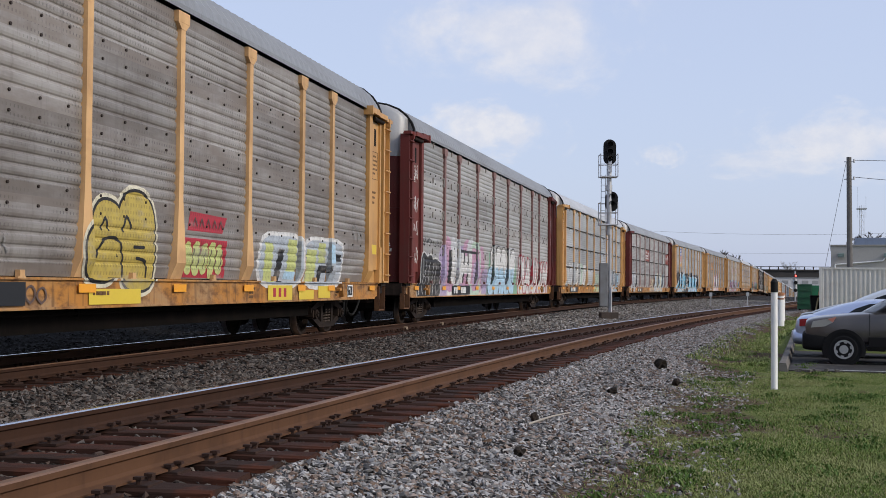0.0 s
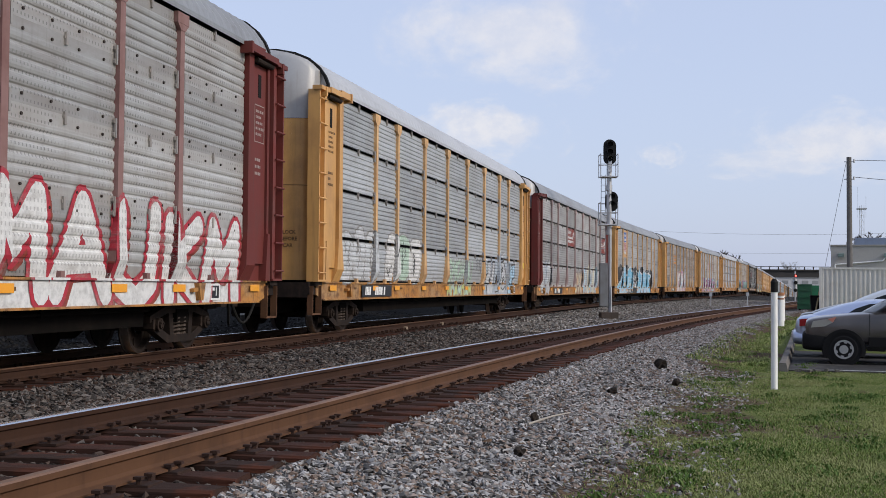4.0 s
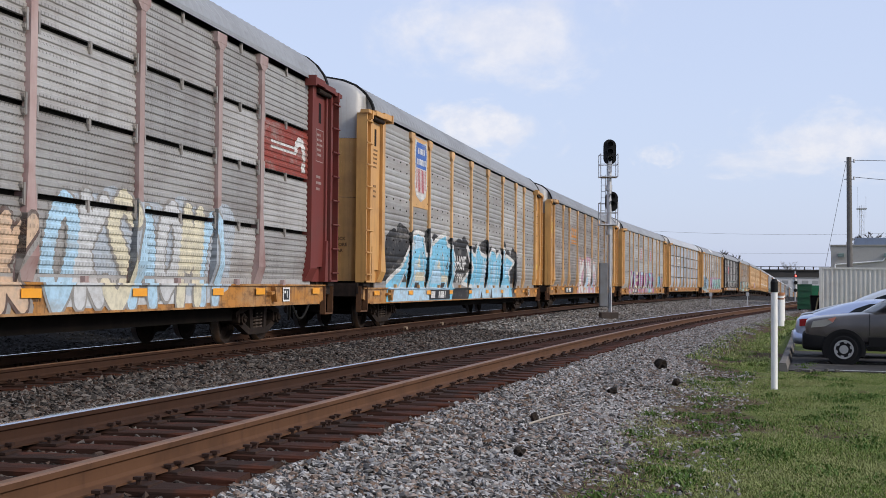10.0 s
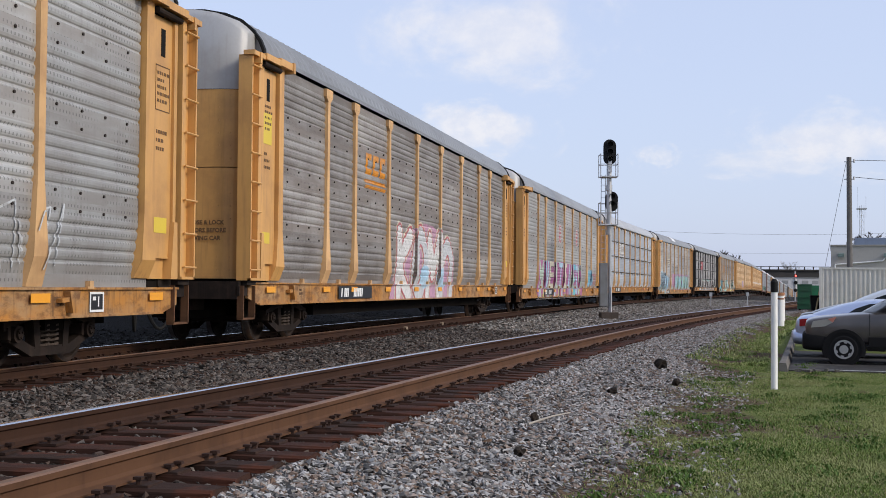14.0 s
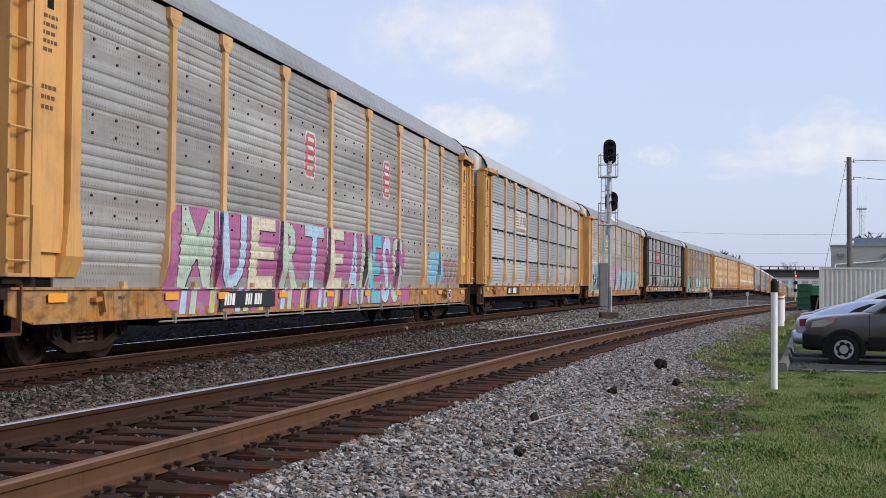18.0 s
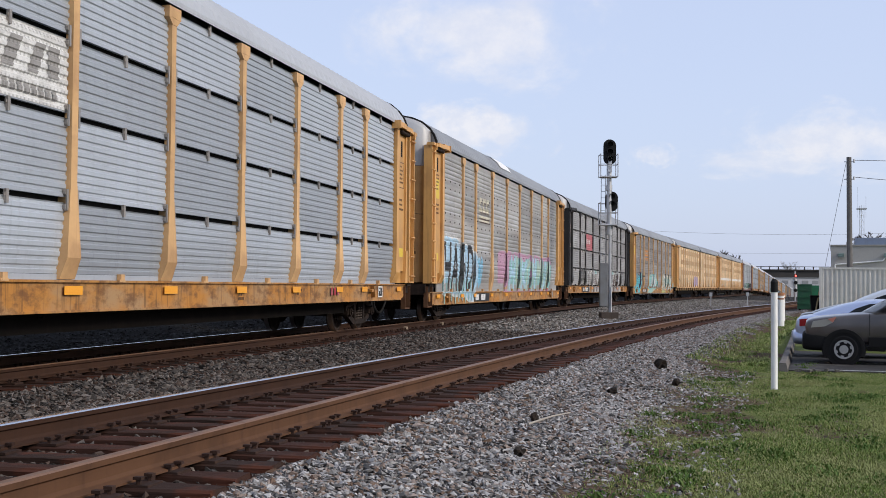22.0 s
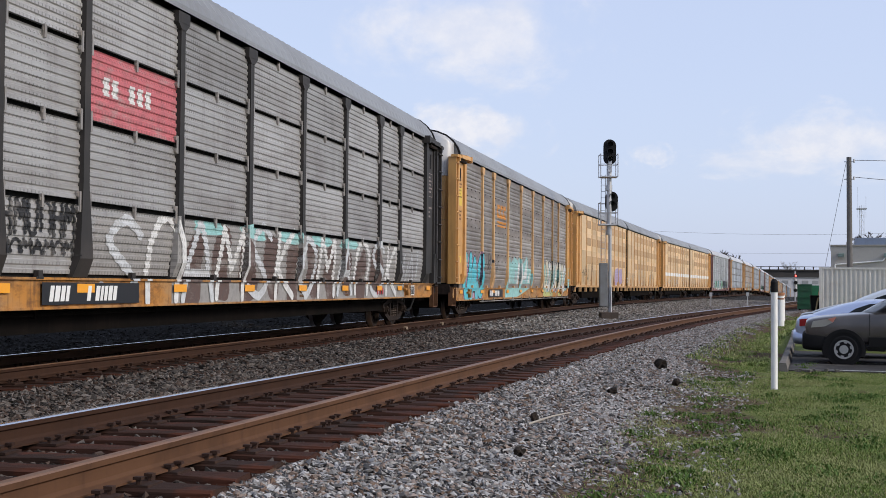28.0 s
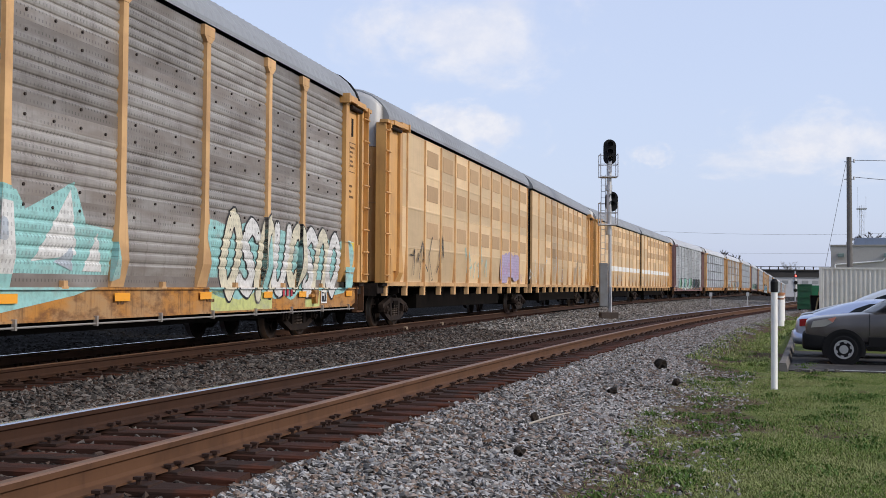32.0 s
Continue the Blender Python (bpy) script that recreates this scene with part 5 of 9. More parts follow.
def tag(k, shape, x0, x1, z0, z1, n, fills, line, seed, back=None, halo=None, inner=None, label="spray-painted lettering"):
    """One spray-paint piece: backing cloud, halo, outline, letter bodies and inner strokes, each a thin coat."""
    car, style = CARS[k], SPECS[k]["style"]
    r = random.Random(seed)
    polys = []
    for i in range(n):
        w = (x1 - x0) / n
        cx = x0 + (i + 0.5) * w
        h = (z1 - z0) * r.uniform(0.86, 1.0)
        cz = z0 + h / 2 + (z1 - z0 - h) * r.random()
        wob = 0.09 if shape == "wild" else 0.05
        if shape == "spike" or (shape == "wild" and i % 2):
            polys.append(spiky(cx, cz, w * 1.12, h, r))
        else:
            polys.append(blob(cx, cz, w * r.uniform(0.98, 1.12), h, r, wob=wob, power=5 if shape == "block" else 3.0))
    lift = 0.004
    if back:
        bl = [blob(x0 + (x1 - x0) * (i + 0.5) / (n + 1), (z0 + z1) / 2 + r.uniform(-0.1, 0.2), (x1 - x0) / n * 1.5, (z1 - z0) * r.uniform(0.9, 1.15), r, wob=0.12) for i in range(n + 1)]
        for bk in (back if isinstance(back, tuple) else (back,)):
            drape(car, "spray_paint", bl if not isinstance(back, tuple) else bl[back.index(bk)::len(back)], PT[bk], style, "cloudy spray-painted backing", lift)
            lift += 0.0015
        lift += 0.004
    if halo:
        drape(car, "spray_paint", [grow(p, 0.10) for p in polys], PT[halo], style, "", lift)
        lift += 0.0035
    if line:
        drape(car, "spray_paint", [grow(p, 0.045) for p in polys], PT[line], style, "", lift)
        lift += 0.0035
    m = len(fills)
    for j, f in enumerate(fills):
        sub = polys[j::m]
        if sub:
            drape(car, "spray_paint", sub, PT[f], style, label if j == 0 else "", lift + 0.0004 * j)
    lift += 0.005
    ink = []
    for i, p in enumerate(polys):
        cx = sum(q[0] for q in p) / len(p)
        cz = sum(q[1] for q in p) / len(p)
        w, h = (x1 - x0) / n, z1 - z0
        for _ in range(3 if shape != "block" else 2):
            a = (cx + r.uniform(-0.28, 0.28) * w, cz + r.uniform(-0.35, 0.1) * h)
            if shape == "block":
                b = (a[0], a[1] + h * r.uniform(0.2, 0.4))
            else:
                b = (a[0] + r.uniform(-0.22, 0.22) * w, a[1] + h * r.uniform(0.15, 0.4))
            ink.append(stroke(a, b, 0.05 if shape != "block" else 0.09))
    if inner or line:
        drape(car, "spray_paint", ink, PT[inner or line], style, "", lift)


def scrawl(k, x0, x1, z0, z1, n, color, seed, w=0.035):
    drape(CARS[k], "spray_paint", scribble(random.Random(seed), x0, x1, z0, z1, n, w), PT[color], SPECS[k]["style"], "thin scrawled marker lines", 0.012)


def rect(x0, x1, z0, z1):
    return [(x0, z0), (x1, z0), (x1, z1), (x0, z1)]


def word(k, text, x0, x1, z0, z1, colors, line, lift):
    """Readable lettering with the built-in font, one coat for each colour."""
    style = SPECS[k]["style"]
    n = len(text.replace(" ", ""))
    outs = {c: [] for c in colors}
    shade = []
    cells = len(text)
    w = (x1 - x0) / cells
    j = 0
    for i, ch in enumerate(text):
        if ch == " ":
            continue
        cu = bpy.data.curves.new("letter", "FONT")
        cu.body, cu.size, cu.resolution_u, cu.offset = ch, 1.0, 3, 0.02
        ob = bpy.data.objects.new("letter", cu)
        scene.collection.objects.link(ob)
        bpy.context.view_layer.update()
        me = bpy.data.meshes.new_from_object(ob.evaluated_get(bpy.context.evaluated_depsgraph_get()))
        bpy.data.objects.remove(ob)
        bpy.data.curves.remove(cu)
        vx = [v.co.x for v in me.vertices]
        vy = [v.co.y for v in me.vertices]
        a, b, c, d = min(vx), max(vx), min(vy), max(vy)
        for pl in me.polygons:
            q = [(x0 + (i + 0.06) * w + (me.vertices[v].co.x - a) / (b - a) * w * 0.86, z0 + (me.vertices[v].co.y - c) / (d - c) * (z1 - z0)) for v in pl.vertices]
            outs[colors[j % len(colors)]].append(q)
            shade.append([(x + 0.035, z - 0.02) for x, z in q])
        bpy.data.meshes.remove(me)
        j += 1
    for coat, (name, polys) in enumerate([(line, shade)] + list(outs.items())):
        bm = bmesh.new()
        for q in polys:
            try:
                bm.faces.new([bm.verts.new((x, 0, z)) for x, z in q])
            except ValueError:
                pass
        flat_polys = [[(v.co.x, v.co.z) for v in f.verts] for f in bm.faces]
        bm.free()
        drape_flat(k, flat_polys, PT[name], style, lift + coat * 0.003)


def drape_flat(k, polys, material, style, lift):
    """As drape, with one lift for pieces that only touch."""
    bmw = [p for p in polys if len(p) > 2]
    car = CARS[k]
    step = 0.0
    ob = drape(car, "spray_paint", bmw, material, style, "painted capital letters", lift, 0.00002)
    return ob


def fat(pts, w):
    """A thick line through points, with rounded joints and ends."""
    out = [stroke(a, b, w) for a, b in zip(pts, pts[1:])]
    for x, z in pts:
        out.append([(x + w / 2 * math.cos(a * math.tau / 10), z + w / 2 * math.sin(a * math.tau / 10)) for a in range(10)])
    return out


def curve(pts, n=3):
    """Round a broken line (Catmull-Rom)."""
    q = [pts[0]] + list(pts) + [pts[-1]]
    out = []
    for a, b, c, d in zip(q, q[1:], q[2:], q[3:]):
        for i in range(n):
            t = i / n
            out.append(tuple(0.5 * (2 * b[j] + (c[j] - a[j]) * t + (2 * a[j] - 5 * b[j] + 4 * c[j] - d[j]) * t * t + (3 * b[j] - a[j] - 3 * c[j] + d[j]) * t ** 3) for j in (0, 1)))
    return out + [pts[-1]]


# strokes of abstract shapes, in a unit cell
GLYPHS = (
    (((0.05, 0), (0.05, 0.7), (0.5, 1), (0.95, 0.7), (0.95, 0)),),
    (((0.5, 0.02), (0.06, 0.3), (0.06, 0.75), (0.5, 1), (0.94, 0.75), (0.94, 0.3), (0.5, 0.02)),),
    (((0.95, 0.85), (0.5, 1), (0.08, 0.75), (0.5, 0.5), (0.92, 0.25), (0.5, 0), (0.05, 0.15)),),
    (((0, 0), (0.12, 1), (0.5, 0.42), (0.88, 1), (1, 0)),),
    (((0.1, 0), (0.1, 1)), ((0.9, 1), (0.15, 0.5), (0.95, 0))),
    (((0.1, 0), (0.15, 1)), ((0.9, 0), (0.85, 1)), ((0.15, 0.5), (0.85, 0.5))),
    (((0, 0), (0.45, 1), (1, 0)), ((0.22, 0.35), (0.78, 0.35))),
    (((0.05, 1), (0.12, 0.2), (0.5, 0), (0.88, 0.2), (0.95, 1)),),
)


def piece(k, x0, x1, z0, z1, order, w, fills, line=None, halo=None, shade=None, rim=0.07, slant=0.0, seed=0, lift=0.010, round_off=True, label="spray-painted rounded shapes"):
    """A row of thick interlocking shapes: halo, dark shade to one side, outline and coloured bodies."""
    r = random.Random(seed)
    n = len(order)
    cw = (x1 - x0) / n
    bodies = []
    for i, g in enumerate(order):
        h = (z1 - z0) * r.uniform(0.84, 1.0)
        base = z0 + (z1 - z0 - h) * r.random()
        lines = []
        for st in GLYPHS[g]:
            pts = [(x0 + (i + 0.09 + 0.82 * a) * cw + slant * b * h + r.uniform(-0.04, 0.04) * cw, base + b * h + r.uniform(-0.03, 0.03) * h) for a, b in st]
            lines.append(curve(pts, 2) if round_off and len(pts) > 2 else pts)
        bodies.append(lines)

    def strokes(width, dx=0.0, dz=0.0, pick=slice(None)):
        return [q for b in bodies[pick] for l in b for q in fat([(x + dx, z + dz) for x, z in l], width)]
    if halo:
        coat(k, strokes(w + 3.4 * rim), halo, lift - 0.006)
    if shade:
        coat(k, strokes(w + rim, 0.10, -0.06), shade, lift - 0.003)
    if line:
        coat(k, strokes(w + 2 * rim), line, lift)
    m = len(fills)
    for j, f in enumerate(fills):
        coat(k, strokes(w, pick=slice(j, None, m)), f, lift + 0.004 + 0.0008 * j, label if j == 0 else "")


def coat(k, polys, color, lift, label=""):
    return drape(CARS[k], "spray_paint", polys, PT[color], SPECS[k]["style"], label, lift, gap=min(0.0007, 0.003 / max(1, len(polys))))


def polyline(pts, w):
    return [stroke(p, q, w) for p, q in zip(pts, pts[1:])]


def wave(r, x0, z0, z1, n, amp):
    return [(x0 + r.uniform(-amp, amp), z0 + (z1 - z0) * i / n) for i in range(n + 1)]


def black_burner():
    """White-lined black piece, tall lettered piece on lilac, and a painted sill on the maroon car."""
    r = random.Random(21)
    mass = [blob(-11.5 + i * 0.48, 1.36 - 0.02 * i, 0.80, 1.22 - 0.05 * i, r, power=3.5, wob=0.04) for i in range(5)]
    coat(1, [grow(p, 0.05) for p in mass] + [rect(-11.9, -9.45, 0.75, 1.06)], "white", 0.004)
    coat(1, mass + [rect(-11.85, -9.6, 0.76, 1.05)], "black", 0.009, "black spray-painted lettering with white lines")
    lines = []
    for i in range(6):
        lines += polyline(wave(r, -11.7 + i * 0.38, 0.80, 1.80 - 0.03 * i, 5, 0.07), 0.035)
    coat(1, lines, "white", 0.015)
    cloud = [blob(-8.8 + i * 0.75, 1.55 + 0.1 * (i % 3), 1.15, 1.65, r, wob=0.10) for i in range(8)]
    for j, c in enumerate(("violet", "pink", "pale")):
        coat(1, cloud[j::3], c, 0.004 + 0.002 * j, "cloudy lilac spray-painted backing")
    x0 = 1.14
    coat(1, [rect(-8.20, -7.80, x0, 2.14), rect(-6.76, -6.55, x0, 2.10), rect(-6.20, -6.02, 1.72, 2.10), rect(-6.20, -6.02, x0, 1.45), rect(-5.62, -5.42, 1.72, 2.10), rect(-5.62, -5.42, x0, 1.45), rect(-6.8, -4.25, 2.10, 2.18)], "black", 0.014)
    coat(1, [rect(-7.80, -7.42, x0, 2.14), rect(-6.55, -6.20, x0, 2.08), rect(-6.20, -5.62, 1.45, 1.72), rect(-6.02, -5.62, 1.72, 2.0), rect(-5.42, -4.95, x0, 2.08), [(-7.35, 1.14), (-6.95, 1.75), (-6.85, 1.75), (-6.95, 1.14)]], "white", 0.014, "tall white block letters")
    for x, y, c in ((-9.3, -8.35, "violet"), (-8.35, -4.3, "white"), (-4.3, -2.7, "cream"), (-2.5, 2.3, "sky"), (2.3, 3.7, "green"), (3.8, 11.6, "white")):
        coat(1, [rect(x, y, 0.755, 1.075)], c, 0.003, "painted-over sill")
    # lilac arch with a lime border
    coat(1, [blob(-4.35, 1.55, 1.75, 1.85, r, wob=0.05)], "mint", 0.0095)
    coat(1, [blob(-4.45, 1.60, 1.15, 1.45, r, wob=0.05)], "pink", 0.012)
    coat(1, [blob(-4.40, 1.45, 0.55, 0.8, r, wob=0.05)], "violet", 0.0135)
    coat(1, [[(-3.3, 0.78), (-2.2, 0.78), (-2.4, 1.7), (-3.1, 1.55)]], "violet", 0.0095)
    coat(1, [[(-2.5, 0.78), (-1.2, 0.78), (-1.5, 2.25), (-1.75, 1.9), (-2.05, 2.3), (-2.2, 1.5)], [(2.7, 0.78), (3.6, 0.78), (3.3, 1.6), (3.1, 2.25), (2.9, 1.6)]], "green", 0.0095, "green spray-painted backing")
    coat(1, [q for i in range(4) for q in fat([(-3.25 + i * 0.2, 1.0), (-3.2 + i * 0.2, 1.65 - 0.08 * i)], 0.05)], "black", 0.0115)
    # white bubble shapes in two tiers
    up = [blob(-1.35 + i * 0.98, 1.92, 1.02, 1.05, r, wob=0.04, power=2.6) for i in range(5)]
    down = [blob(-1.75 + i * 1.02, 1.22, 1.08, 1.0, r, wob=0.04, power=2.8) for i in range(5)]
    coat(1, [grow(q, 0.05) for q in up + down], "black", 0.0115)
    coat(1, up, "white", 0.016, "white spray-painted bubble shapes with black outlines")
    coat(1, down, "sky", 0.0165)
    coat(1, [q for a in ((-1.6, 1.8), (-1.1, 1.9), (-0.3, 1.75), (0.6, 1.8), (1.6, 1.8), (2.4, 1.6)) for q in fat(curve([a, (a[0] + 0.06, a[1] - 0.35), (a[0] + 0.3, a[1] - 0.42)]), 0.045)], "black", 0.022)
    piece(1, 3.75, 11.5, 0.84, 2.08, (3, 6, 7, 4, 3), 0.36, ("white",), "red", None, "brick", 0.08, 0.02, 25, 0.012, False, "tall white spray-painted shapes edged in red")


def steel_piece():
    """Pale blue-grey letters with black shadows and a white edge on the grey car."""
    edge = [(4.50, 0.76), (4.41, 1.6), (4.6, 1.95), (5.6, 2.03), (6.95, 2.05), (7.0, 2.27), (7.6, 2.27), (7.65, 2.08), (8.5, 2.32), (8.45, 2.08), (8.6, 1.98), (10.6, 2.0), (10.62, 1.3), (10.3, 1.15), (9.98, 0.76)]
    coat(2, [grow(edge, 0.07)], "white", 0.004)
    coat(2, [edge], "steel", 0.008)
    coat(2, [[(4.95, 0.80), (4.72, 1.30), (4.72, 1.48), (5.08, 1.50), (4.95, 1.90), (5.55, 1.92), (5.62, 1.42), (5.76, 1.42), (5.85, 1.92), (6.25, 1.92), (6.22, 0.98), (5.8, 0.80)]], "pale", 0.012, "pale grey-blue spray-painted lettering")
    coat(2, [blob(6.72, 1.32, 1.0, 0.95, random.Random(2), power=4, wob=0.03)], "steel", 0.012)
    coat(2, [[(7.15, 0.85), (7.08, 2.18), (7.45, 2.18), (7.5, 1.92), (8.0, 1.98), (8.5, 1.55), (8.55, 0.95), (8.0, 0.82)]], "pale", 0.013)
    coat(2, [[(8.98, 0.80), (8.85, 1.88), (9.35, 1.86), (9.42, 1.52), (9.6, 1.56), (9.66, 1.86), (10.45, 1.90), (10.48, 1.40), (10.05, 1.32), (9.9, 0.82)]], "sky", 0.012)
    for q in ([(4.95, 0.80), (4.72, 1.40), (5.08, 1.50), (4.95, 1.90), (5.55, 1.92), (5.62, 1.42), (5.76, 1.42), (5.85, 1.92), (6.25, 1.92), (6.22, 0.98)], [(7.15, 0.85), (7.08, 2.18), (7.45, 2.18), (7.5, 1.92), (8.0, 1.98), (8.5, 1.55), (8.55, 0.95)], [(8.98, 0.80), (8.85, 1.88), (9.35, 1.86), (9.42, 1.52), (9.6, 1.56), (9.66, 1.86), (10.45, 1.90), (10.48, 1.40), (10.05, 1.32), (9.9, 0.82)]):
        coat(2, fat(q, 0.07), "black", 0.017)
    coat(2, [blob(6.72, 1.30, 0.20, 0.34, random.Random(3)), blob(8.1, 1.28, 0.2, 0.32, random.Random(4)), blob(7.75, 1.66, 0.24, 0.2, random.Random(6)), [(5.3, 1.3), (5.5, 1.15), (5.75, 1.25), (5.55, 1.36)]]
         + polyline([(9.5, 1.0), (9.55, 1.3), (9.5, 1.45)], 0.06) + polyline([(6.0, 0.85), (6.05, 1.1)], 0.04) + polyline([(9.95, 1.5), (9.98, 1.8)], 0.05), "black", 0.018)
    coat(2, polyline([(6.4, 0.85), (7.0, 0.88)], 0.05) + polyline([(7.6, 1.0), (8.0, 0.92), (8.4, 1.05)], 0.05), "black", 0.018)


def blue_burner():
    """Huge light-blue pieces with white edges on black, running over the sill."""
    r = random.Random(51)
    coat(4, [blob(-10.6 + i * 0.95, 1.72 + 0.10 * math.sin(i * 1.7), 1.4, 1.5, r, wob=0.1) for i in range(19)] + [rect(-11.0, 7.3, 0.64, 1.2)], "black", 0.003, "black spray-painted backing")
    left = [(-11.1, 0.64), (-11.0, 1.15), (-10.4, 1.35), (-9.83, 1.50), (-9.03, 2.05), (-8.66, 2.41), (-8.11, 2.50), (-7.55, 2.42), (-7.28, 1.90), (-7.05, 1.90), (-6.73, 2.52), (-6.5, 2.22), (-5.8, 2.42), (-4.89, 2.58), (-4.62, 2.25), (-4.02, 2.20),
            (-3.62, 1.90), (-3.54, 1.45), (-4.05, 1.42), (-3.62, 1.05), (-3.9, 0.64)]
    right = [(-1.55, 0.64), (-1.05, 1.02), (-2.42, 1.16), (-1.30, 1.62), (-1.95, 2.29), (-1.1, 2.10), (-0.6, 2.05), (-0.17, 2.50), (0.30, 2.14), (1.2, 2.06), (1.9, 2.14), (2.25, 2.36), (2.85, 2.32), (3.1, 2.08), (3.65, 2.36), (4.15, 2.08), (4.38, 2.42), (4.80, 2.42),
             (4.9, 2.08), (5.1, 2.20), (6.73, 1.98), (5.55, 1.60), (6.05, 1.30), (6.60, 0.64)]
    coat(4, [left], "blue", 0.010, "light-blue spray-painted lettering")
    coat(4, [right], "blue", 0.010, "light-blue spray-painted lettering")
    # paler lower half and cream patches
    coat(4, [rect(-10.9, -4.3, 0.66, 1.02), [(-8.6, 1.12), (-8.4, 1.75), (-7.9, 1.75), (-7.7, 1.12)], [(-6.5, 1.12), (-6.1, 1.80), (-5.5, 1.70), (-5.2, 1.12)], [(-8.6, 2.0), (-8.4, 2.4), (-7.7, 2.38), (-7.6, 2.1)]]
         + [rect(-1.0, 5.9, 0.66, 1.10), [(0.6, 1.2), (0.9, 1.9), (1.3, 1.9), (1.2, 1.2)], [(2.6, 1.2), (2.5, 1.9), (3.0, 1.95), (3.1, 1.2)], [(4.9, 1.3), (5.0, 1.9), (5.8, 1.85), (5.3, 1.4)]], "sky", 0.014)
    coat(4, [[(-8.3, 1.18), (-8.2, 1.42), (-7.3, 1.42), (-7.2, 1.18)], [(-8.15, 1.55), (-8.0, 1.9), (-7.8, 1.55)], [(-5.9, 1.55), (-5.7, 1.85), (-5.5, 1.55)], [(-5.3, 1.16), (-5.2, 1.36), (-4.5, 1.36), (-4.4, 1.16)]], "cream", 0.018)
    coat(4, [[(-8.2, 1.14), (-7.75, 1.14), (-7.95, 0.98), (-8.3, 0.98)], [(-5.2, 1.14), (-4.7, 1.14), (-4.95, 0.98), (-5.3, 0.98)], [(-4.75, 1.55), (-4.65, 1.8), (-4.55, 1.55)], [(-9.6, 1.14), (-9.3, 1.36), (-9.1, 1.14)], [(0.35, 0.64), (0.6, 0.9), (0.75, 0.64)], [(2.1, 0.64), (2.3, 1.0), (2.5, 0.64)], [(4.2, 0.64), (4.4, 0.95), (4.6, 0.64)]], "black", 0.018)
    lines = fat(left[1:-1], 0.13) + fat(right[1:-1], 0.13)
    for pts in (((-9.9, 1.0), (-9.3, 1.45), (-8.95, 2.0)), ((-8.9, 1.0), (-8.75, 1.7), (-8.5, 2.2)), ((-7.65, 1.95), (-7.45, 1.5), (-7.0, 1.0)), ((-7.2, 1.0), (-6.75, 1.6), (-6.6, 2.1)), ((-5.3, 2.0), (-5.0, 1.5), (-4.5, 1.0)), ((-4.5, 1.9), (-4.2, 1.6), (-4.3, 1.4)),
                ((-0.6, 0.7), (-0.4, 1.4), (-0.5, 2.0)), ((0.1, 0.7), (0.5, 1.3), (0.75, 2.0)), ((1.5, 0.7), (1.1, 1.4), (1.35, 2.0)), ((2.0, 0.7), (2.2, 1.4), (2.0, 2.0)), ((3.2, 0.8), (3.35, 1.5), (3.1, 1.95)), ((3.9, 0.8), (3.7, 1.5), (4.2, 2.0)), ((4.9, 0.8), (4.6, 1.4), (4.85, 2.0))):
        lines += fat(curve(pts), 0.06)
    coat(4, lines, "white", 0.023)
    word(4, "HOF", -3.40, -2.0, 1.56, 1.98, ("white",), "grey", 0.014)
    word(4, "Crew", -3.35, -2.35, 1.16, 1.44, ("white",), "grey", 0.014)


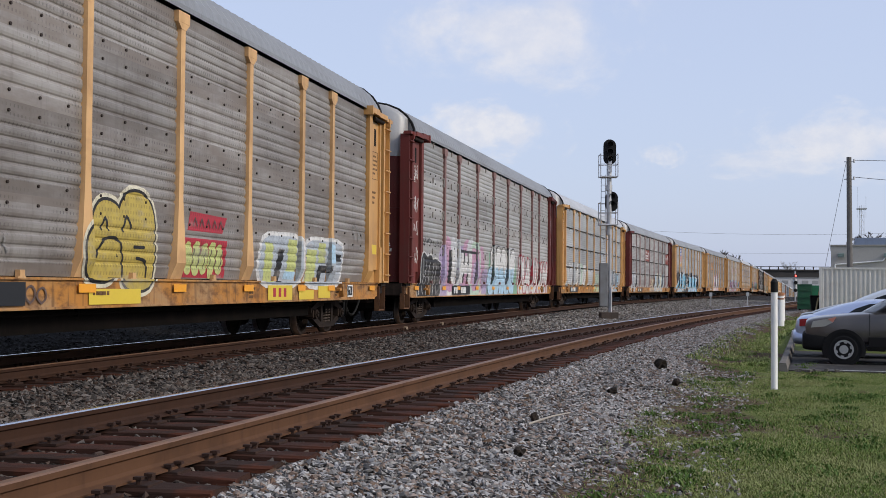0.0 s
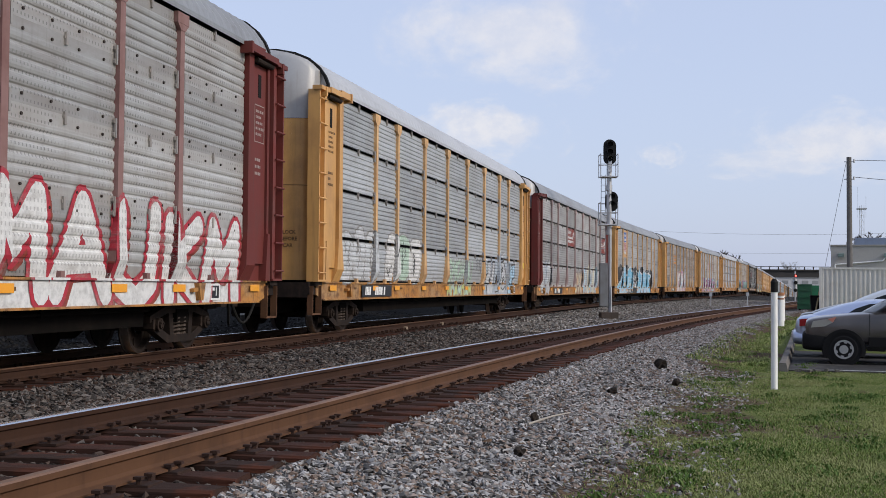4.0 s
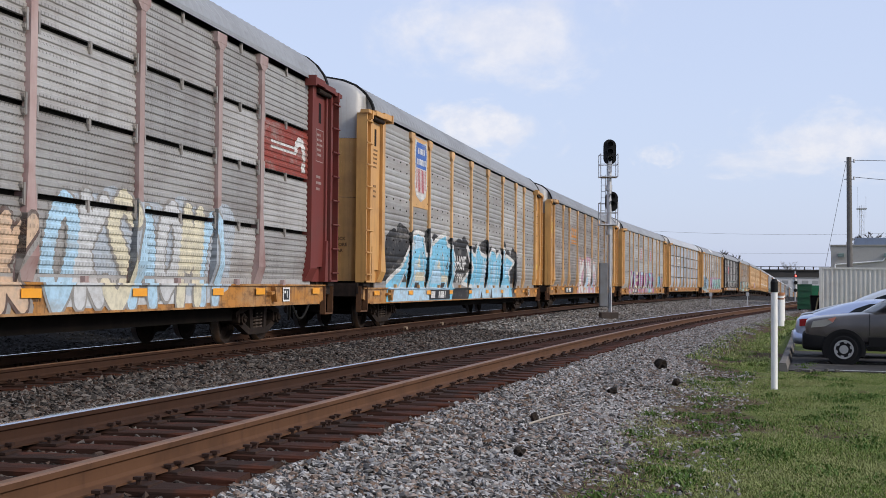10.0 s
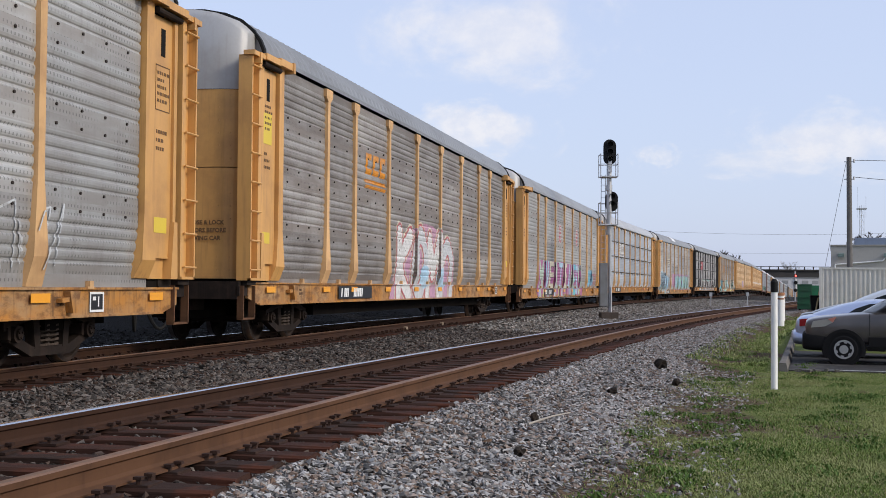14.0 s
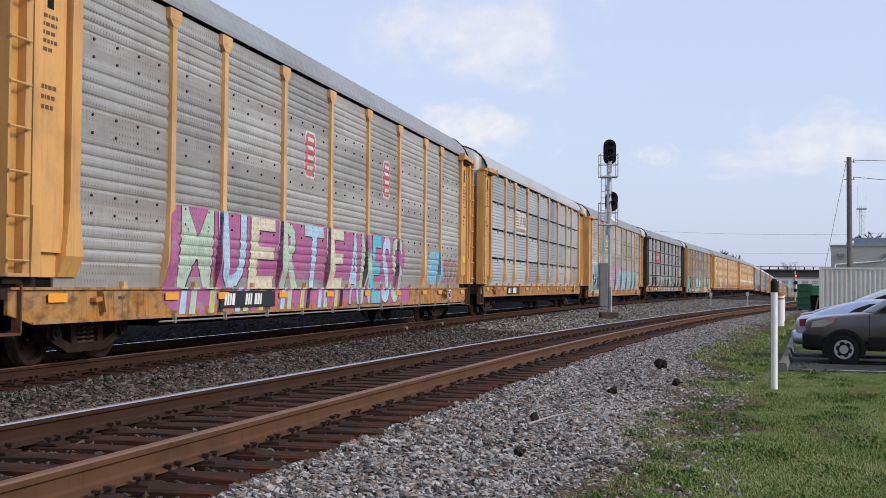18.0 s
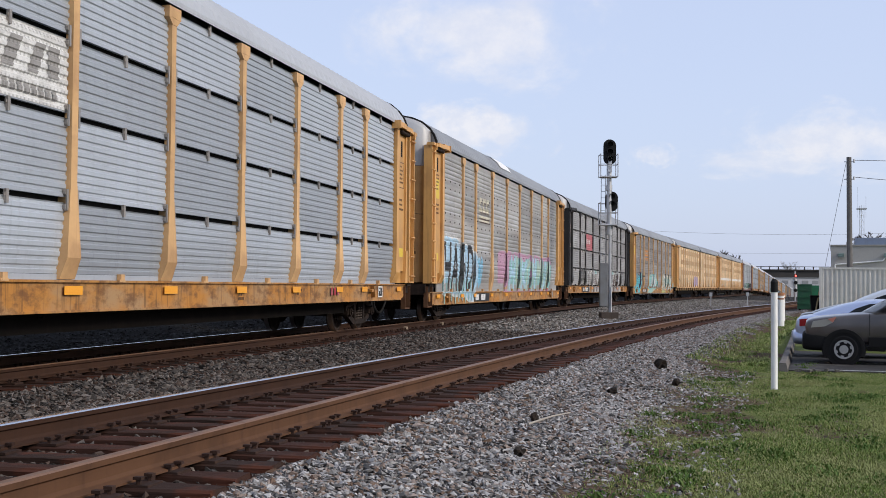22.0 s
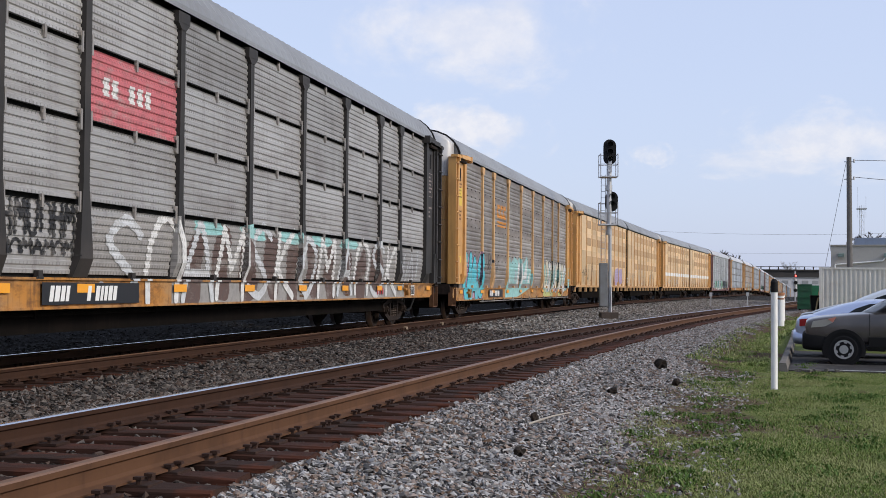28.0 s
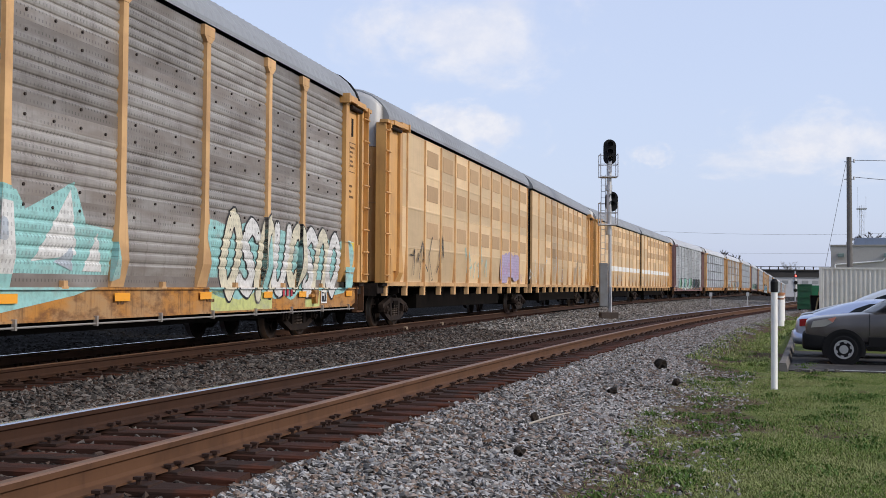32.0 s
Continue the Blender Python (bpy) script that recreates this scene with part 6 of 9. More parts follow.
def graffiti():
    # tan car
    r0 = random.Random(11)
    lobes = [blob(-0.95, 1.45, 0.95, 0.75, r0, wob=0.03, power=2.4), blob(-0.75, 1.80, 0.85, 0.65, r0, wob=0.03, power=2.2), blob(0.05, 1.75, 1.15, 1.10, r0, wob=0.02, power=2.3), blob(0.18, 1.35, 1.0, 0.75, r0, wob=0.02, power=3.5), rect(-1.25, 0.66, 1.13, 1.4)]
    coat(0, [grow(q, 0.10) for q in lobes], "cream", 0.004)
    coat(0, [grow(q, 0.045) for q in lobes], "black", 0.007)
    coat(0, lobes, "yellow", 0.011, "mustard-yellow rounded spray-paint piece")
    coat(0, [q for pts in (((-1.05, 1.35), (-0.85, 1.62), (-0.4, 1.6), (-0.25, 1.15)), ((-0.95, 1.75), (-0.85, 1.9), (-0.75, 1.75)), ((-0.35, 1.75), (-0.25, 1.95), (-0.1, 1.8)), ((0.0, 1.55), (0.3, 1.55)), ((0.1, 1.4), (0.4, 1.35), (0.45, 1.15))) for q in fat(curve(pts), 0.045)], "black", 0.016)
    coat(0, [rect(1.62, 3.32, 1.15, 1.75), [(1.75, 1.86), (1.85, 2.15), (3.3, 2.12), (3.1, 1.86)]], "red", 0.004, "red spray-painted backing")
    coat(0, [blob(1.82 + i * 0.30, 1.44, 0.29, 0.50 + 0.06 * (i % 2), random.Random(12 + i), power=2.6, wob=0.06) for i in range(5)], "lime", 0.009)
    coat(0, [q for i in range(6) for q in fat([(1.98 + i * 0.22, 1.3), (2.02 + i * 0.22, 1.58)], 0.03)] + [q for i in range(5) for q in fat([(1.95 + i * 0.25, 1.94), (2.02 + i * 0.25, 2.06), (2.1 + i * 0.25, 1.94)], 0.025)], "brown", 0.014)
    piece(0, -3.7, -2.2, 0.80, 1.02, (1, 1, 1, 2, 1, 1), 0.03, ("brown",), None, None, None, 0.02, 0.05, 18)
    coat(0, [blob(5.95, 1.50, 2.3, 1.05, random.Random(14), power=5, wob=0.02), blob(8.55, 1.50, 2.7, 1.05, random.Random(15), power=5, wob=0.02)], "white", 0.004)
    coat(0, [blob(5.95, 1.50, 2.1, 0.90, random.Random(14), power=5, wob=0.02), blob(8.55, 1.50, 2.5, 0.90, random.Random(15), power=5, wob=0.02)], "steel", 0.008, "grey-blue spray-painted block shapes")
    coat(0, [rect(5.1, 5.5, 1.1, 1.8), rect(6.3, 6.8, 1.3, 1.9), rect(7.4, 8.0, 1.12, 1.75), rect(8.15, 8.6, 1.5, 1.9)], "lime", 0.012)
    coat(0, [[(5.6, 1.1), (5.8, 1.7), (6.1, 1.7), (5.9, 1.1)], [(8.1, 1.12), (8.2, 1.45), (8.9, 1.45), (8.8, 1.3), (8.4, 1.3), (8.35, 1.12)], rect(9.1, 9.7, 1.55, 1.7)], "black", 0.012)
    coat(0, [[(8.75, 1.5), (8.8, 1.9), (9.3, 1.85), (9.1, 1.5)], [(6.1, 1.15), (6.2, 1.3), (6.8, 1.3), (6.7, 1.15)]], "sky", 0.012)
    scrawl(0, 10.5, 11.4, 2.0, 2.5, 3, "grey", 17, 0.05)
    scrawl(0, -4.3, -2.9, 1.2, 2.0, 4, "grey", 16)
    mark("placard", CARS[0], [(-1.2, 0.25, 0.78, 0.98)], SILL_Y - 0.016, M_LABEL_YELLOW, "yellow notice plate")
    bar_text(CARS[0], -1.1, 0.90, 12, 0.05, SILL_Y - 0.021, M_STENCIL, seed=3)
    mark("placard", CARS[0], [(5.3, 6.6, 0.77, 1.04), (7.0, 7.9, 0.77, 0.95), (8.2, 9.0, 0.79, 1.03)], SILL_Y - 0.016, M_LABEL_YELLOW, "yellow notice plates")
    mark("emblem", CARS[0], [(5.55, 5.68, 0.83, 0.99), (5.84, 5.97, 0.83, 0.99), (6.12, 6.25, 0.83, 0.99)], SILL_Y - 0.021, PT["red"])
    # maroon car
    black_burner()
    scrawl(1, -11.5, -9.2, 2.15, 2.4, 8, "black", 22)
    for i, z in enumerate((1.6, 2.4, 3.0, 3.8)):
        scrawl_end(1, z, i)
    # grey car with yellow posts
    tag(2, "bubble", -11.5, -8.7, 1.10, 2.35, 3, ("pale",), "grey", 31, inner="grey")
    tag(2, "bubble", -7.9, -4.5, 1.12, 2.42, 3, ("white", "mint"), "grey", 32, inner="black")
    piece(2, -1.15, 2.4, 1.16, 1.82, (2, 3, 1, 5, 4, 7), 0.15, ("mint",), "grey", "pale", None, 0.035, 0.05, 33)
    piece(2, -1.2, 2.2, 0.76, 1.06, (3, 0, 6, 3, 0, 6, 3), 0.13, ("lime", "mint"), "grey", None, None, 0.03, 0.1, 34)
    scrawl(2, 2.9, 4.4, 1.4, 2.1, 6, "black", 34, 0.025)
    steel_piece()
    # sooty car with red boards
    piece(3, -1.2, 1.45, 0.80, 1.75, (2, 6, 0, 4), 0.24, ("cream", "peach"), "brown", None, "grey", 0.05, 0.06, 41)
    coat(3, [blob(2.9 + i * 0.85, 1.5 + 0.12 * (i % 2), 1.3, 1.35, random.Random(140 + i), wob=0.08) for i in range(6)], "steel", 0.003)
    coat(3, [rect(1.9, 6.9, 0.76, 1.10)], "pale", 0.004)
    piece(3, 1.75, 7.15, 0.80, 2.15, (1, 4, 2, 6, 1, 3, 0), 0.30, ("sky", "pale", "cream"), "grey", None, None, 0.05, 0.08, 42)
    coat(3, [blob(-10.9, 1.45, 1.5, 1.3, random.Random(6), power=4, wob=0.04), blob(-9.85, 1.45, 1.5, 1.3, random.Random(7), power=4, wob=0.04), rect(-11.4, -9.3, 0.78, 1.1)], "pale", 0.004, "pale spray-painted bubbles with black lines")
    piece(3, -11.5, -9.15, 0.82, 2.06, (1, 2, 1), 0.40, ("pale", "steel"), "black", None, None, 0.035, 0.05, 43)
    # light-blue pieces
    blue_burner()
    scrawl(4, 7.3, 9.6, 1.2, 2.1, 6, "pale", 54, 0.03)
    # pink and white piece
    coat(5, [[(-3.9, 0.72), (-3.3, 1.5), (-2.5, 2.45), (-1.6, 2.55), (-0.4, 2.75), (0.6, 2.72), (1.9, 2.45), (3.3, 1.95), (3.4, 1.2), (2.8, 0.72)]], "pink", 0.003, "pink spray-painted backing")
    piece(5, -3.4, 3.1, 0.74, 2.40, (4, 1, 3, 0), 0.46, ("white", "pale"), "rose", "cream", None, 0.07, 0.06, 61)
    coat(5, [blob(-0.3, 1.3, 0.9, 0.6, random.Random(62)), blob(1.6, 1.25, 0.9, 0.6, random.Random(63))], "sky", 0.017)
    # the lettered piece
    back = [blob(-8.7 + 13.2 * (i + 0.5) / 9, 1.45, 2.2, 1.55, random.Random(70 + i), power=5, wob=0.03) for i in range(9)]
    drape(CARS[6], "spray_paint", back, PT["magenta"], "wide", "cloudy pink spray-painted backing", 0.004)
    word(6, "MUERTE", -8.60, -0.25, 0.98, 2.22, ("mint", "sky", "cream"), "black", 0.012)
    word(6, "AMESS", 0.05, 4.45, 0.64, 2.22, ("sky", "mint", "cyan"), "black", 0.012)
    for j, c in enumerate(("sky", "mint", "magenta", "lime", "black", "rose")):
        coat(6, [[(x, 0.60), (x + 0.22, 0.60), (x + 0.30, 1.0), (x + 0.10, 1.0)] for x in [-8.5 + (i * 6 + j) * 0.36 for i in range(4)]], c, 0.006, "drips of coloured spray paint over the sill")
    coat(6, [blob(8.25, 1.55, 1.4, 0.9, random.Random(71), power=5, wob=0.04)], "sky", 0.005)
    piece(6, 7.6, 9.0, 1.15, 1.95, (1, 5, 6), 0.16, ("blue",), "steel", None, None, 0.03, 0, 72)
    piece(6, 9.4, 11.2, 1.12, 1.85, (2, 1, 1), 0.07, ("rose",), None, None, None, 0.02, 0.1, 73)
    coat(6, [blob(5.1, 0.80, 0.8, 0.42, random.Random(74))], "magenta", 0.005)
    # arched black piece
    halo = [blob(-11.35 + 4.3 * (i + 0.5) / 4, 1.66 - 0.03 * i * i, 1.55, 1.75 - 0.06 * i, random.Random(80 + i), power=3.5, wob=0.04) for i in range(4)]
    drape(CARS[8], "spray_paint", [grow(p, 0.09) for p in halo], PT["white"], "wide", "pale spray-painted halo", 0.004)
    drape(CARS[8], "spray_paint", halo, PT["sky"], "wide", "", 0.009)
    word(8, "HARD", -11.40, -7.10, 0.90, 2.38, ("black",), "white", 0.014)
    coat(8, [q for i in range(9) for q in fat([(-11.2 + i * 0.48, 0.55 + 0.04 * (i % 3)), (-11.25 + i * 0.48, 1.25)], 0.09)], "teal", 0.022)
    piece(8, -6.75, -5.75, 1.0, 2.0, (2, 6, 1), 0.10, ("blue",), None, "sky", None, 0.04, 0.05, 82)
    coat(8, [blob(-2.1 + i * 1.25, 1.72, 1.7, 1.30, random.Random(83 + i), power=4, wob=0.06) for i in range(10)], "pink", 0.003, "cloudy pink spray-painted edge")
    coat(8, [rect(-0.7 + i * 1.2, 0.42 + i * 1.2, 1.0, 2.05 + 0.12 * (i % 2)) for i in range(9)] + [rect(-1.0, 9.6, 1.0, 1.45)], "teal", 0.007, "turquoise spray-painted blocks")
    piece(8, -0.6, 9.6, 1.05, 2.10, (5, 7, 4, 0, 5, 3, 7, 6), 0.26, ("sky", "mint"), "teal", None, None, 0.05, 0.0, 84, 0.013, False)
    coat(8, [rect(-2.0, 9.0, 0.86, 0.95)], "pink", 0.004)
    # dark car
    coat(9, [rect(-4.3, 9.6, 0.76, 1.08), [(-6.8, 1.15), (-4.2, 1.15), (-4.2, 2.05), (-6.6, 1.9)], rect(-4.1, 8.6, 1.15, 2.0)], "grey", 0.002)
    coat(9, [blob(-3.6 + i * 1.15, 1.25 + 0.15 * (i % 2), 0.75, 1.1, random.Random(190 + i), wob=0.12) for i in range(10)], "brown", 0.005, "brown and pale spray-painted bands")
    coat(9, [blob(-3.0 + i * 1.9, 1.95, 1.2, 0.25, random.Random(290 + i), wob=0.1) for i in range(5)], "teal", 0.006)
    piece(9, -6.6, 8.8, 0.80, 2.05, (2, 0, 6, 3, 2, 4, 1, 3, 6, 0, 2, 4), 0.15, ("pale", "white"), None, None, None, 0.03, 0.10, 91)
    scrawl(9, 8.9, 11.0, 1.0, 2.0, 6, "pale", 92, 0.05)
    piece(9, -8.8, -7.15, 1.62, 2.05, (5, 3, 7, 0, 5, 3), 0.055, ("black",), None, None, None, 0.03, 0.0, 93)
    piece(9, -8.8, -7.15, 1.40, 1.56, (3, 0, 3, 6, 3, 0, 3), 0.04, ("black",), None, None, None, 0.03, 0.0, 95)
    scrawl(9, -11.5, -9.3, 1.2, 2.0, 6, "pale", 94)
    # turquoise pieces
    coat(10, [blob(-10.9 + i * 0.9, 1.35, 1.2, 1.15, random.Random(300 + i), power=4) for i in range(3)] + [rect(-11.5, -8.6, 0.66, 1.0)], "pink", 0.003)
    piece(10, -11.55, -8.5, 0.70, 1.98, (7, 6, 2), 0.42, ("cyan",), "black", "pink", None, 0.05, 0.05, 101)
    scrawl(10, -8.3, -5.9, 1.4, 2.3, 7, "black", 102)
    coat(10, [[(-4.5, 0.64), (-4.1, 2.15), (-3.6, 2.15), (-3.5, 1.9), (-2.7, 2.2), (-1.9, 2.05), (-1.8, 2.2), (-1.1, 2.1), (-0.9, 1.9), (0.2, 2.3), (0.5, 1.8), (1.2, 1.75), (1.4, 1.12), (0.3, 0.9), (-2.0, 0.64)]], "teal", 0.004, "turquoise and white spray-painted blocks")
    coat(10, [[(-4.2, 1.2), (-3.9, 2.0), (-3.6, 1.5), (-3.3, 1.2)], [(-2.0, 1.15), (-1.9, 2.0), (-1.2, 1.95), (-1.1, 1.15)], [(-0.7, 1.3), (0.1, 2.2), (0.3, 1.4)], [(0.5, 1.2), (0.8, 1.7), (1.0, 1.2)]], "white", 0.008)
    coat(10, [blob(-2.35, 1.45, 0.28, 0.5, random.Random(4)), blob(-1.5, 1.65, 0.25, 0.25, random.Random(5)), [(-0.2, 1.3), (0.2, 1.5), (0.25, 1.2)]], "steel", 0.012)
    coat(10, [blob(5.0 + i * 1.1, 1.45, 1.5, 1.15, random.Random(310 + i), wob=0.1) for i in range(7)], "teal", 0.003)
    coat(10, [rect(4.6, 7.4, 0.62, 0.95), rect(9.3, 10.2, 0.62, 0.95)], "lime", 0.003, "lime paint over the sill")
    piece(10, 4.9, 11.4, 0.90, 2.15, (1, 2, 0, 7, 1, 2, 0, 1), 0.27, ("cream", "white"), "black", None, None, 0.04, 0.12, 104)
    # first pair
    for car, sd in ((CARS[11], 0), (CARS[12], 9)):
        for i in range(6):
            r = random.Random(110 + i + sd)
            x0 = -19.5 + i * 6.5 + r.uniform(0, 1)
            bm = bmesh.new()
            for p in scribble(r, x0, x0 + r.uniform(3, 5), 1.2, 2.5 if sd == 0 else 2.0, 6, 0.045):
                bm.faces.new([bm.verts.new((x, PY - 0.012, z)) for x, z in p])
            if sd == 0 and i == 2:
                cloud_bm = bmesh.new()
                for j in range(3):
                    pts = blob(x0 + 0.6 + j * 1.2, 1.75 + r.uniform(-0.1, 0.15), 1.5, r.uniform(0.9, 1.3), r)
                    cloud_bm.faces.new([cloud_bm.verts.new((x, PY - 0.007 - 0.001 * j, max(z, 1.18))) for x, z in pts])
                part("spray_paint", cloud_bm, PT[("pale", "steel", "violet", "peach", "pale", "mint")[i]], car, "faded rounded spray-paint piece")["kind"] = "stuff"
            bm2 = bm
            for j, v in enumerate(bm2.verts):
                v.co.y -= 0.0002 * (j // 4)
            part("spray_paint", bm2, PT[("black", "teal", "pink", "white", "pale", "grey")[i if sd == 0 else 4]], car)["kind"] = "stuff"


def scrawl_end(k, z, i):
    r = random.Random(200 + i)
    bm = bmesh.new()
    for p in scribble(r, -12.55, -12.0, z, z + 0.5, 3, 0.05):
        bm.faces.new([bm.verts.new((x, -1.530, zz)) for x, zz in p])
    for j, v in enumerate(bm.verts):
        v.co.y -= 0.0003 * (j // 4)
    part("spray_paint", bm, PT["white"], CARS[k])["kind"] = "stuff"


def ring_arc(cx, cz, r0, r1, a0, a1, n=10):
    pts = [(cx + r1 * math.cos(a0 + (a1 - a0) * i / n), cz + r1 * math.sin(a0 + (a1 - a0) * i / n)) for i in range(n + 1)]
    return pts + [(cx + r0 * math.cos(a1 - (a1 - a0) * i / n), cz + r0 * math.sin(a1 - (a1 - a0) * i / n)) for i in range(n + 1)]


def emblem(k, polys, color, lift=0.006, label=""):
    drape(CARS[k], "emblem", polys, PT[color], SPECS[k]["style"], label, lift)


def flat_emblem(k, polys, color, y, label=""):
    """Thin painted shapes on a flat board."""
    bm = bmesh.new()
    for q in polys:
        prism(bm, q, y - 0.002, y)
    part("emblem", fix(bm), PT[color], CARS[k], label)["kind"] = "stuff"


M_AMBER_BOARD = worn("emblem_board_orange", (0.64, 0.36, 0.12), (0.40, 0.22, 0.09), 0.5, scale=1.5, amount=0.4)


def emblems():
    # red boards with white stripes and a curl
    emblem(3, [rect(-4.10, -1.48, 3.12, 4.03)], "brick", label="dark red emblem board")
    emblem(3, [rect(-4.0 + i * 0.19, -3.87 + i * 0.19, 3.74, 3.90) for i in range(7)], "white", 0.011)
    emblem(3, [rect(-4.1, -2.05, 3.50, 3.60), rect(-4.1, -2.2, 3.30, 3.42), ring_arc(-1.95, 3.62, 0.12, 0.25, -0.2, math.pi), rect(-2.05, -1.92, 3.26, 3.45)], "white", 0.012)
    emblem(3, [rect(9.00, 11.60, 3.12, 4.03)], "brick", label="dark red emblem board")
    emblem(3, [rect(9.5, 10.9, 3.62, 3.67), rect(9.5, 10.9, 3.52, 3.57), ring_arc(11.1, 3.55, 0.16, 0.34, -0.4, math.pi), rect(11.2, 11.42, 3.22, 3.40)], "white", 0.012)
    # orange board with a striped shield
    board = part("emblem_board", bevelled(boxes((-8.83, -7.07, PY - 0.020, PY + 0.01, 3.14, 5.0)), 0.004, 1), M_AMBER_BOARD, CARS[4], "flat orange emblem board")
    for bx in (-8.75, -7.15):
        part("bolt", (lambda b: ([rod(b, (bx, PY - 0.03, z), (bx, PY - 0.018, z), 0.02, 6) for z in (3.3, 3.8, 4.3, 4.8)], b)[1])(bmesh.new()), M_BOLT, board)
    cx = -7.92
    sh = [(cx - 0.55, 4.92), (cx - 0.2, 4.85), (cx + 0.2, 4.85), (cx + 0.55, 4.92), (cx + 0.62, 4.6), (cx + 0.55, 4.15), (cx + 0.60, 3.80), (cx + 0.45, 3.52), (cx, 3.38), (cx - 0.45, 3.52), (cx - 0.60, 3.80), (cx - 0.55, 4.15), (cx - 0.62, 4.6)]
    sh = [(cx + (x - cx) * 1.06, 4.92 + (z - 4.92) * 1.02) for x, z in sh]
    flat_emblem(4, [[(cx + (x - cx) * 1.07, 4.15 + (z - 4.15) * 1.06) for x, z in sh]], "pale", PY - 0.022)
    flat_emblem(4, [sh], "white", PY - 0.026)
    flat_emblem(4, [[(cx - 0.52, 4.88), (cx + 0.52, 4.88), (cx + 0.58, 4.6), (cx + 0.53, 4.20), (cx - 0.53, 4.20), (cx - 0.58, 4.6)]], "navy", PY - 0.030, "blue field with white bars")
    flat_emblem(4, [rect(cx - 0.36 + i * 0.15, cx - 0.26 + i * 0.15, 4.58, 4.74) for i in range(5)] + [rect(cx - 0.45 + i * 0.135, cx - 0.36 + i * 0.135, 4.29, 4.45) for i in range(7)], "white", PY - 0.034)
    flat_emblem(4, [rect(cx - 0.50 + i * 0.15, cx - 0.425 + i * 0.15, 3.52 + (0.12 if i in (0, 6) else 0.03), 4.17) for i in range(7)], "red", PY - 0.030)
    # letter-like blocks over a double bar
    for k, c, x0, x1, z0 in ((5, "orange", -6.15, -4.42, 3.28), (8, "cream", -6.35, -4.65, 3.22), (10, "orange", -6.25, -4.55, 3.20)):
        w = (x1 - x0) / 3
        ps = []
        for i in range(3):
            a = x0 + i * w
            ps += [rect(a + 0.06, a + 0.22, z0 + 0.32, z0 + 0.80), rect(a + 0.22, a + w - 0.06, z0 + 0.66, z0 + 0.80), rect(a + 0.22, a + w - 0.06, z0 + 0.32, z0 + 0.45)]
        ps += [rect(x0, x1, z0 + 0.12, z0 + 0.20), rect(x0, x1, z0, z0 + 0.07)]
        if c == "cream":
            emblem(k, [[(x + 0.05, z - 0.04) for x, z in q] for q in ps], "brown", 0.004)
            emblem(k, ps[-2:], "amber", 0.013)
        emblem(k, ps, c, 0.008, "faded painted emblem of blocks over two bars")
    # red eight-sided signs
    for x in (-2.65, 3.05):
        o = [(-0.24, -0.46), (0.24, -0.46), (0.34, -0.34), (0.34, 0.34), (0.24, 0.46), (-0.24, 0.46), (-0.34, 0.34), (-0.34, -0.34)]
        emblem(6, [[(x + a, 3.6 + b) for a, b in o]], "white", 0.008)
        emblem(6, [[(x + a * 0.86, 3.6 + b * 0.9) for a, b in o]], "rose", 0.012, "red emblem with white bars")
        emblem(6, [rect(x - 0.18, x + 0.18, 3.6 + d, 3.68 + d) for d in (-0.3, -0.1, 0.1, 0.26)], "white", 0.016)
    # white board with grey stripes
    emblem(7, [rect(-6.90, -4.28, 3.14, 4.02)], "white", 0.006, "white emblem board with grey shapes")
    emblem(7, [rect(-6.8 + 0.05 * i, -6.0, 3.85 - i * 0.11, 3.91 - i * 0.11) for i in range(5)] + [[(-5.75, 3.48), (-5.5, 3.48), (-5.3, 3.85), (-5.55, 3.85)], [(-5.2, 3.48), (-4.98, 3.48), (-4.8, 3.85), (-5.02, 3.85)], rect(-4.75, -4.5, 3.48, 3.85)], "grey", 0.010)
    emblem(7, [rect(-6.9 + i * 0.15, -6.8 + i * 0.15, 3.22, 3.34) for i in range(16) if i != 7], "grey", 0.010)
    emblem(1, [rect(-4.15, -3.0, 3.85 - i * 0.10, 3.89 - i * 0.10) for i in range(4)] + [rect(-2.95, -2.78, 3.50, 3.88), rect(-2.66, -2.49, 3.50, 3.88)], "grey", 0.008)
    emblem(1, [rect(-3.1 + i * 0.14, -3.0 + i * 0.14, 3.3 - 0.2 * (i // 7), 3.4 - 0.2 * (i // 7)) for i in range(7)], "grey", 0.008)
    # red board with pale lettering bars
    emblem(9, [rect(-6.90, -4.28, 3.12, 4.03)], "rose", 0.006, "faded red emblem board")
    emblem(9, [rect(-6.5 + i * 0.24, -6.34 + i * 0.24, 3.48, 3.72) for i in range(6) if i != 2], "white", 0.010)
    # small red marks on the sills
    for k, x in ((7, 6.5), (8, 8.4), (9, 6.9), (10, 7.9)):
        mark("emblem", CARS[k], [(x, x + 0.10, 0.84, 1.0), (x + 0.22, x + 0.32, 0.84, 1.0), (x + 0.44, x + 0.54, 0.84, 1.0)], SILL_Y - 0.03, PT["red"])
    # pale patch on one roof
    bm = bmesh.new()
    for a, b in (((1.51, 5.375), (1.37, 5.57)), ((1.37, 5.57), (1.15, 5.75)), ((1.15, 5.75), (0.86, 5.87))):
        bm.faces.new([bm.verts.new(c) for c in ((-2.6, -a[0], a[1]), (-0.5, -a[0], a[1]), (-0.5, -b[0], b[1]), (-2.6, -b[0], b[1]))])
    part("roof_patch", bm, M_WHITE, CARS[8], "bright unpainted replacement roof sheet")
    for k in (0, 2, 4, 5, 6, 7, 8, 10):
        mark("placard", CARS[k], [(12.06, 12.48, 1.78, 2.0)], -1.527, M_LABEL_YELLOW, "small yellow notice")
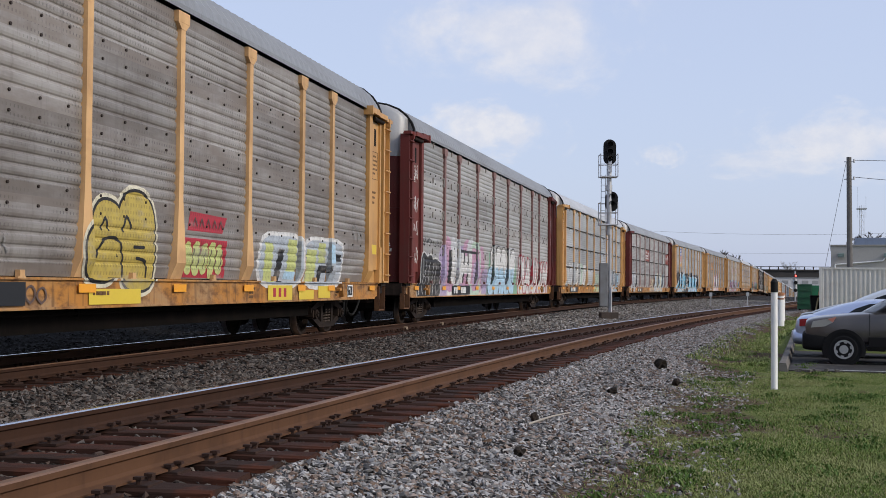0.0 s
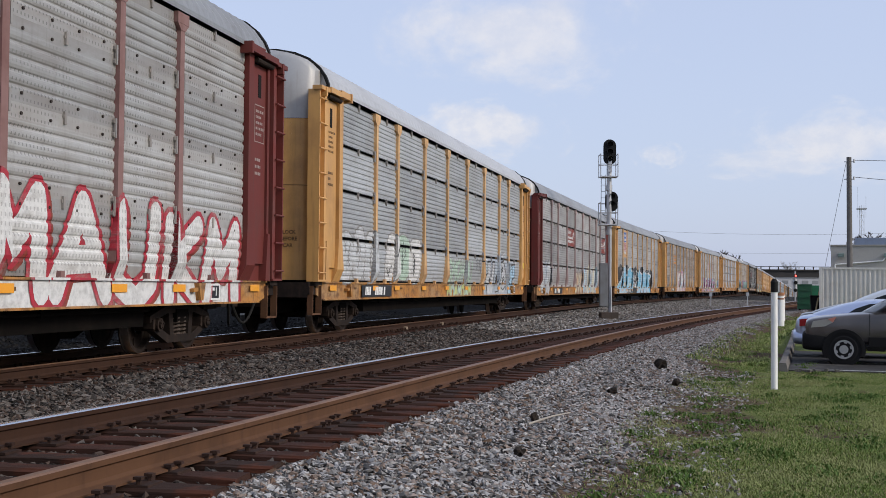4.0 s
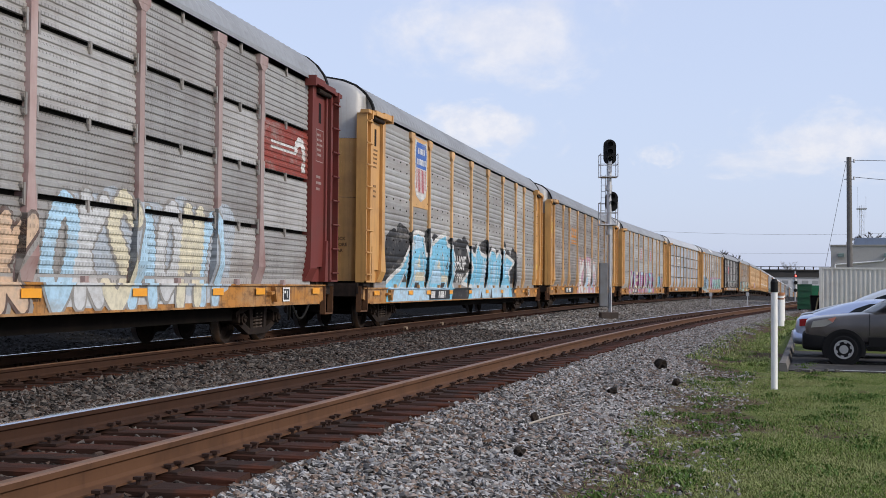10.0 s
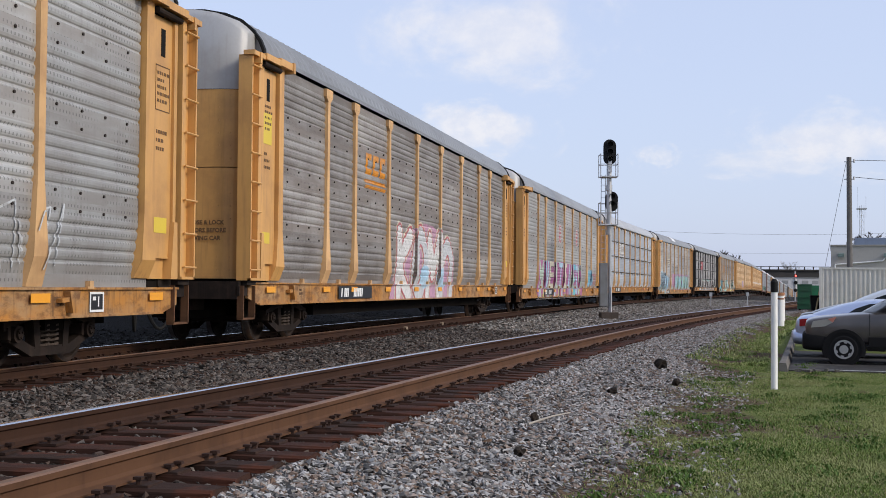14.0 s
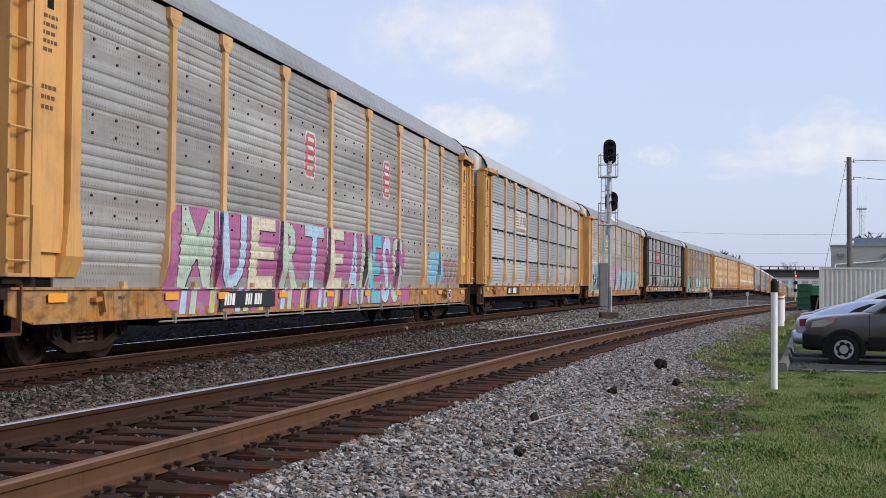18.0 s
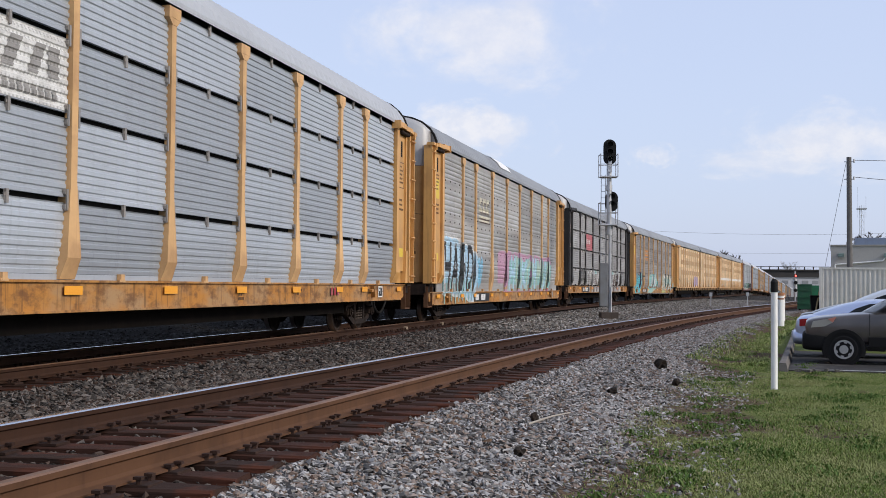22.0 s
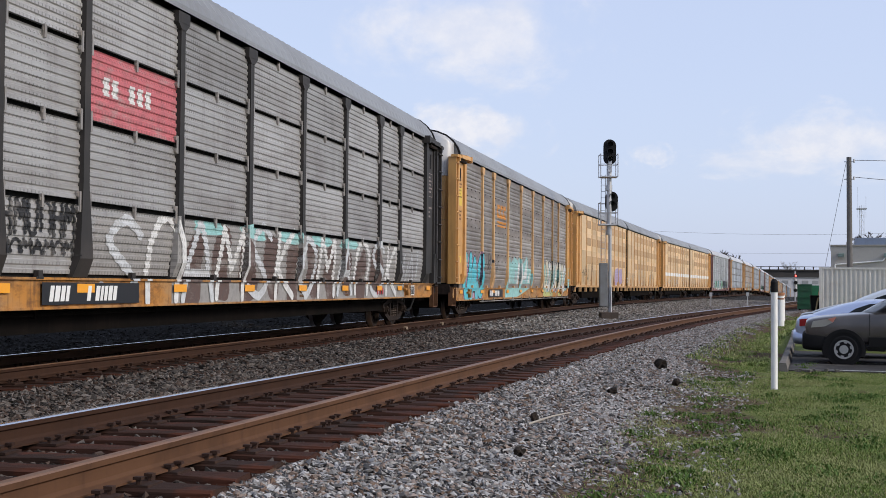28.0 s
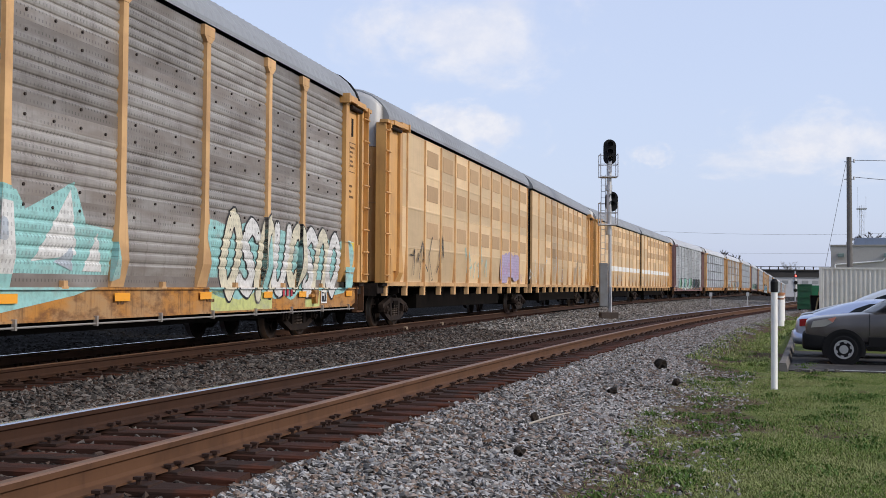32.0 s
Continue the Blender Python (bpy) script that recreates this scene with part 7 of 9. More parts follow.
    for k in (5, 8, 10):
        mark("placard", CARS[k], [(-12.52, -12.1, 3.55, 4.1), (-12.5, -12.15, 1.78, 1.98)], -1.527, M_LABEL_YELLOW, "yellow notices")


graffiti()
emblems()

# ------------------------------------------------------------------ signals beside the line
M_GALV = worn("galvanised_steel", (0.50, 0.51, 0.53), (0.34, 0.33, 0.32), 0.5, 0.4, scale=4.0, amount=0.4)
M_CASE = worn("signal_case_grey", (0.22, 0.23, 0.24), (0.14, 0.13, 0.12), 0.6, scale=2.0)
M_SIGNAL_BLACK = plain("signal_black", (0.012, 0.012, 0.013), 0.6)
M_CONCRETE = worn("concrete", (0.36, 0.34, 0.31), (0.20, 0.18, 0.16), 0.9, scale=3.0, streak=False, bump=0.4)
M_CONCRETE_DARK = worn("stained_concrete", (0.10, 0.08, 0.068), (0.055, 0.045, 0.04), 0.9, scale=3.0, bump=0.4)


def glow(name, rgb, strength):
    k = Nodes(name)
    k.bsdf.inputs["Emission Color"].default_value = (*rgb, 1)
    k.bsdf.inputs["Emission Strength"].default_value = strength
    return k.done(rgb, 0.3)


def oval(w, h, n=20):
    """Upright stadium outline."""
    r = w / 2
    pts = [(r * math.cos(a), h / 2 - r + r * math.sin(a)) for a in np.linspace(0, math.pi, n // 2)]
    return pts + [(-x, -z) for x, z in pts]


def signal_head(parent, z, w, h, lenses, y=-0.16):
    bm = bmesh.new()
    prism(bm, oval(w, h), y - 0.03, y)
    head = part("signal_head", fix(bm), M_SIGNAL_BLACK, parent, "black oval backing plate", at=(0, 0, z))
    for lz in lenses:
        bm = bmesh.new()
        n = 14
        for i in range(n):
            a0, a1 = -0.3 + (math.pi + 0.6) * i / n, -0.3 + (math.pi + 0.6) * (i + 1) / n
            p = [(0.13 * math.cos(a), 0.13 * math.sin(a)) for a in (a0, a1)]
            q = [(0.145 * math.cos(a), 0.145 * math.sin(a)) for a in (a0, a1)]
            v = [bm.verts.new((x, yy, zz + lz)) for yy in (y - 0.03, y - 0.27) for x, zz in (p[0], p[1], q[1], q[0])]
            for f in ((0, 1, 2, 3), (4, 7, 6, 5), (0, 4, 5, 1), (2, 6, 7, 3)):
                bm.faces.new([v[j] for j in f])
        part("hood", fix(bm), M_SIGNAL_BLACK, head)
        bm = bmesh.new()
        rod(bm, (0, y - 0.045, lz), (0, y - 0.03, lz), 0.10, 16)
        part("lens", bm, plain("dark_lens", (0.012, 0.010, 0.010), 0.6), head)
    bm = boxes((-0.15, 0.15, y, y + 0.16, -h * 0.36, h * 0.36))
    part("back_box", bevelled(bm, 0.02), M_SIGNAL_BLACK, head)
    return head


def basket(parent, z, top):
    """Maintainer's platform with its railing."""
    b = part("platform", boxes((-0.42, 0.36, -0.30, 0.42, 0, 0.05)), M_GALV, parent, at=(0, 0, z))
    bm = bmesh.new()
    h = top - z
    for x, y in ((-0.42, -0.30), (0.36, -0.30), (-0.42, 0.42), (0.36, 0.42)):
        rod(bm, (x, y, 0), (x, y, h), 0.022, 6)
    for zz in (h * 0.55, h * 0.98):
        rod(bm, (-0.42, -0.30, zz), (-0.42, 0.42, zz), 0.018, 6)
        rod(bm, (-0.42, 0.42, zz), (0.36, 0.42, zz), 0.018, 6)
        rod(bm, (0.36, -0.30, zz), (0.36, 0.42, zz), 0.018, 6)
    rod(bm, (-0.42, -0.30, h * 0.55), (0.36, -0.30, h * 0.55), 0.018, 6)
    part("railing", bm, M_GALV, b)


def make_signal():
    sig = empty("railway_signal", pose(-3.29, 55.89, -0.45, rz=11.1))
    tagged(sig, "galvanised mast with two black oval signal heads between the tracks", "railway signal")
    part("base", bevelled(boxes((-0.40, 0.40, -0.40, 0.40, -0.25, 0.24)), 0.03), M_CONCRETE_DARK, sig, "stained concrete footing")
    bm = bmesh.new()
    rod(bm, (0.05, 0, 0.2), (0.05, 0, 4.0), 0.075, 14)
    rod(bm, (0.0, 0, 3.9), (0.0, 0, 6.95), 0.115, 14)
    rod(bm, (0.0, 0, 3.75), (0.0, 0, 3.95), 0.14, 14)
    rod(bm, (0.0, 0, 5.75), (0.0, 0, 6.0), 0.15, 14)
    part("mast", bm, M_GALV, sig)
    part("equipment_case", bevelled(boxes((-0.42, -0.06, -0.18, 0.20, 0.50, 2.46)), 0.015), M_CASE, sig, "tall grey equipment case")
    part("conduit", (lambda b: (rod(b, (0.10, -0.1, 0.2), (0.10, -0.1, 1.4), 0.03, 8), b)[1])(bmesh.new()), M_GALV, sig)
    ld = bmesh.new()
    for x in (-0.33, -0.14):
        rod(ld, (x, 0.22, 2.4), (x, 0.22, 6.5), 0.016, 6)
    for i in range(14):
        rod(ld, (-0.33, 0.22, 2.55 + i * 0.29), (-0.14, 0.22, 2.55 + i * 0.29), 0.011, 5)
    part("ladder", ld, M_GALV, sig)
    basket(sig, 6.36, 7.42)
    basket(sig, 4.18, 5.22)
    signal_head(sig, 7.50, 0.58, 1.16, (0.33, 0.0, -0.33))
    signal_head(sig, 5.27, 0.58, 0.92, (0.22, -0.12), y=0.10).location.x = 0.13
    part("bracket", boxes((-0.06, 0.10, -0.2, 0.1, 6.6, 7.3)), M_GALV, sig)


make_signal()


def make_far_signal():
    sig = empty("distant_signal", pose(11.75, 134.8, -0.55, rz=11))
    tagged(sig, "distant pale signal mast with its top red lamp lit", "railway signal")
    bm = bmesh.new()
    rod(bm, (0, 0, 0), (0, 0, 3.3), 0.09, 10)
    part("mast", bm, M_GALV, sig)
    part("back_board", boxes((-0.22, 0.22, 0.10, 0.14, 1.1, 2.5)), M_WHITE, sig)
    for i, z in enumerate((2.85, 2.1, 1.3)):
        bm = bmesh.new()
        rod(bm, (0, -0.22, z), (0, -0.08, z), 0.19, 16)
        part("lamp_housing", bm, M_SIGNAL_BLACK, sig)
        if i == 0:
            bm = bmesh.new()
            rod(bm, (0, -0.245, z), (0, -0.222, z), 0.10, 14)
            part("lit_lens", bm, glow("red_signal_light", (1.0, 0.10, 0.08), 3.0), sig, "glowing red lens")


make_far_signal()

# ------------------------------------------------------------------ posts, kerb, parking lot
M_POST = worn("white_post_paint", (0.74, 0.74, 0.73), (0.52, 0.50, 0.47), 0.5, scale=3.0, amount=0.35)


def make_post():
    p = empty("marker_post", pose(1.52, 21.35, -0.80))
    tagged(p, "white steel marker post with a black top in the grass", "post")
    bm = bmesh.new()
    rod(bm, (0, 0, 0), (0, 0, 1.66), 0.056, 18)
    part("shaft", bm, M_POST, p)
    bm = bmesh.new()
    rod(bm, (0, 0, 1.655), (0, 0, 1.83), 0.061, 18)
    rod(bm, (0, 0, 1.83), (0, 0, 1.885), 0.061, 18, 0.03)
    part("cap", bm, M_SIGNAL_BLACK, p, "black rounded cap")


make_post()
M_RUSTCAP = worn("rusty_rim", (0.30, 0.14, 0.07), (0.16, 0.07, 0.04), 0.8, scale=6.0)
for x, y, z, h, r in ((3.93, 51.79, -0.62, 1.35, 0.155), (4.45, 57.9, -0.56, 1.30, 0.15)):
    b = empty("bollard", pose(x, y, z))
    tagged(b, "white painted pipe bollard with a rusty rim", "bollard", group="white bollards")
    bm = bmesh.new()
    rod(bm, (0, 0, 0), (0, 0, h - 0.1), r, 18)
    part("pipe", bm, M_POST, b)
    bm = bmesh.new()
    rod(bm, (0, 0, h - 0.26), (0, 0, h - 0.20), r + 0.006, 18)
    rod(bm, (0, 0, h - 0.1), (0, 0, h), r + 0.012, 18, r * 0.8)
    part("rim", bm, M_RUSTCAP, b)
for x, y in ((2.11, 95.2), (5.25, 103.6)):
    b = empty("mile_marker", pose(x, y, -0.62))
    tagged(b, "thin grey steel marker standing between the tracks", "post", group="track markers")
    bm = bmesh.new()
    rod(bm, (0, 0, 0), (0, 0, 1.15), 0.035, 8)
    part("stake", bm, M_GALV, b)
    part("plate", boxes((-0.11, 0.11, -0.05, -0.035, 0.9, 1.2)), M_GALV, b)


def make_asphalt():
    k = Nodes("asphalt")
    co = k.coord(True)
    n = k.noise(co, 90.0, 3.0, 0.7)
    c = k.mix(n, (0.022, 0.022, 0.023), (0.06, 0.058, 0.056))
    c = k.mix(k.ramp(k.noise(co, 0.8, 4.0), 0.5, 0.7), c, (0.08, 0.076, 0.072))
    k.bump(n, 0.4, 0.006)
    return k.done(c, 0.85)


M_ASPHALT = make_asphalt()
M_KERB = worn("kerb_concrete", (0.15, 0.14, 0.13), (0.075, 0.068, 0.06), 0.9, scale=3.0, streak=False, bump=0.5)
RIGHT = Vector((0.9931, -0.1170, 0))     # along the parked cars, away from the track
ACROSS = Vector((0.9813, 0.1926, 0))     # across the view
KERB0 = Vector((2.02, 25.9, 0))


def lot_xy(a, b):
    """a metres into the lot from the kerb, b metres back along it."""
    q = KERB0 + Vector((0.0995, 0.995, 0)) * b + RIGHT * a
    return q


def make_lot():
    n, m = 10, 14
    bm = bmesh.new()
    grid = []
    for i in range(m + 1):
        row = []
        for j in range(n + 1):
            b = 0.35 + i * 34.0 / m
            q = lot_xy(0.10 + j * 3.0, b)
            row.append(bm.verts.new((q.x, q.y, -0.76 + 0.20 * max(0, b - 12) / 24)))
        grid.append(row)
    for i in range(m):
        for j in range(n):
            bm.faces.new((grid[i][j], grid[i][j + 1], grid[i + 1][j + 1], grid[i + 1][j]))
    ext = bmesh.ops.extrude_face_region(bm, geom=list(bm.faces))
    for v in ext["geom"]:
        if isinstance(v, bmesh.types.BMVert):
            v.co.z -= 0.25
    tagged(part("parking_lot", fix(bm), M_ASPHALT), "dark grey asphalt parking lot", "pavement", kind="structure")
    bm = bmesh.new()
    for i in range(5):
        b = 0.62 + i * 2.75
        a0, a1 = lot_xy(0.9, b), lot_xy(6.2, b)
        d = Vector((0.0995, 0.995, 0)) * 0.055
        z = -0.756
        bm.faces.new([bm.verts.new((q.x, q.y, z)) for q in (a0 - d, a1 - d, a1 + d, a0 + d)])
    tagged(part("parking_lines", bm, plain("worn_white_line", (0.55, 0.55, 0.54), 0.7)), "worn white parking bay lines on the asphalt", "road marking", kind="structure")
    # kerb in cast lengths
    kerb = empty("kerb")
    tagged(kerb, "weathered concrete kerb edging the lot", "kerb", kind="structure")
    for i in range(9):
        q0 = lot_xy(0, i * 2.4)
        bm = bmesh.new()
        prism(bm, ((-0.09, -0.30), (0.09, -0.30), (0.09, 0.0), (0.06, 0.13), (0.04, 0.15), (-0.07, 0.15), (-0.09, 0.13)), 0.012, 2.388)
        part("kerb_stone", fix(bm), M_KERB, kerb, at=Matrix.Translation((q0.x, q0.y, -0.75 + 0.02 * max(0, i - 5))) @ Matrix.Rotation(-math.atan2(0.0995, 0.995), 4, "Z"))
    bm = bmesh.new()
    r = random.Random(4)
    for i in range(22):
        c = lot_xy(r.uniform(0.25, 1.1), r.uniform(-0.35, 0.15))
        s = r.uniform(0.015, 0.055)
        mm = Matrix.Translation((c.x, c.y, -0.73)) @ Matrix.Rotation(r.uniform(0, 6), 4, "Z") @ Matrix.Rotation(r.uniform(-0.3, 0.3), 4, "X")
        box(bm, -s, s, -s * 0.7, s * 0.7, -0.02, s * 0.5, mm)
    tagged(part("rubble", bm, M_KERB), "broken concrete bits at the lot's edge", "rubble", kind="stuff")


make_lot()

# ------------------------------------------------------------------ parked cars


def car_paint(name, rgb, metal=0.35, rough=0.32):
    k = Nodes(name)
    n = k.noise(k.coord(), 140.0, 2.0)
    d = k.ramp(k.noise(k.coord(), 2.0, 4.0), 0.45, 0.8)
    c = k.mix(k.math("MULTIPLY", n, 0.15), rgb, tuple(min(1, x * 1.5) for x in rgb))
    c = k.mix(k.math("MULTIPLY", d, 0.12), c, (0.25, 0.23, 0.2))
    k.done(c, rough, metal)
    k.bsdf.inputs["Coat Weight"].default_value = 0.6
    k.bsdf.inputs["Coat Roughness"].default_value = 0.08
    return k.m


M_TYRE = plain("tyre_rubber", (0.018, 0.018, 0.018), 0.85)
M_ALLOY = plain("alloy_wheel", (0.40, 0.40, 0.40), 0.4, 0.6)
M_CLADDING = plain("black_plastic", (0.012, 0.012, 0.0125), 0.8)
M_GLASS = plain("tinted_glass", (0.02, 0.025, 0.028), 0.05)
M_TAIL = plain("tail_light_red", (0.26, 0.012, 0.016), 0.15)
M_HEAD = plain("headlight_clear", (0.40, 0.40, 0.38), 0.12, 0.3)
M_INDICATOR = plain("indicator_amber", (0.50, 0.20, 0.15), 0.2)


def loft(stations, material, name, parent, label="", sharp=False):
    """Body through cross sections: (x, [(y, z), ...]) half outlines mirrored about y = 0."""
    bm = bmesh.new()
    rings = []
    for x, half in stations:
        ring = [bm.verts.new((x, y, z)) for y, z in half] + [bm.verts.new((x, -y, z)) for y, z in half[::-1]]
        rings.append(ring)
    for a, b in zip(rings, rings[1:]):
        n = len(a)
        for i in range(n):
            bm.faces.new((a[i], a[(i + 1) % n], b[(i + 1) % n], b[i]))
    bm.faces.new(rings[0][::-1])
    bm.faces.new(rings[-1])
    fix(bm)
    for f in bm.faces:
        f.smooth = not sharp
    ob = part(name, bm, material, parent, label)
    if not sharp:
        md = ob.modifiers.new("round", "SUBSURF")
        md.levels = md.render_levels = 2
    return ob


def wheel(parent, x, y, r, side):
    bm = bmesh.new()
    prof = ((0.0, r * 0.62), (0.02, r * 0.66), (0.0, r * 0.9), (0.03, r * 0.985), (0.06, r), (0.17, r), (0.20, r * 0.985), (0.22, r * 0.9), (0.22, r * 0.6))
    n = 36
    rings = [[bm.verts.new((p * math.cos(i * math.tau / n), d * -side, p * math.sin(i * math.tau / n))) for d, p in prof] for i in range(n)]
    for i in range(n):
        a, b = rings[i], rings[(i + 1) % n]
        for j in range(len(prof) - 1):
            f = bm.faces.new((a[j], b[j], b[j + 1], a[j + 1]))
            f.smooth = True
    w = empty("wheel")
    w.parent = parent
    w.matrix_basis = Matrix.Translation((x, y, r))
    part("tyre", fix(bm), M_TYRE, w)
    bm = bmesh.new()
    rod(bm, (0, side * -0.02, 0), (0, side * -0.10, 0), r * 0.63, 28)
    part("drum", bm, M_CLADDING, w)
    bm = bmesh.new()
    rr = r * 0.63
    for i in range(28):          # outer rim ring
        a0, a1 = i * math.tau / 28, (i + 1) * math.tau / 28
        v = []
        for d in (0.005, -0.05):
            for q, a in ((rr, a0), (rr, a1), (rr * 0.82, a1), (rr * 0.82, a0)):
                v.append(bm.verts.new((q * math.cos(a), side * d, q * math.sin(a))))
        for f in ((0, 1, 2, 3), (2, 6, 7, 3), (0, 4, 5, 1)):
            bm.faces.new([v[j] for j in f])
    for i in range(6):           # broad spokes between oval openings
        a = i * math.tau / 6 + 0.3
        m = Matrix.Rotation(-a, 4, "Y")
        vs = [bm.verts.new(m @ Vector(c)) for c in ((0.05, side * -0.012, -0.03), (0.05, side * -0.012, 0.03), (rr * 0.8, side * -0.004, 0.034), (rr * 0.8, side * -0.004, -0.034),
                                                   (0.05, side * -0.05, -0.034), (0.05, side * -0.05, 0.034), (rr * 0.8, side * -0.05, 0.034), (rr * 0.8, side * -0.05, -0.034))]
        for f in ((0, 1, 2, 3), (0, 3, 7, 4), (1, 5, 6, 2)):
            bm.faces.new([vs[j] for j in f])
    rod(bm, (0, side * -0.04, 0), (0, side * 0.008, 0), rr * 0.46, 16)
    rod(bm, (0, side * 0.0, 0), (0, side * 0.016, 0), rr * 0.20, 10)
    part("rim", fix(bm), M_ALLOY, w, "silver alloy rim with oval openings")
    return w


def half(w, z0, z1, tuck=0.9, r=0.12):
    """Half of a rounded body section, from the sill up to the top."""
    return [(w * 0.9, z0), (w, z0 + r * 1.4), (w, (z0 + z1) / 2), (w * 0.985, z1 - r), (w * tuck, z1), (w * 0.35, z1 + 0.015)]


def cabin_half(w0, w1, z0, z1):
    return [(w0, z0), (w0 * 0.985, z0 + 0.05), (w1 * 1.02, z1 - 0.10), (w1 * 0.93, z1 - 0.02), (w1 * 0.5, z1 + 0.012), (w1 * 0.2, z1 + 0.018)]


def arch(parent, x, r, w, material, side, name="wheel_arch"):
    bm = bmesh.new()
    n = 16
    last = None
    for i in range(n + 1):
        a = -0.35 + (math.pi + 0.7) * i / n
        ring = [bm.verts.new((x + q * math.cos(a), side * yy, r * 0.98 + q * math.sin(a))) for q, yy in ((r * 1.14, w - 0.03), (r * 1.14, w + 0.022), (r * 1.36, w + 0.018), (r * 1.40, w - 0.03))]
        if last:
            for j in range(3):
                bm.faces.new((last[j], ring[j], ring[j + 1], last[j + 1]))
        last = ring
    part(name, fix(bm), material, parent)


def disc(x, r, w, side):
    bm = bmesh.new()
    rod(bm, (x, side * (w - 0.30), r), (x, side * (w + 0.004), r), r * 1.16, 28)
    return bm


def make_suv():
    c = empty("parked_suv", Matrix.Translation((2.77, 29.40, -0.76)) @ Matrix.Rotation(math.atan2(RIGHT.y, RIGHT.x), 4, "Z"))
    tagged(c, "dark taupe SUV with black cladding parked against the kerb", "car", group="parked cars")
    pm = car_paint("suv_taupe", (0.060, 0.052, 0.050), 0.3, 0.28)
    w = 0.86
    loft([(0.03, half(w * 0.84, 0.52, 0.90, r=0.07)), (0.05, half(w * 0.92, 0.46, 0.98, r=0.07)), (0.30, half(w * 0.985, 0.42, 1.05, r=0.08)), (0.90, half(w, 0.42, 1.11, r=0.08)), (1.40, half(w, 0.42, 1.16, r=0.08)),
          (2.2, half(w, 0.42, 1.20)), (3.4, half(w, 0.42, 1.22)), (4.15, half(w * 0.98, 0.44, 1.22)), (4.45, half(w * 0.92, 0.50, 1.10))], pm, "body", c)
    loft([(1.52, cabin_half(0.78, 0.74, 1.12, 1.17)), (1.96, cabin_half(0.80, 0.68, 1.15, 1.40)), (2.34, cabin_half(0.80, 0.64, 1.15, 1.60)), (2.50, cabin_half(0.80, 0.63, 1.15, 1.69)), (3.3, cabin_half(0.80, 0.63, 1.15, 1.71)),
          (4.0, cabin_half(0.78, 0.60, 1.15, 1.66)), (4.38, cabin_half(0.72, 0.56, 1.10, 1.25))], pm, "cabin", c)
    for side in (-1, 1):
        for x in (0.86, 3.48):
            part("wheel_well", disc(x, 0.335, w, side), M_CLADDING, c)
            wheel(c, x, side * (w + 0.01), 0.335, side)
            arch(c, x, 0.335, w, M_CLADDING, side)
        bm = bmesh.new()
        prism(bm, ((0.20, 0.95), (0.46, 1.00), (0.70, 1.06), (0.64, 0.94), (0.46, 0.84), (0.16, 0.81)), side * (w - 0.10), side * (w - 0.005))
        hl = part("headlight", fix(bm), M_HEAD, c, "clear wraparound headlight")
        bm = bmesh.new()
        prism(bm, ((0.52, 1.005), (0.70, 1.055), (0.63, 0.93)), side * (w - 0.05), side * (w + 0.004))
        part("indicator", fix(bm), M_INDICATOR, hl)
        part("lower_cladding", bevelled(boxes((1.38, 3.1, *sorted((side * (w - 0.02), side * (w + 0.02))), 0.40, 0.62)), 0.012), M_CLADDING, c)
        bm = bmesh.new()
        prism(bm, ((1.94, 1.20), (2.38, 1.56), (2.95, 1.60), (2.95, 1.19)), side * 0.69, side * 0.765)
        part("side_window", fix(bm), M_GLASS, c)
        mir = bevelled(boxes((1.78, 2.00, *sorted((side * (w - 0.02), side * (w + 0.20))), 1.16, 1.34)), 0.04, 2)
        part("mirror", mir, M_CLADDING, c)
        part("door_gap", boxes((1.40, 1.412, *sorted((side * (w - 0.01), side * (w + 0.003))), 0.64, 1.14)), M_SIGNAL_BLACK, c)
    bm = bmesh.new()
    rows = []
    for x, z, hw, bow in ((1.52, 1.15, 0.79, 0.26), (1.86, 1.38, 0.73, 0.20), (2.24, 1.62, 0.64, 0.12)):
        rows.append([bm.verts.new((x - bow * (1 - (u / 4) ** 2), hw * u / 4, z + 0.02)) for u in range(-4, 5)])
    for p, q in zip(rows, rows[1:]):
        for i in range(8):
            bm.faces.new((p[i], p[i + 1], q[i + 1], q[i]))
    bmesh.ops.solidify(bm, geom=list(bm.faces), thickness=0.02)
    # Sky reflection is painted in as a pale grey glass colour.
    part("windshield", bm, plain("windshield_sky_tone", (0.34, 0.36, 0.38), 0.06), c, "windshield toned pale for the sky's reflection")
    loft([(-0.04, half(w * 0.80, 0.34, 0.66, r=0.06)), (-0.02, half(w * 0.92, 0.30, 0.70, r=0.06)), (0.18, half(w * 1.0, 0.27, 0.72, r=0.06)), (0.50, half(w * 1.006, 0.27, 0.70, r=0.06)), (0.52, half(w * 0.99, 0.27, 0.68, r=0.06))], M_CLADDING, "bumper", c, "black plastic front bumper")
    return c


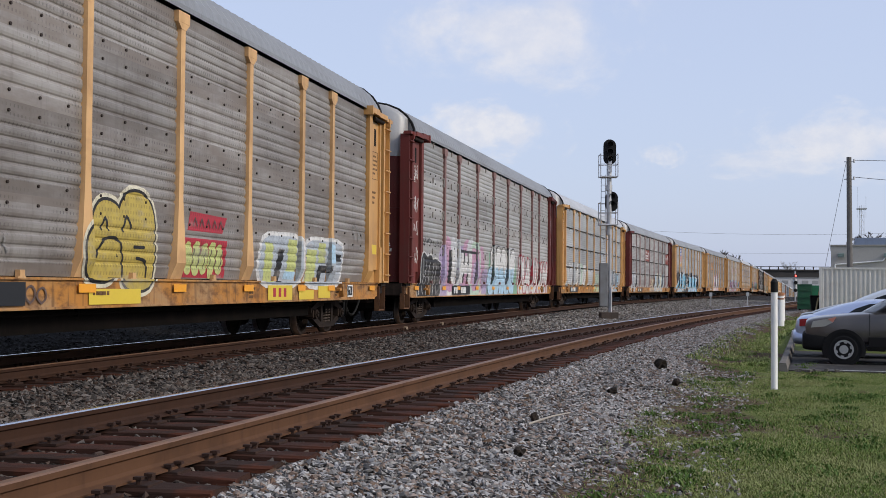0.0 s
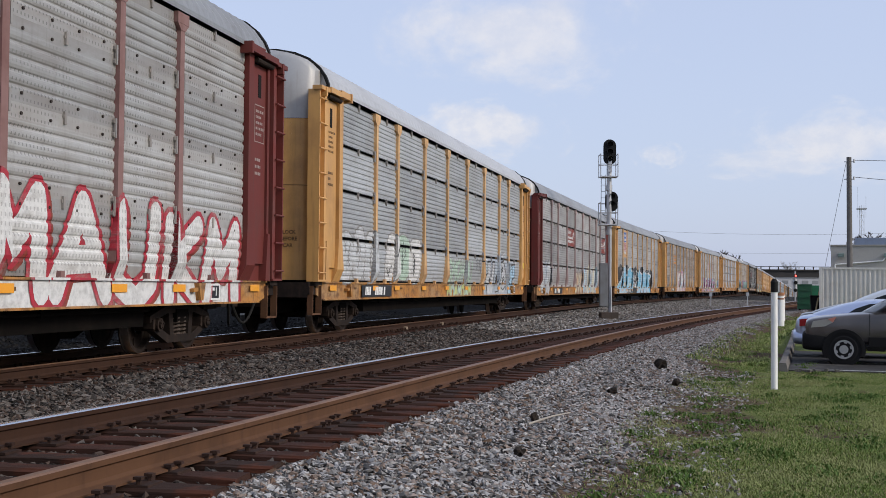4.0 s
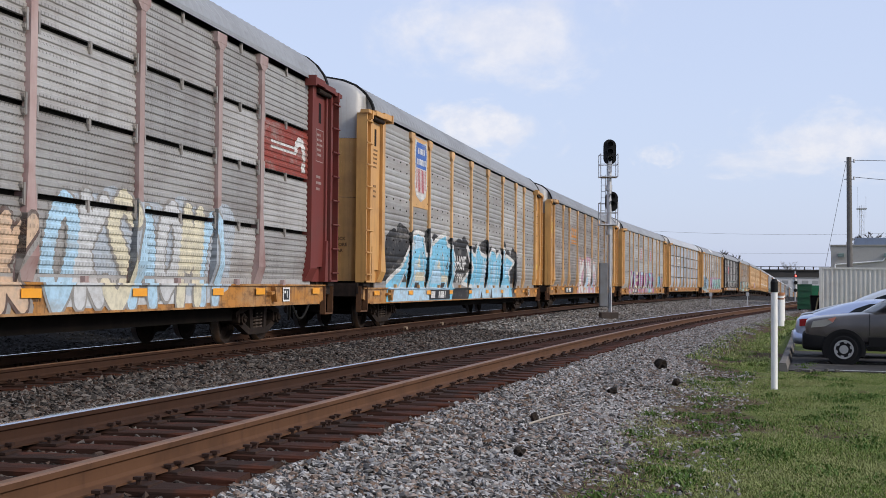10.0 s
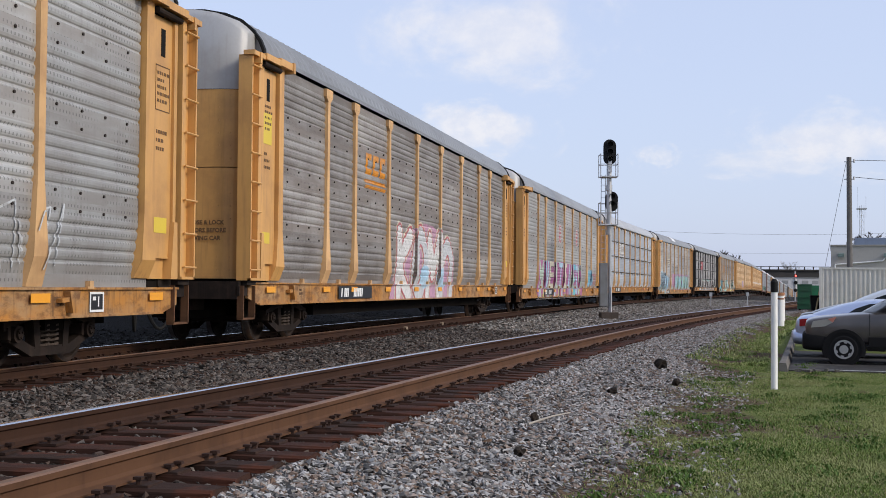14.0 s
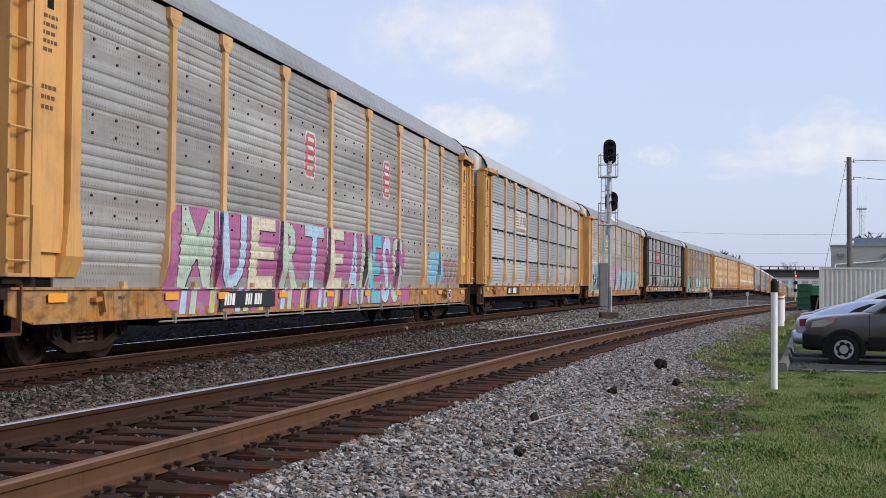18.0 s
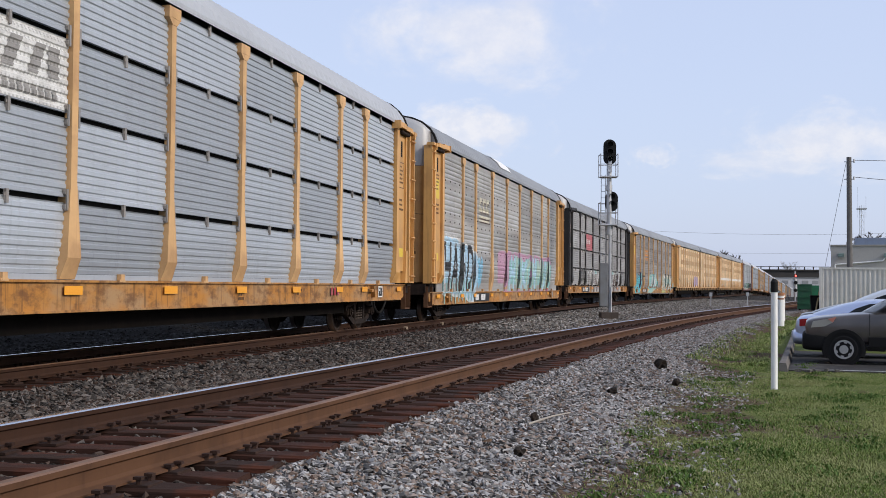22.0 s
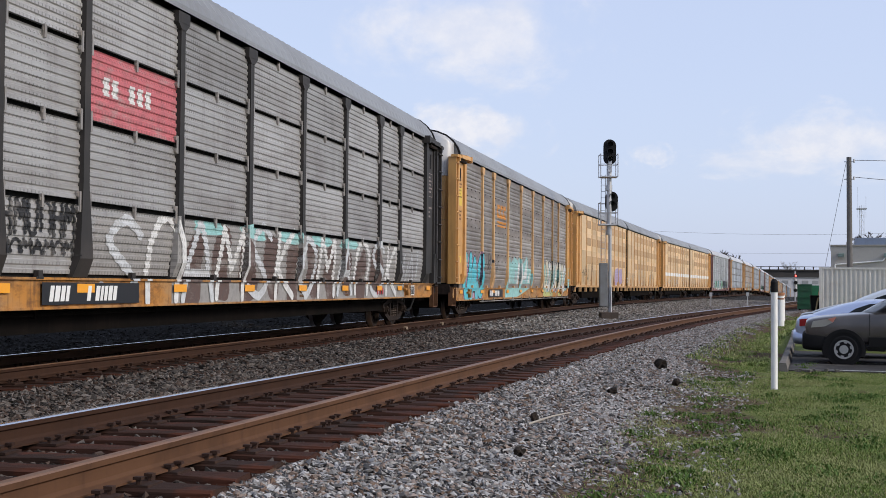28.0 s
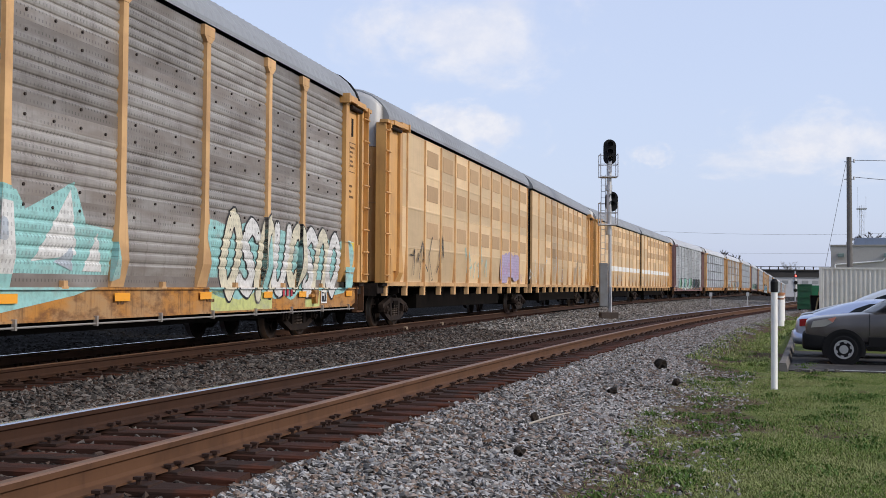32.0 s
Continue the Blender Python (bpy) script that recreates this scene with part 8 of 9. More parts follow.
def make_sedan(name, label, pos, paint_mat, tail=True, flip=False, scale=1.0, win=0.0):
    m = Matrix.Translation(pos) @ Matrix.Rotation(math.atan2(RIGHT.y, RIGHT.x) + (math.pi if flip else 0), 4, "Z") @ Matrix.Diagonal((1, 1, scale, 1))
    c = empty(name, m)
    tagged(c, label, "car", group="parked cars")
    w = 0.87
    loft([(0.0, half(w * 0.82, 0.36, 0.86)), (0.10, half(w * 0.92, 0.30, 1.00)), (0.5, half(w * 0.98, 0.26, 1.04)), (1.2, half(w, 0.26, 1.03)), (2.4, half(w, 0.24, 0.98)), (3.4, half(w, 0.26, 0.95)),
          (4.3, half(w * 0.97, 0.28, 0.84)), (4.62, half(w * 0.86, 0.34, 0.68))], paint_mat, "body", c)
    loft([(0.35, cabin_half(0.74, 0.70, 0.98, 1.03)), (0.95, cabin_half(0.76, 0.62, 0.98, 1.24)), (1.6, cabin_half(0.77, 0.58, 0.97, 1.42)), (2.4, cabin_half(0.77, 0.58, 0.95, 1.43)),
          (2.9, cabin_half(0.76, 0.60, 0.94, 1.28)), (3.5, cabin_half(0.74, 0.70, 0.90, 0.96))], paint_mat, "cabin", c)
    for side in (-1, 1):
        for x in (0.98, 3.62):
            part("wheel_well", disc(x, 0.32, w, side), M_CLADDING, c)
            wheel(c, x, side * (w + 0.01), 0.32, side)
        bm = bmesh.new()
        prism(bm, ((1.22 - win, 1.06), (1.42 - win, 1.20 - win * 0.12), (1.75 - win * 0.5, 1.32 - win * 0.05), (2.35, 1.36), (2.80, 1.22), (3.05, 1.03), (1.9, 1.03)), side * 0.66, side * 0.752)
        part("side_window", fix(bm), M_GLASS, c)
        bm = bmesh.new()
        prism(bm, ((0.12, 0.93), (0.32, 0.95), (0.45, 0.90), (0.34, 0.77), (0.12, 0.76)), side * (w - 0.16), side * (w - 0.012))
        part("tail_light", fix(bm), M_TAIL if tail else M_HEAD, c, "red wraparound tail light" if tail else "")
    loft([(-0.08, half(w * 0.80, 0.34, 0.60)), (0.0, half(w * 0.93, 0.28, 0.66)), (0.35, half(w * 1.0, 0.26, 0.66)), (0.55, half(w * 1.002, 0.30, 0.62))], paint_mat, "bumper", c)
    bm = boxes((-0.085, -0.06, -0.26, 0.26, 0.50, 0.62))
    part("number_plate", bm, M_WHITE, c, "white plate with a plain bar")
    bm = bmesh.new()
    vs = [bm.verts.new(q) for q in ((2.62, -0.54, 1.41), (2.62, 0.54, 1.41), (3.36, 0.66, 1.03), (3.36, -0.66, 1.03))]
    bm.faces.new(vs)
    for v in vs:
        v.co += Vector((0.02, 0, 0.03))
    bmesh.ops.solidify(bm, geom=list(bm.faces), thickness=0.02)
    part("windshield", bm, M_GLASS, c)
    return c


make_suv()
make_sedan("parked_sedan", "pale blue-silver sedan parked tail towards the kerb", (2.80, 32.05, -0.76), car_paint("sedan_blue_silver", (0.36, 0.43, 0.60), 0.45))
make_sedan("parked_sedan", "light silver car parked beyond the blue sedan", (4.22, 35.35, -0.75), car_paint("car_silver", (0.55, 0.57, 0.57), 0.4), tail=False, scale=1.26, win=0.42)
make_sedan("parked_sedan", "dark low car parked at the back of the row", (3.75, 41.5, -0.74), car_paint("car_dark", (0.03, 0.032, 0.035)), tail=False, scale=0.88)

# ------------------------------------------------------------------ behind the lot
M_CONTAINER = worn("container_paint", (0.62, 0.60, 0.56), (0.40, 0.34, 0.28), 0.6, scale=0.8, amount=0.45)


def make_container():
    c = empty("shipping_container", pose(8.12, 77.05, -0.40, rz=-6.2))
    tagged(c, "pale beige corrugated steel shipping container with rust marks", "container")
    L, W, H = 12.19, 2.44, 2.62
    bm = bmesh.new()
    n = 44
    pts = []
    for i in range(n):
        x = 0.14 + i * (L - 0.28) / n
        h = (L - 0.28) / n
        d = 0.045 if i % 1 == 0 else 0
        pts += [(x, 0.02), (x + h * 0.28, 0.02), (x + h * 0.5, 0.06), (x + h * 0.78, 0.06)]
    pts.append((L - 0.14, 0.02))
    outline = pts + [(L - 0.14, W - 0.03), (0.14, W - 0.03)]
    prism(bm, outline, 0.14, H - 0.10, "z")
    part("side_wall", fix(bm), M_CONTAINER, c)
    for x in (0, L - 0.15):
        for y in (0, W - 0.15):
            part("corner_post", bevelled(boxes((x, x + 0.15, y, y + 0.15, 0, H)), 0.01), M_CONTAINER, c)
    for z in (0, H - 0.12):
        part("rail", boxes((0.15, L - 0.15, 0.0, 0.10, z, z + 0.12)), M_CONTAINER, c)
        part("rail", boxes((0.15, L - 0.15, W - 0.10, W, z, z + 0.12)), M_CONTAINER, c)
    part("top", boxes((0.02, L - 0.02, 0.05, W - 0.05, H - 0.06, H - 0.02)), M_CONTAINER, c)
    part("end_door", boxes((-0.01, 0.03, 0.15, W - 0.15, 0.12, H - 0.12)), M_CONTAINER, c)


make_container()


def make_dumpster():
    c = empty("dumpster", pose(7.37, 83.0, -0.46, rz=-5))
    tagged(c, "green steel dumpster beside the container", "dumpster")
    g1 = worn("dumpster_green", (0.015, 0.105, 0.045), (0.03, 0.06, 0.035), 0.5, scale=2.0)
    g2 = worn("dumpster_green_bright", (0.02, 0.20, 0.085), (0.03, 0.12, 0.06), 0.5, scale=2.0)
    part("body", bevelled(boxes((0, 0.92, 0, 1.5, 0.05, 1.62)), 0.02), g1, c)
    part("body_extension", bevelled(boxes((0.93, 1.60, 0.05, 1.5, 0.05, 1.60)), 0.02), g2, c)
    part("lid", bevelled(boxes((-0.03, 0.94, -0.03, 1.5, 1.62, 1.68)), 0.01), g1, c)
    for z in (0.35, 0.8, 1.25):
        part("rib", boxes((0.02, 0.90, -0.05, 0.0, z, z + 0.07)), g1, c)
    for x in (0.1, 1.4):
        part("skid", boxes((x, x + 0.12, 0.1, 1.4, -0.05, 0.06)), M_UNDER, c)
    b = empty("waste_bin", pose(8.05, 78.6, -0.5))
    tagged(b, "dark wheeled waste bin beside the container", "bin")
    bm = bmesh.new()
    vs = []
    for z, s in ((0.0, 0.22), (0.95, 0.30)):
        vs.append([bm.verts.new((sx * s, sy * s, z)) for sx, sy in ((-1, -1), (1, -1), (1, 1), (-1, 1))])
    for i in range(4):
        bm.faces.new((vs[0][i], vs[0][(i + 1) % 4], vs[1][(i + 1) % 4], vs[1][i]))
    bm.faces.new(vs[0][::-1])
    bm.faces.new(vs[1])
    part("tub", bm, M_CLADDING, b)
    part("lid", bevelled(boxes((-0.32, 0.32, -0.34, 0.32, 0.95, 1.02)), 0.02), M_CLADDING, b)


make_dumpster()
M_WOODPOLE = worn("pole_wood", (0.16, 0.15, 0.14), (0.09, 0.083, 0.078), 0.9, scale=3.0, bump=0.5)
M_WIRE = plain("wire_dark", (0.10, 0.10, 0.105), 0.6)


def wire(name, a, b, sag, r, label, n=14):
    bm = bmesh.new()
    a, b = Vector(a), Vector(b)
    last = None
    for i in range(n + 1):
        u = i / n
        q = a.lerp(b, u) - Vector((0, 0, sag * 4 * u * (1 - u)))
        if last is not None:
            rod(bm, last, q, r, 5)
        last = q
    return tagged(part(name, bm, M_WIRE), label, "wire")


def make_pole():
    p = empty("utility_pole", pose(10.29, 80.4, -0.6))
    tagged(p, "weathered brown wooden utility pole", "utility pole")
    bm = bmesh.new()
    rod(bm, (0.05, 0, 0), (0, 0, 9.84), 0.185, 14, 0.15)
    part("shaft", bm, M_WOODPOLE, p)
    for z in (9.55, 8.45):
        bm = bmesh.new()
        rod(bm, (-0.30, 0, z), (0.34, 0, z), 0.03, 6)
        rod(bm, (0.30, 0, z - 0.05), (0.30, 0, z + 0.16), 0.06, 8)
        part("insulator", bm, M_GALV, p)
    wire("guy_wire", (10.12, 80.4, 8.9), (8.05, 78.2, -0.5), 0.0, 0.014, "slanting steel guy wire of the utility pole")
    bm = bmesh.new()
    rod(bm, (0, 0, 0), (0.42, 0.46, 2.05), 0.05, 8)
    tagged(part("guy_guard", bm, worn("guy_guard_tan", (0.38, 0.30, 0.17), (0.22, 0.16, 0.1), 0.6), at=(8.02, 78.15, -0.5)), "tan plastic guard leaning on the guy wire", "guard")
    wire("overhead_wire", (10.6, 80.4, 9.05), (40.0, 82.0, 12.6), 1.2, 0.018, "overhead wire running from the utility pole")
    wire("overhead_wire", (10.6, 80.4, 7.98), (40.0, 82.0, 8.4), 0.9, 0.018, "overhead wire running from the utility pole")
    wire("overhead_wire", (-60.0, 293.0, 19.0), (60.0, 317.0, 15.2), 2.6, 0.022, "long distant overhead wire across the sky", 24)
    wire("overhead_wire", (-60.0, 293.0, 13.0), (60.0, 317.0, 10.4), 2.0, 0.016, "long distant overhead wire across the sky", 24)


make_pole()


def make_building():
    b = empty("low_building", pose(13.10, 114.6, -0.6, rz=-6.6))
    tagged(b, "low grey-beige flat-roofed building with wall lamps", "building")
    wallm = worn("building_wall", (0.46, 0.44, 0.41), (0.36, 0.34, 0.31), 0.85, scale=0.5, amount=0.4)
    part("wall", boxes((0, 34, 0, 14, 0, 5.35)), wallm, b)
    part("parapet", boxes((-0.06, 34.1, -0.06, 14.1, 5.35, 5.50)), M_CONCRETE, b)
    part("upper_wall", boxes((2.2, 34, 6.0, 14, 5.5, 6.35)), worn("upper_panel_blue_grey", (0.22, 0.27, 0.36), (0.16, 0.18, 0.22), 0.6, scale=0.5), b)
    for x in (0.85, 4.75):
        lamp = part("wall_lamp", bevelled(boxes((x - 0.28, x + 0.28, -0.30, 0.0, 4.40, 4.72)), 0.03), worn("lamp_bronze_green", (0.16, 0.22, 0.20), (0.08, 0.1, 0.09), 0.5), b)
        part("lamp_glass", boxes((x - 0.24, x + 0.24, -0.28, -0.02, 4.34, 4.40)), M_HEAD, lamp)
    bm = bmesh.new()
    rod(bm, (0.35, -0.12, 3.7), (4.4, -0.12, 4.05), 0.06, 8)
    rod(bm, (0.35, -0.12, 3.7), (0.35, -0.12, 1.0), 0.06, 8)
    rod(bm, (4.4, -0.12, 4.05), (4.7, -0.12, 4.45), 0.06, 8)
    part("pipe", bm, M_WHITE, b, "white conduit along the wall")
    part("roof_vent", boxes((1.3, 1.6, 2, 2.3, 5.5, 5.8)), M_GALV, b)
    part("roof_unit", bevelled(boxes((8.2, 9.3, 8, 9, 6.35, 7.2)), 0.05), M_CASE, b)
    part("roof", boxes((0.1, 33.9, 0.1, 13.9, 5.36, 5.44)), M_CASE, b)


make_building()


def make_bridge():
    """Road bridge over the line, far off."""
    b = empty("road_bridge", pose(36.0, 435.0, 0, rz=11.1))
    tagged(b, "dark steel road bridge crossing far down the line", "bridge")
    dk = worn("bridge_steel", (0.045, 0.043, 0.043), (0.07, 0.06, 0.055), 0.7, scale=0.3)
    part("girder", boxes((-16, 60, 0, 0.5, 4.9, 7.1)), dk, b)
    part("girder", boxes((-16, 60, 8.5, 9, 4.9, 7.1)), dk, b)
    part("deck", boxes((-16, 60, -0.6, 9.6, 7.1, 7.5)), dk, b)
    x = -16.0
    while x < 60:
        part("railing_post", boxes((x, x + 0.3, -0.5, -0.2, 7.5, 8.5)), dk, b)
        x += 3.0
    part("top_rail", boxes((-16, 60, -0.5, -0.3, 8.35, 8.55)), dk, b)
    for x in (13.5, 30.0, 45.0):
        part("pier", boxes((x, x + 1.0, 1, 8, -8.0, 4.9)), dk, b)
    part("abutment", boxes((-20, -15, 0, 10, -8.0, 7.1)), M_CONCRETE_DARK, b)


make_bridge()


def make_warehouse():
    """Pale low shed standing beyond the bridge."""
    b = empty("distant_warehouse", pose(36.0, 540.0, 0, rz=11.1))
    tagged(b, "pale grey low warehouse seen beneath the road bridge", "building")
    wm = worn("warehouse_wall", (0.52, 0.52, 0.54), (0.36, 0.35, 0.35), 0.8, scale=0.3)
    part("wall", boxes((0, 40, 0, 16, -14.0, 5.6)), wm, b)
    part("roof", boxes((-0.4, 40.4, -0.4, 16.4, 5.6, 6.3)), M_ROOF, b)
    for i in range(9):
        part("window", boxes((1.5 + i * 4.3, 4.2 + i * 4.3, -0.12, 0.02, 3.0, 4.4)), M_ROOF, b)


make_warehouse()


def make_tower():
    t = empty("radio_tower", pose(43.1, 313.6, -8.0))
    tagged(t, "slender steel lattice radio tower with whip antennas", "tower")
    bm = bmesh.new()
    legs = [(0.6 * math.cos(a), 0.6 * math.sin(a)) for a in (0.3, 2.4, 4.5)]
    H = 29.5
    for x, y in legs:
        rod(bm, (x, y, 0), (x, y, H), 0.05, 6)
    part("legs", bm, M_GALV, t)
    bm = bmesh.new()
    z = 0.0
    while z < H - 2:
        for i in range(3):
            a, c = legs[i], legs[(i + 1) % 3]
            rod(bm, (*a, z), (*c, z + 1.8), 0.022, 5)
            rod(bm, (*a, z), (*c, z), 0.022, 5)
        z += 1.8
    part("bracing", bm, M_GALV, t)
    bm = bmesh.new()
    for x, h in ((-0.9, 34.0), (1.0, 31.8)):
        rod(bm, (x, 0, H - 3), (x, 0, h), 0.035, 6)
    part("antennas", bm, M_GALV, t)
    part("platform", boxes((-1.1, 1.1, -1.1, 1.1, H - 1.0, H - 0.7)), M_GALV, t)


make_tower()

# ------------------------------------------------------------------ bare trees
M_BARK = worn("bark_grey", (0.085, 0.072, 0.062), (0.05, 0.042, 0.036), 0.95, scale=2.0, bump=0.3)


def tree(pos, h, seed, label, spread_w=0.55, twig=0.03, bark=None):
    bark = bark or M_BARK
    r = random.Random(seed)
    t = empty("bare_tree", pose(*pos))
    tagged(t, label, "tree", group="leafless trees")
    bt, bc = bmesh.new(), bmesh.new()
    rod(bt, (0, 0, 0), (0, 0, h * 0.35), h * 0.022, 8, h * 0.016)

    def grow_limb(a, d, length, rad, depth):
        b = a + d * length
        rod(bt if depth < 2 else bc, a, b, rad, 5 if depth < 2 else 3, rad * 0.65)
        if depth >= 5:
            return
        for _ in range(3 if depth < 4 else 2):
            q = Vector((r.gauss(0, spread_w), r.gauss(0, spread_w), r.uniform(0.0, 0.35)))
            nd = (d + q).normalized()
            grow_limb(a + d * length * r.uniform(0.65, 1.0), nd, length * r.uniform(0.55, 0.8), max(rad * 0.6, twig), depth + 1)
    for i in range(4):
        a = i * math.tau / 4 + r.random()
        grow_limb(Vector((0, 0, h * r.uniform(0.24, 0.34))), Vector((0.5 * math.cos(a), 0.5 * math.sin(a), 1)).normalized(), h * 0.24, h * 0.012, 0)
    part("trunk", bt, bark, t)
    part("crown", bc, bark, t, "fine leafless twigs")


tree((7.0, 338, -7), 20.5, 1, "leafless dark tree far behind the train", 0.55, 0.11)
tree((12.5, 345, -7), 19.0, 2, "leafless dark tree far behind the train", 0.55, 0.11)
tree((2.0, 350, -7), 19.5, 7, "leafless dark tree far behind the train", 0.55, 0.11)
tree((50.1, 575, -9), 23.7, 3, "leafless pale tree beyond the bridge", 0.42, 0.05, plain("pale_bark", (0.30, 0.28, 0.26), 0.9))
tree((24.5, 167, -1), 10.5, 4, "leafless tree rising behind the low building", 0.6, 0.045)
tree((27.5, 169, -1), 9.5, 5, "leafless tree rising behind the low building", 0.6, 0.045)


def far_hedge():
    """Far brush along the horizon on the right-hand side of the line."""
    rng = np.random.default_rng(8)
    n = 2600
    x = rng.uniform(16, 130, n)
    y = 150 + rng.uniform(0, 14, n) + x * 0.2
    top = 1.6 + 1.0 * np.sin(x * 0.35) + 0.6 * np.sin(x * 1.3)
    z = -1.2 + rng.random(n) * (top + 1.2)
    s = rng.uniform(0.15, 0.4, n)
    verts, faces = [], []
    for i in range(n):
        b = len(verts)
        for _ in range(3):
            verts.append((x[i] + rng.normal() * s[i], y[i] + rng.normal() * s[i], z[i] + rng.normal() * s[i]))
        faces.append((b, b + 1, b + 2))
    me = bpy.data.meshes.new("far_brush")
    me.from_pydata(verts, [], faces)
    me.materials.append(M_BARK)
    tagged(new("far_brush", me), "thin leafless brush along the far side of the lots", "brush", kind="stuff")


far_hedge()

# ------------------------------------------------------------------ litter on the stones
M_CHAR = worn("tarry_lump", (0.02, 0.017, 0.015), (0.05, 0.035, 0.025), 0.9, scale=8.0, streak=False, bump=0.8)


def lump(pos, s, seed, label, category="debris"):
    r = random.Random(seed)
    bm = bmesh.new()
    bmesh.ops.create_icosphere(bm, subdivisions=2, radius=1.0)
    for v in bm.verts:
        v.co *= 1 + 0.75 * noise.noise(v.co * 1.9 + Vector((seed, 0, 0))) + 0.3 * noise.noise(v.co * 5.0 + Vector((0, seed, 0)))
        v.co = Vector((v.co.x * s[0], v.co.y * s[1], v.co.z * s[2]))
    tagged(part("debris_lump", bm, M_CHAR, at=pos), label, category, group="dark lumps on the ballast")


lump((-0.37, 21.0, -0.37), (0.10, 0.10, 0.085), 1, "black tarry lump lying on the grey ballast")
lump((-0.10, 19.8, -0.58), (0.065, 0.06, 0.055), 2, "small black lump at the ballast's edge")
lump((-1.40, 11.72, -0.33), (0.04, 0.05, 0.045), 3, "small black lump lying on the grey ballast")
lump((-1.30, 9.90, -0.42), (0.042, 0.065, 0.038), 4, "dark brown lump lying on the grey ballast")
lump((-0.95, 17.2, -0.52), (0.07, 0.06, 0.04), 6, "dark rusty clod between the stones")


def stick(name, a, b, r, material, label, flat_y=0.5):
    bm = bmesh.new()
    a, b = Vector(a), Vector(b)
    mid = a.lerp(b, 0.55) + Vector((0.0, 0.01, 0.012))
    rod(bm, a, mid, r, 7, r * 0.9)
    rod(bm, mid, b, r * 0.9, 7, r * 0.6)
    tagged(part(name, bm, material), label, "stick")


stick("broken_stick", (-1.42, 11.45, -0.37), (-1.12, 12.5, -0.36), 0.011, plain("bleached_wood", (0.33, 0.30, 0.26), 0.8), "pale broken stick lying on the ballast")
stick("splintered_board", (-9.05, 22.9, -0.37), (-8.1, 23.05, -0.40), 0.035, plain("fresh_wood", (0.60, 0.38, 0.10), 0.7), "yellow splintered wood beside the far rail")
stick("splintered_board", (-8.98, 22.8, -0.33), (-8.62, 22.75, -0.37), 0.045, plain("fresh_wood_pale", (0.66, 0.45, 0.14), 0.7), "yellow splintered wood beside the far rail")
for x, y in ((-7.96, 26.7), (-7.65, 33.5), (-7.5, 38.0)):
    tagged(part("rail_clip", bevelled(boxes((-0.07, 0.07, -0.09, 0.09, -0.05, 0.08)), 0.02), plain("dusty_steel", (0.30, 0.24, 0.18), 0.7), at=(x, y, -0.31)), "dusty tan steel clip lying beside the far rail", "debris", group="clips by the rail")


def pick_dust(rng, n):
    s = 16.0 + rng.normal(0, 1.4, n)
    return np.stack([s, 2.62 + rng.normal(0, 0.22, n)], 1)


scatter("pale_grit", make_stone_material("lime_grit", (0.36, 0.355, 0.35), (0.52, 0.51, 0.50), (0.42, 0.40, 0.38)), 3000, pick_dust, (0.006, 0.016), "pale dusty patch of fine grit on the ballast", 12)

# ------------------------------------------------------------------ grass


def make_grass_material(name, a, b, dry):
    k = Nodes(name)
    r = k.n("NewGeometry").outputs["Random Per Island"]
    c = k.mix(r, a, b)
    w = k.math("FRACT", k.math("MULTIPLY", r, 53.0))
    c = k.mix(k.math("MULTIPLY", k.math("GREATER_THAN", w, 0.86), 0.8), c, dry)
    patch = k.ramp(k.noise(k.coord(True), 0.9, 4.0, 0.6), 0.42, 0.66)
    c = k.mix(k.math("MULTIPLY", patch, 0.6), c, tuple(0.55 * x + 0.45 * y for x, y in zip(b, dry)))
    k.done(c, 0.8)
    k.bsdf.inputs["Specular IOR Level"].default_value = 0.15
    return k.m


def grass(name, count, s_range, o_of, size, material, label, seed, thin=0.10, width=0.006, blades=1, lie=(0.3, 1.5), bald_only=False):
    rng = np.random.default_rng(seed)
    s = s_range[0] + (s_range[1] - s_range[0]) * rng.random(count) ** 1.5
    o = o_of(rng, s, count)
    verts, faces = [], []
    spots = [Vector(q) for q in place_many(s, o).tolist()]
    for i in range(count):
        q = spots[i]
        e = bare(q.x, q.y)
        lush = min(1.0, max(0.0, (o[i] - 2.8) / 1.7))
        if not bald_only and e > thin - 0.16 + 0.36 * lush ** 1.5 and rng.random() < 0.90:
            continue
        if rng.random() > 0.25 + 0.75 * lush:
            continue
        if q.y > 26.2 and (q - lot_xy(0, q.y - 25.9)).dot(RIGHT) > -0.1:
            continue
        z = q.z
        for _ in range(blades):
            h = rng.uniform(size[0], size[1]) * (1.0 + 0.8 * max(0.0, -e))
            a = rng.uniform(0, math.tau)
            l = h * rng.uniform(*lie)
            wx, wy = width * math.cos(a + 1.57), width * math.sin(a + 1.57)
            x, y = q.x + rng.normal(0, 0.012), q.y + rng.normal(0, 0.012)
            b = len(verts)
            verts += [(x - wx, y - wy, z - 0.01), (x + wx, y + wy, z - 0.01), (x + l * 0.4 * math.cos(a) + wx * 0.8, y + l * 0.4 * math.sin(a) + wy * 0.8, z + h * 0.6),
                      (x + l * 0.4 * math.cos(a) - wx * 0.8, y + l * 0.4 * math.sin(a) - wy * 0.8, z + h * 0.6), (x + l * math.cos(a), y + l * math.sin(a), z + h)]
            faces += [(b, b + 1, b + 2, b + 3), (b + 3, b + 2, b + 4)]
    me = bpy.data.meshes.new(name)
    me.from_pydata(verts, [], faces)
    me.materials.append(material)
    return tagged(new(name, me), label, "grass", kind="stuff")


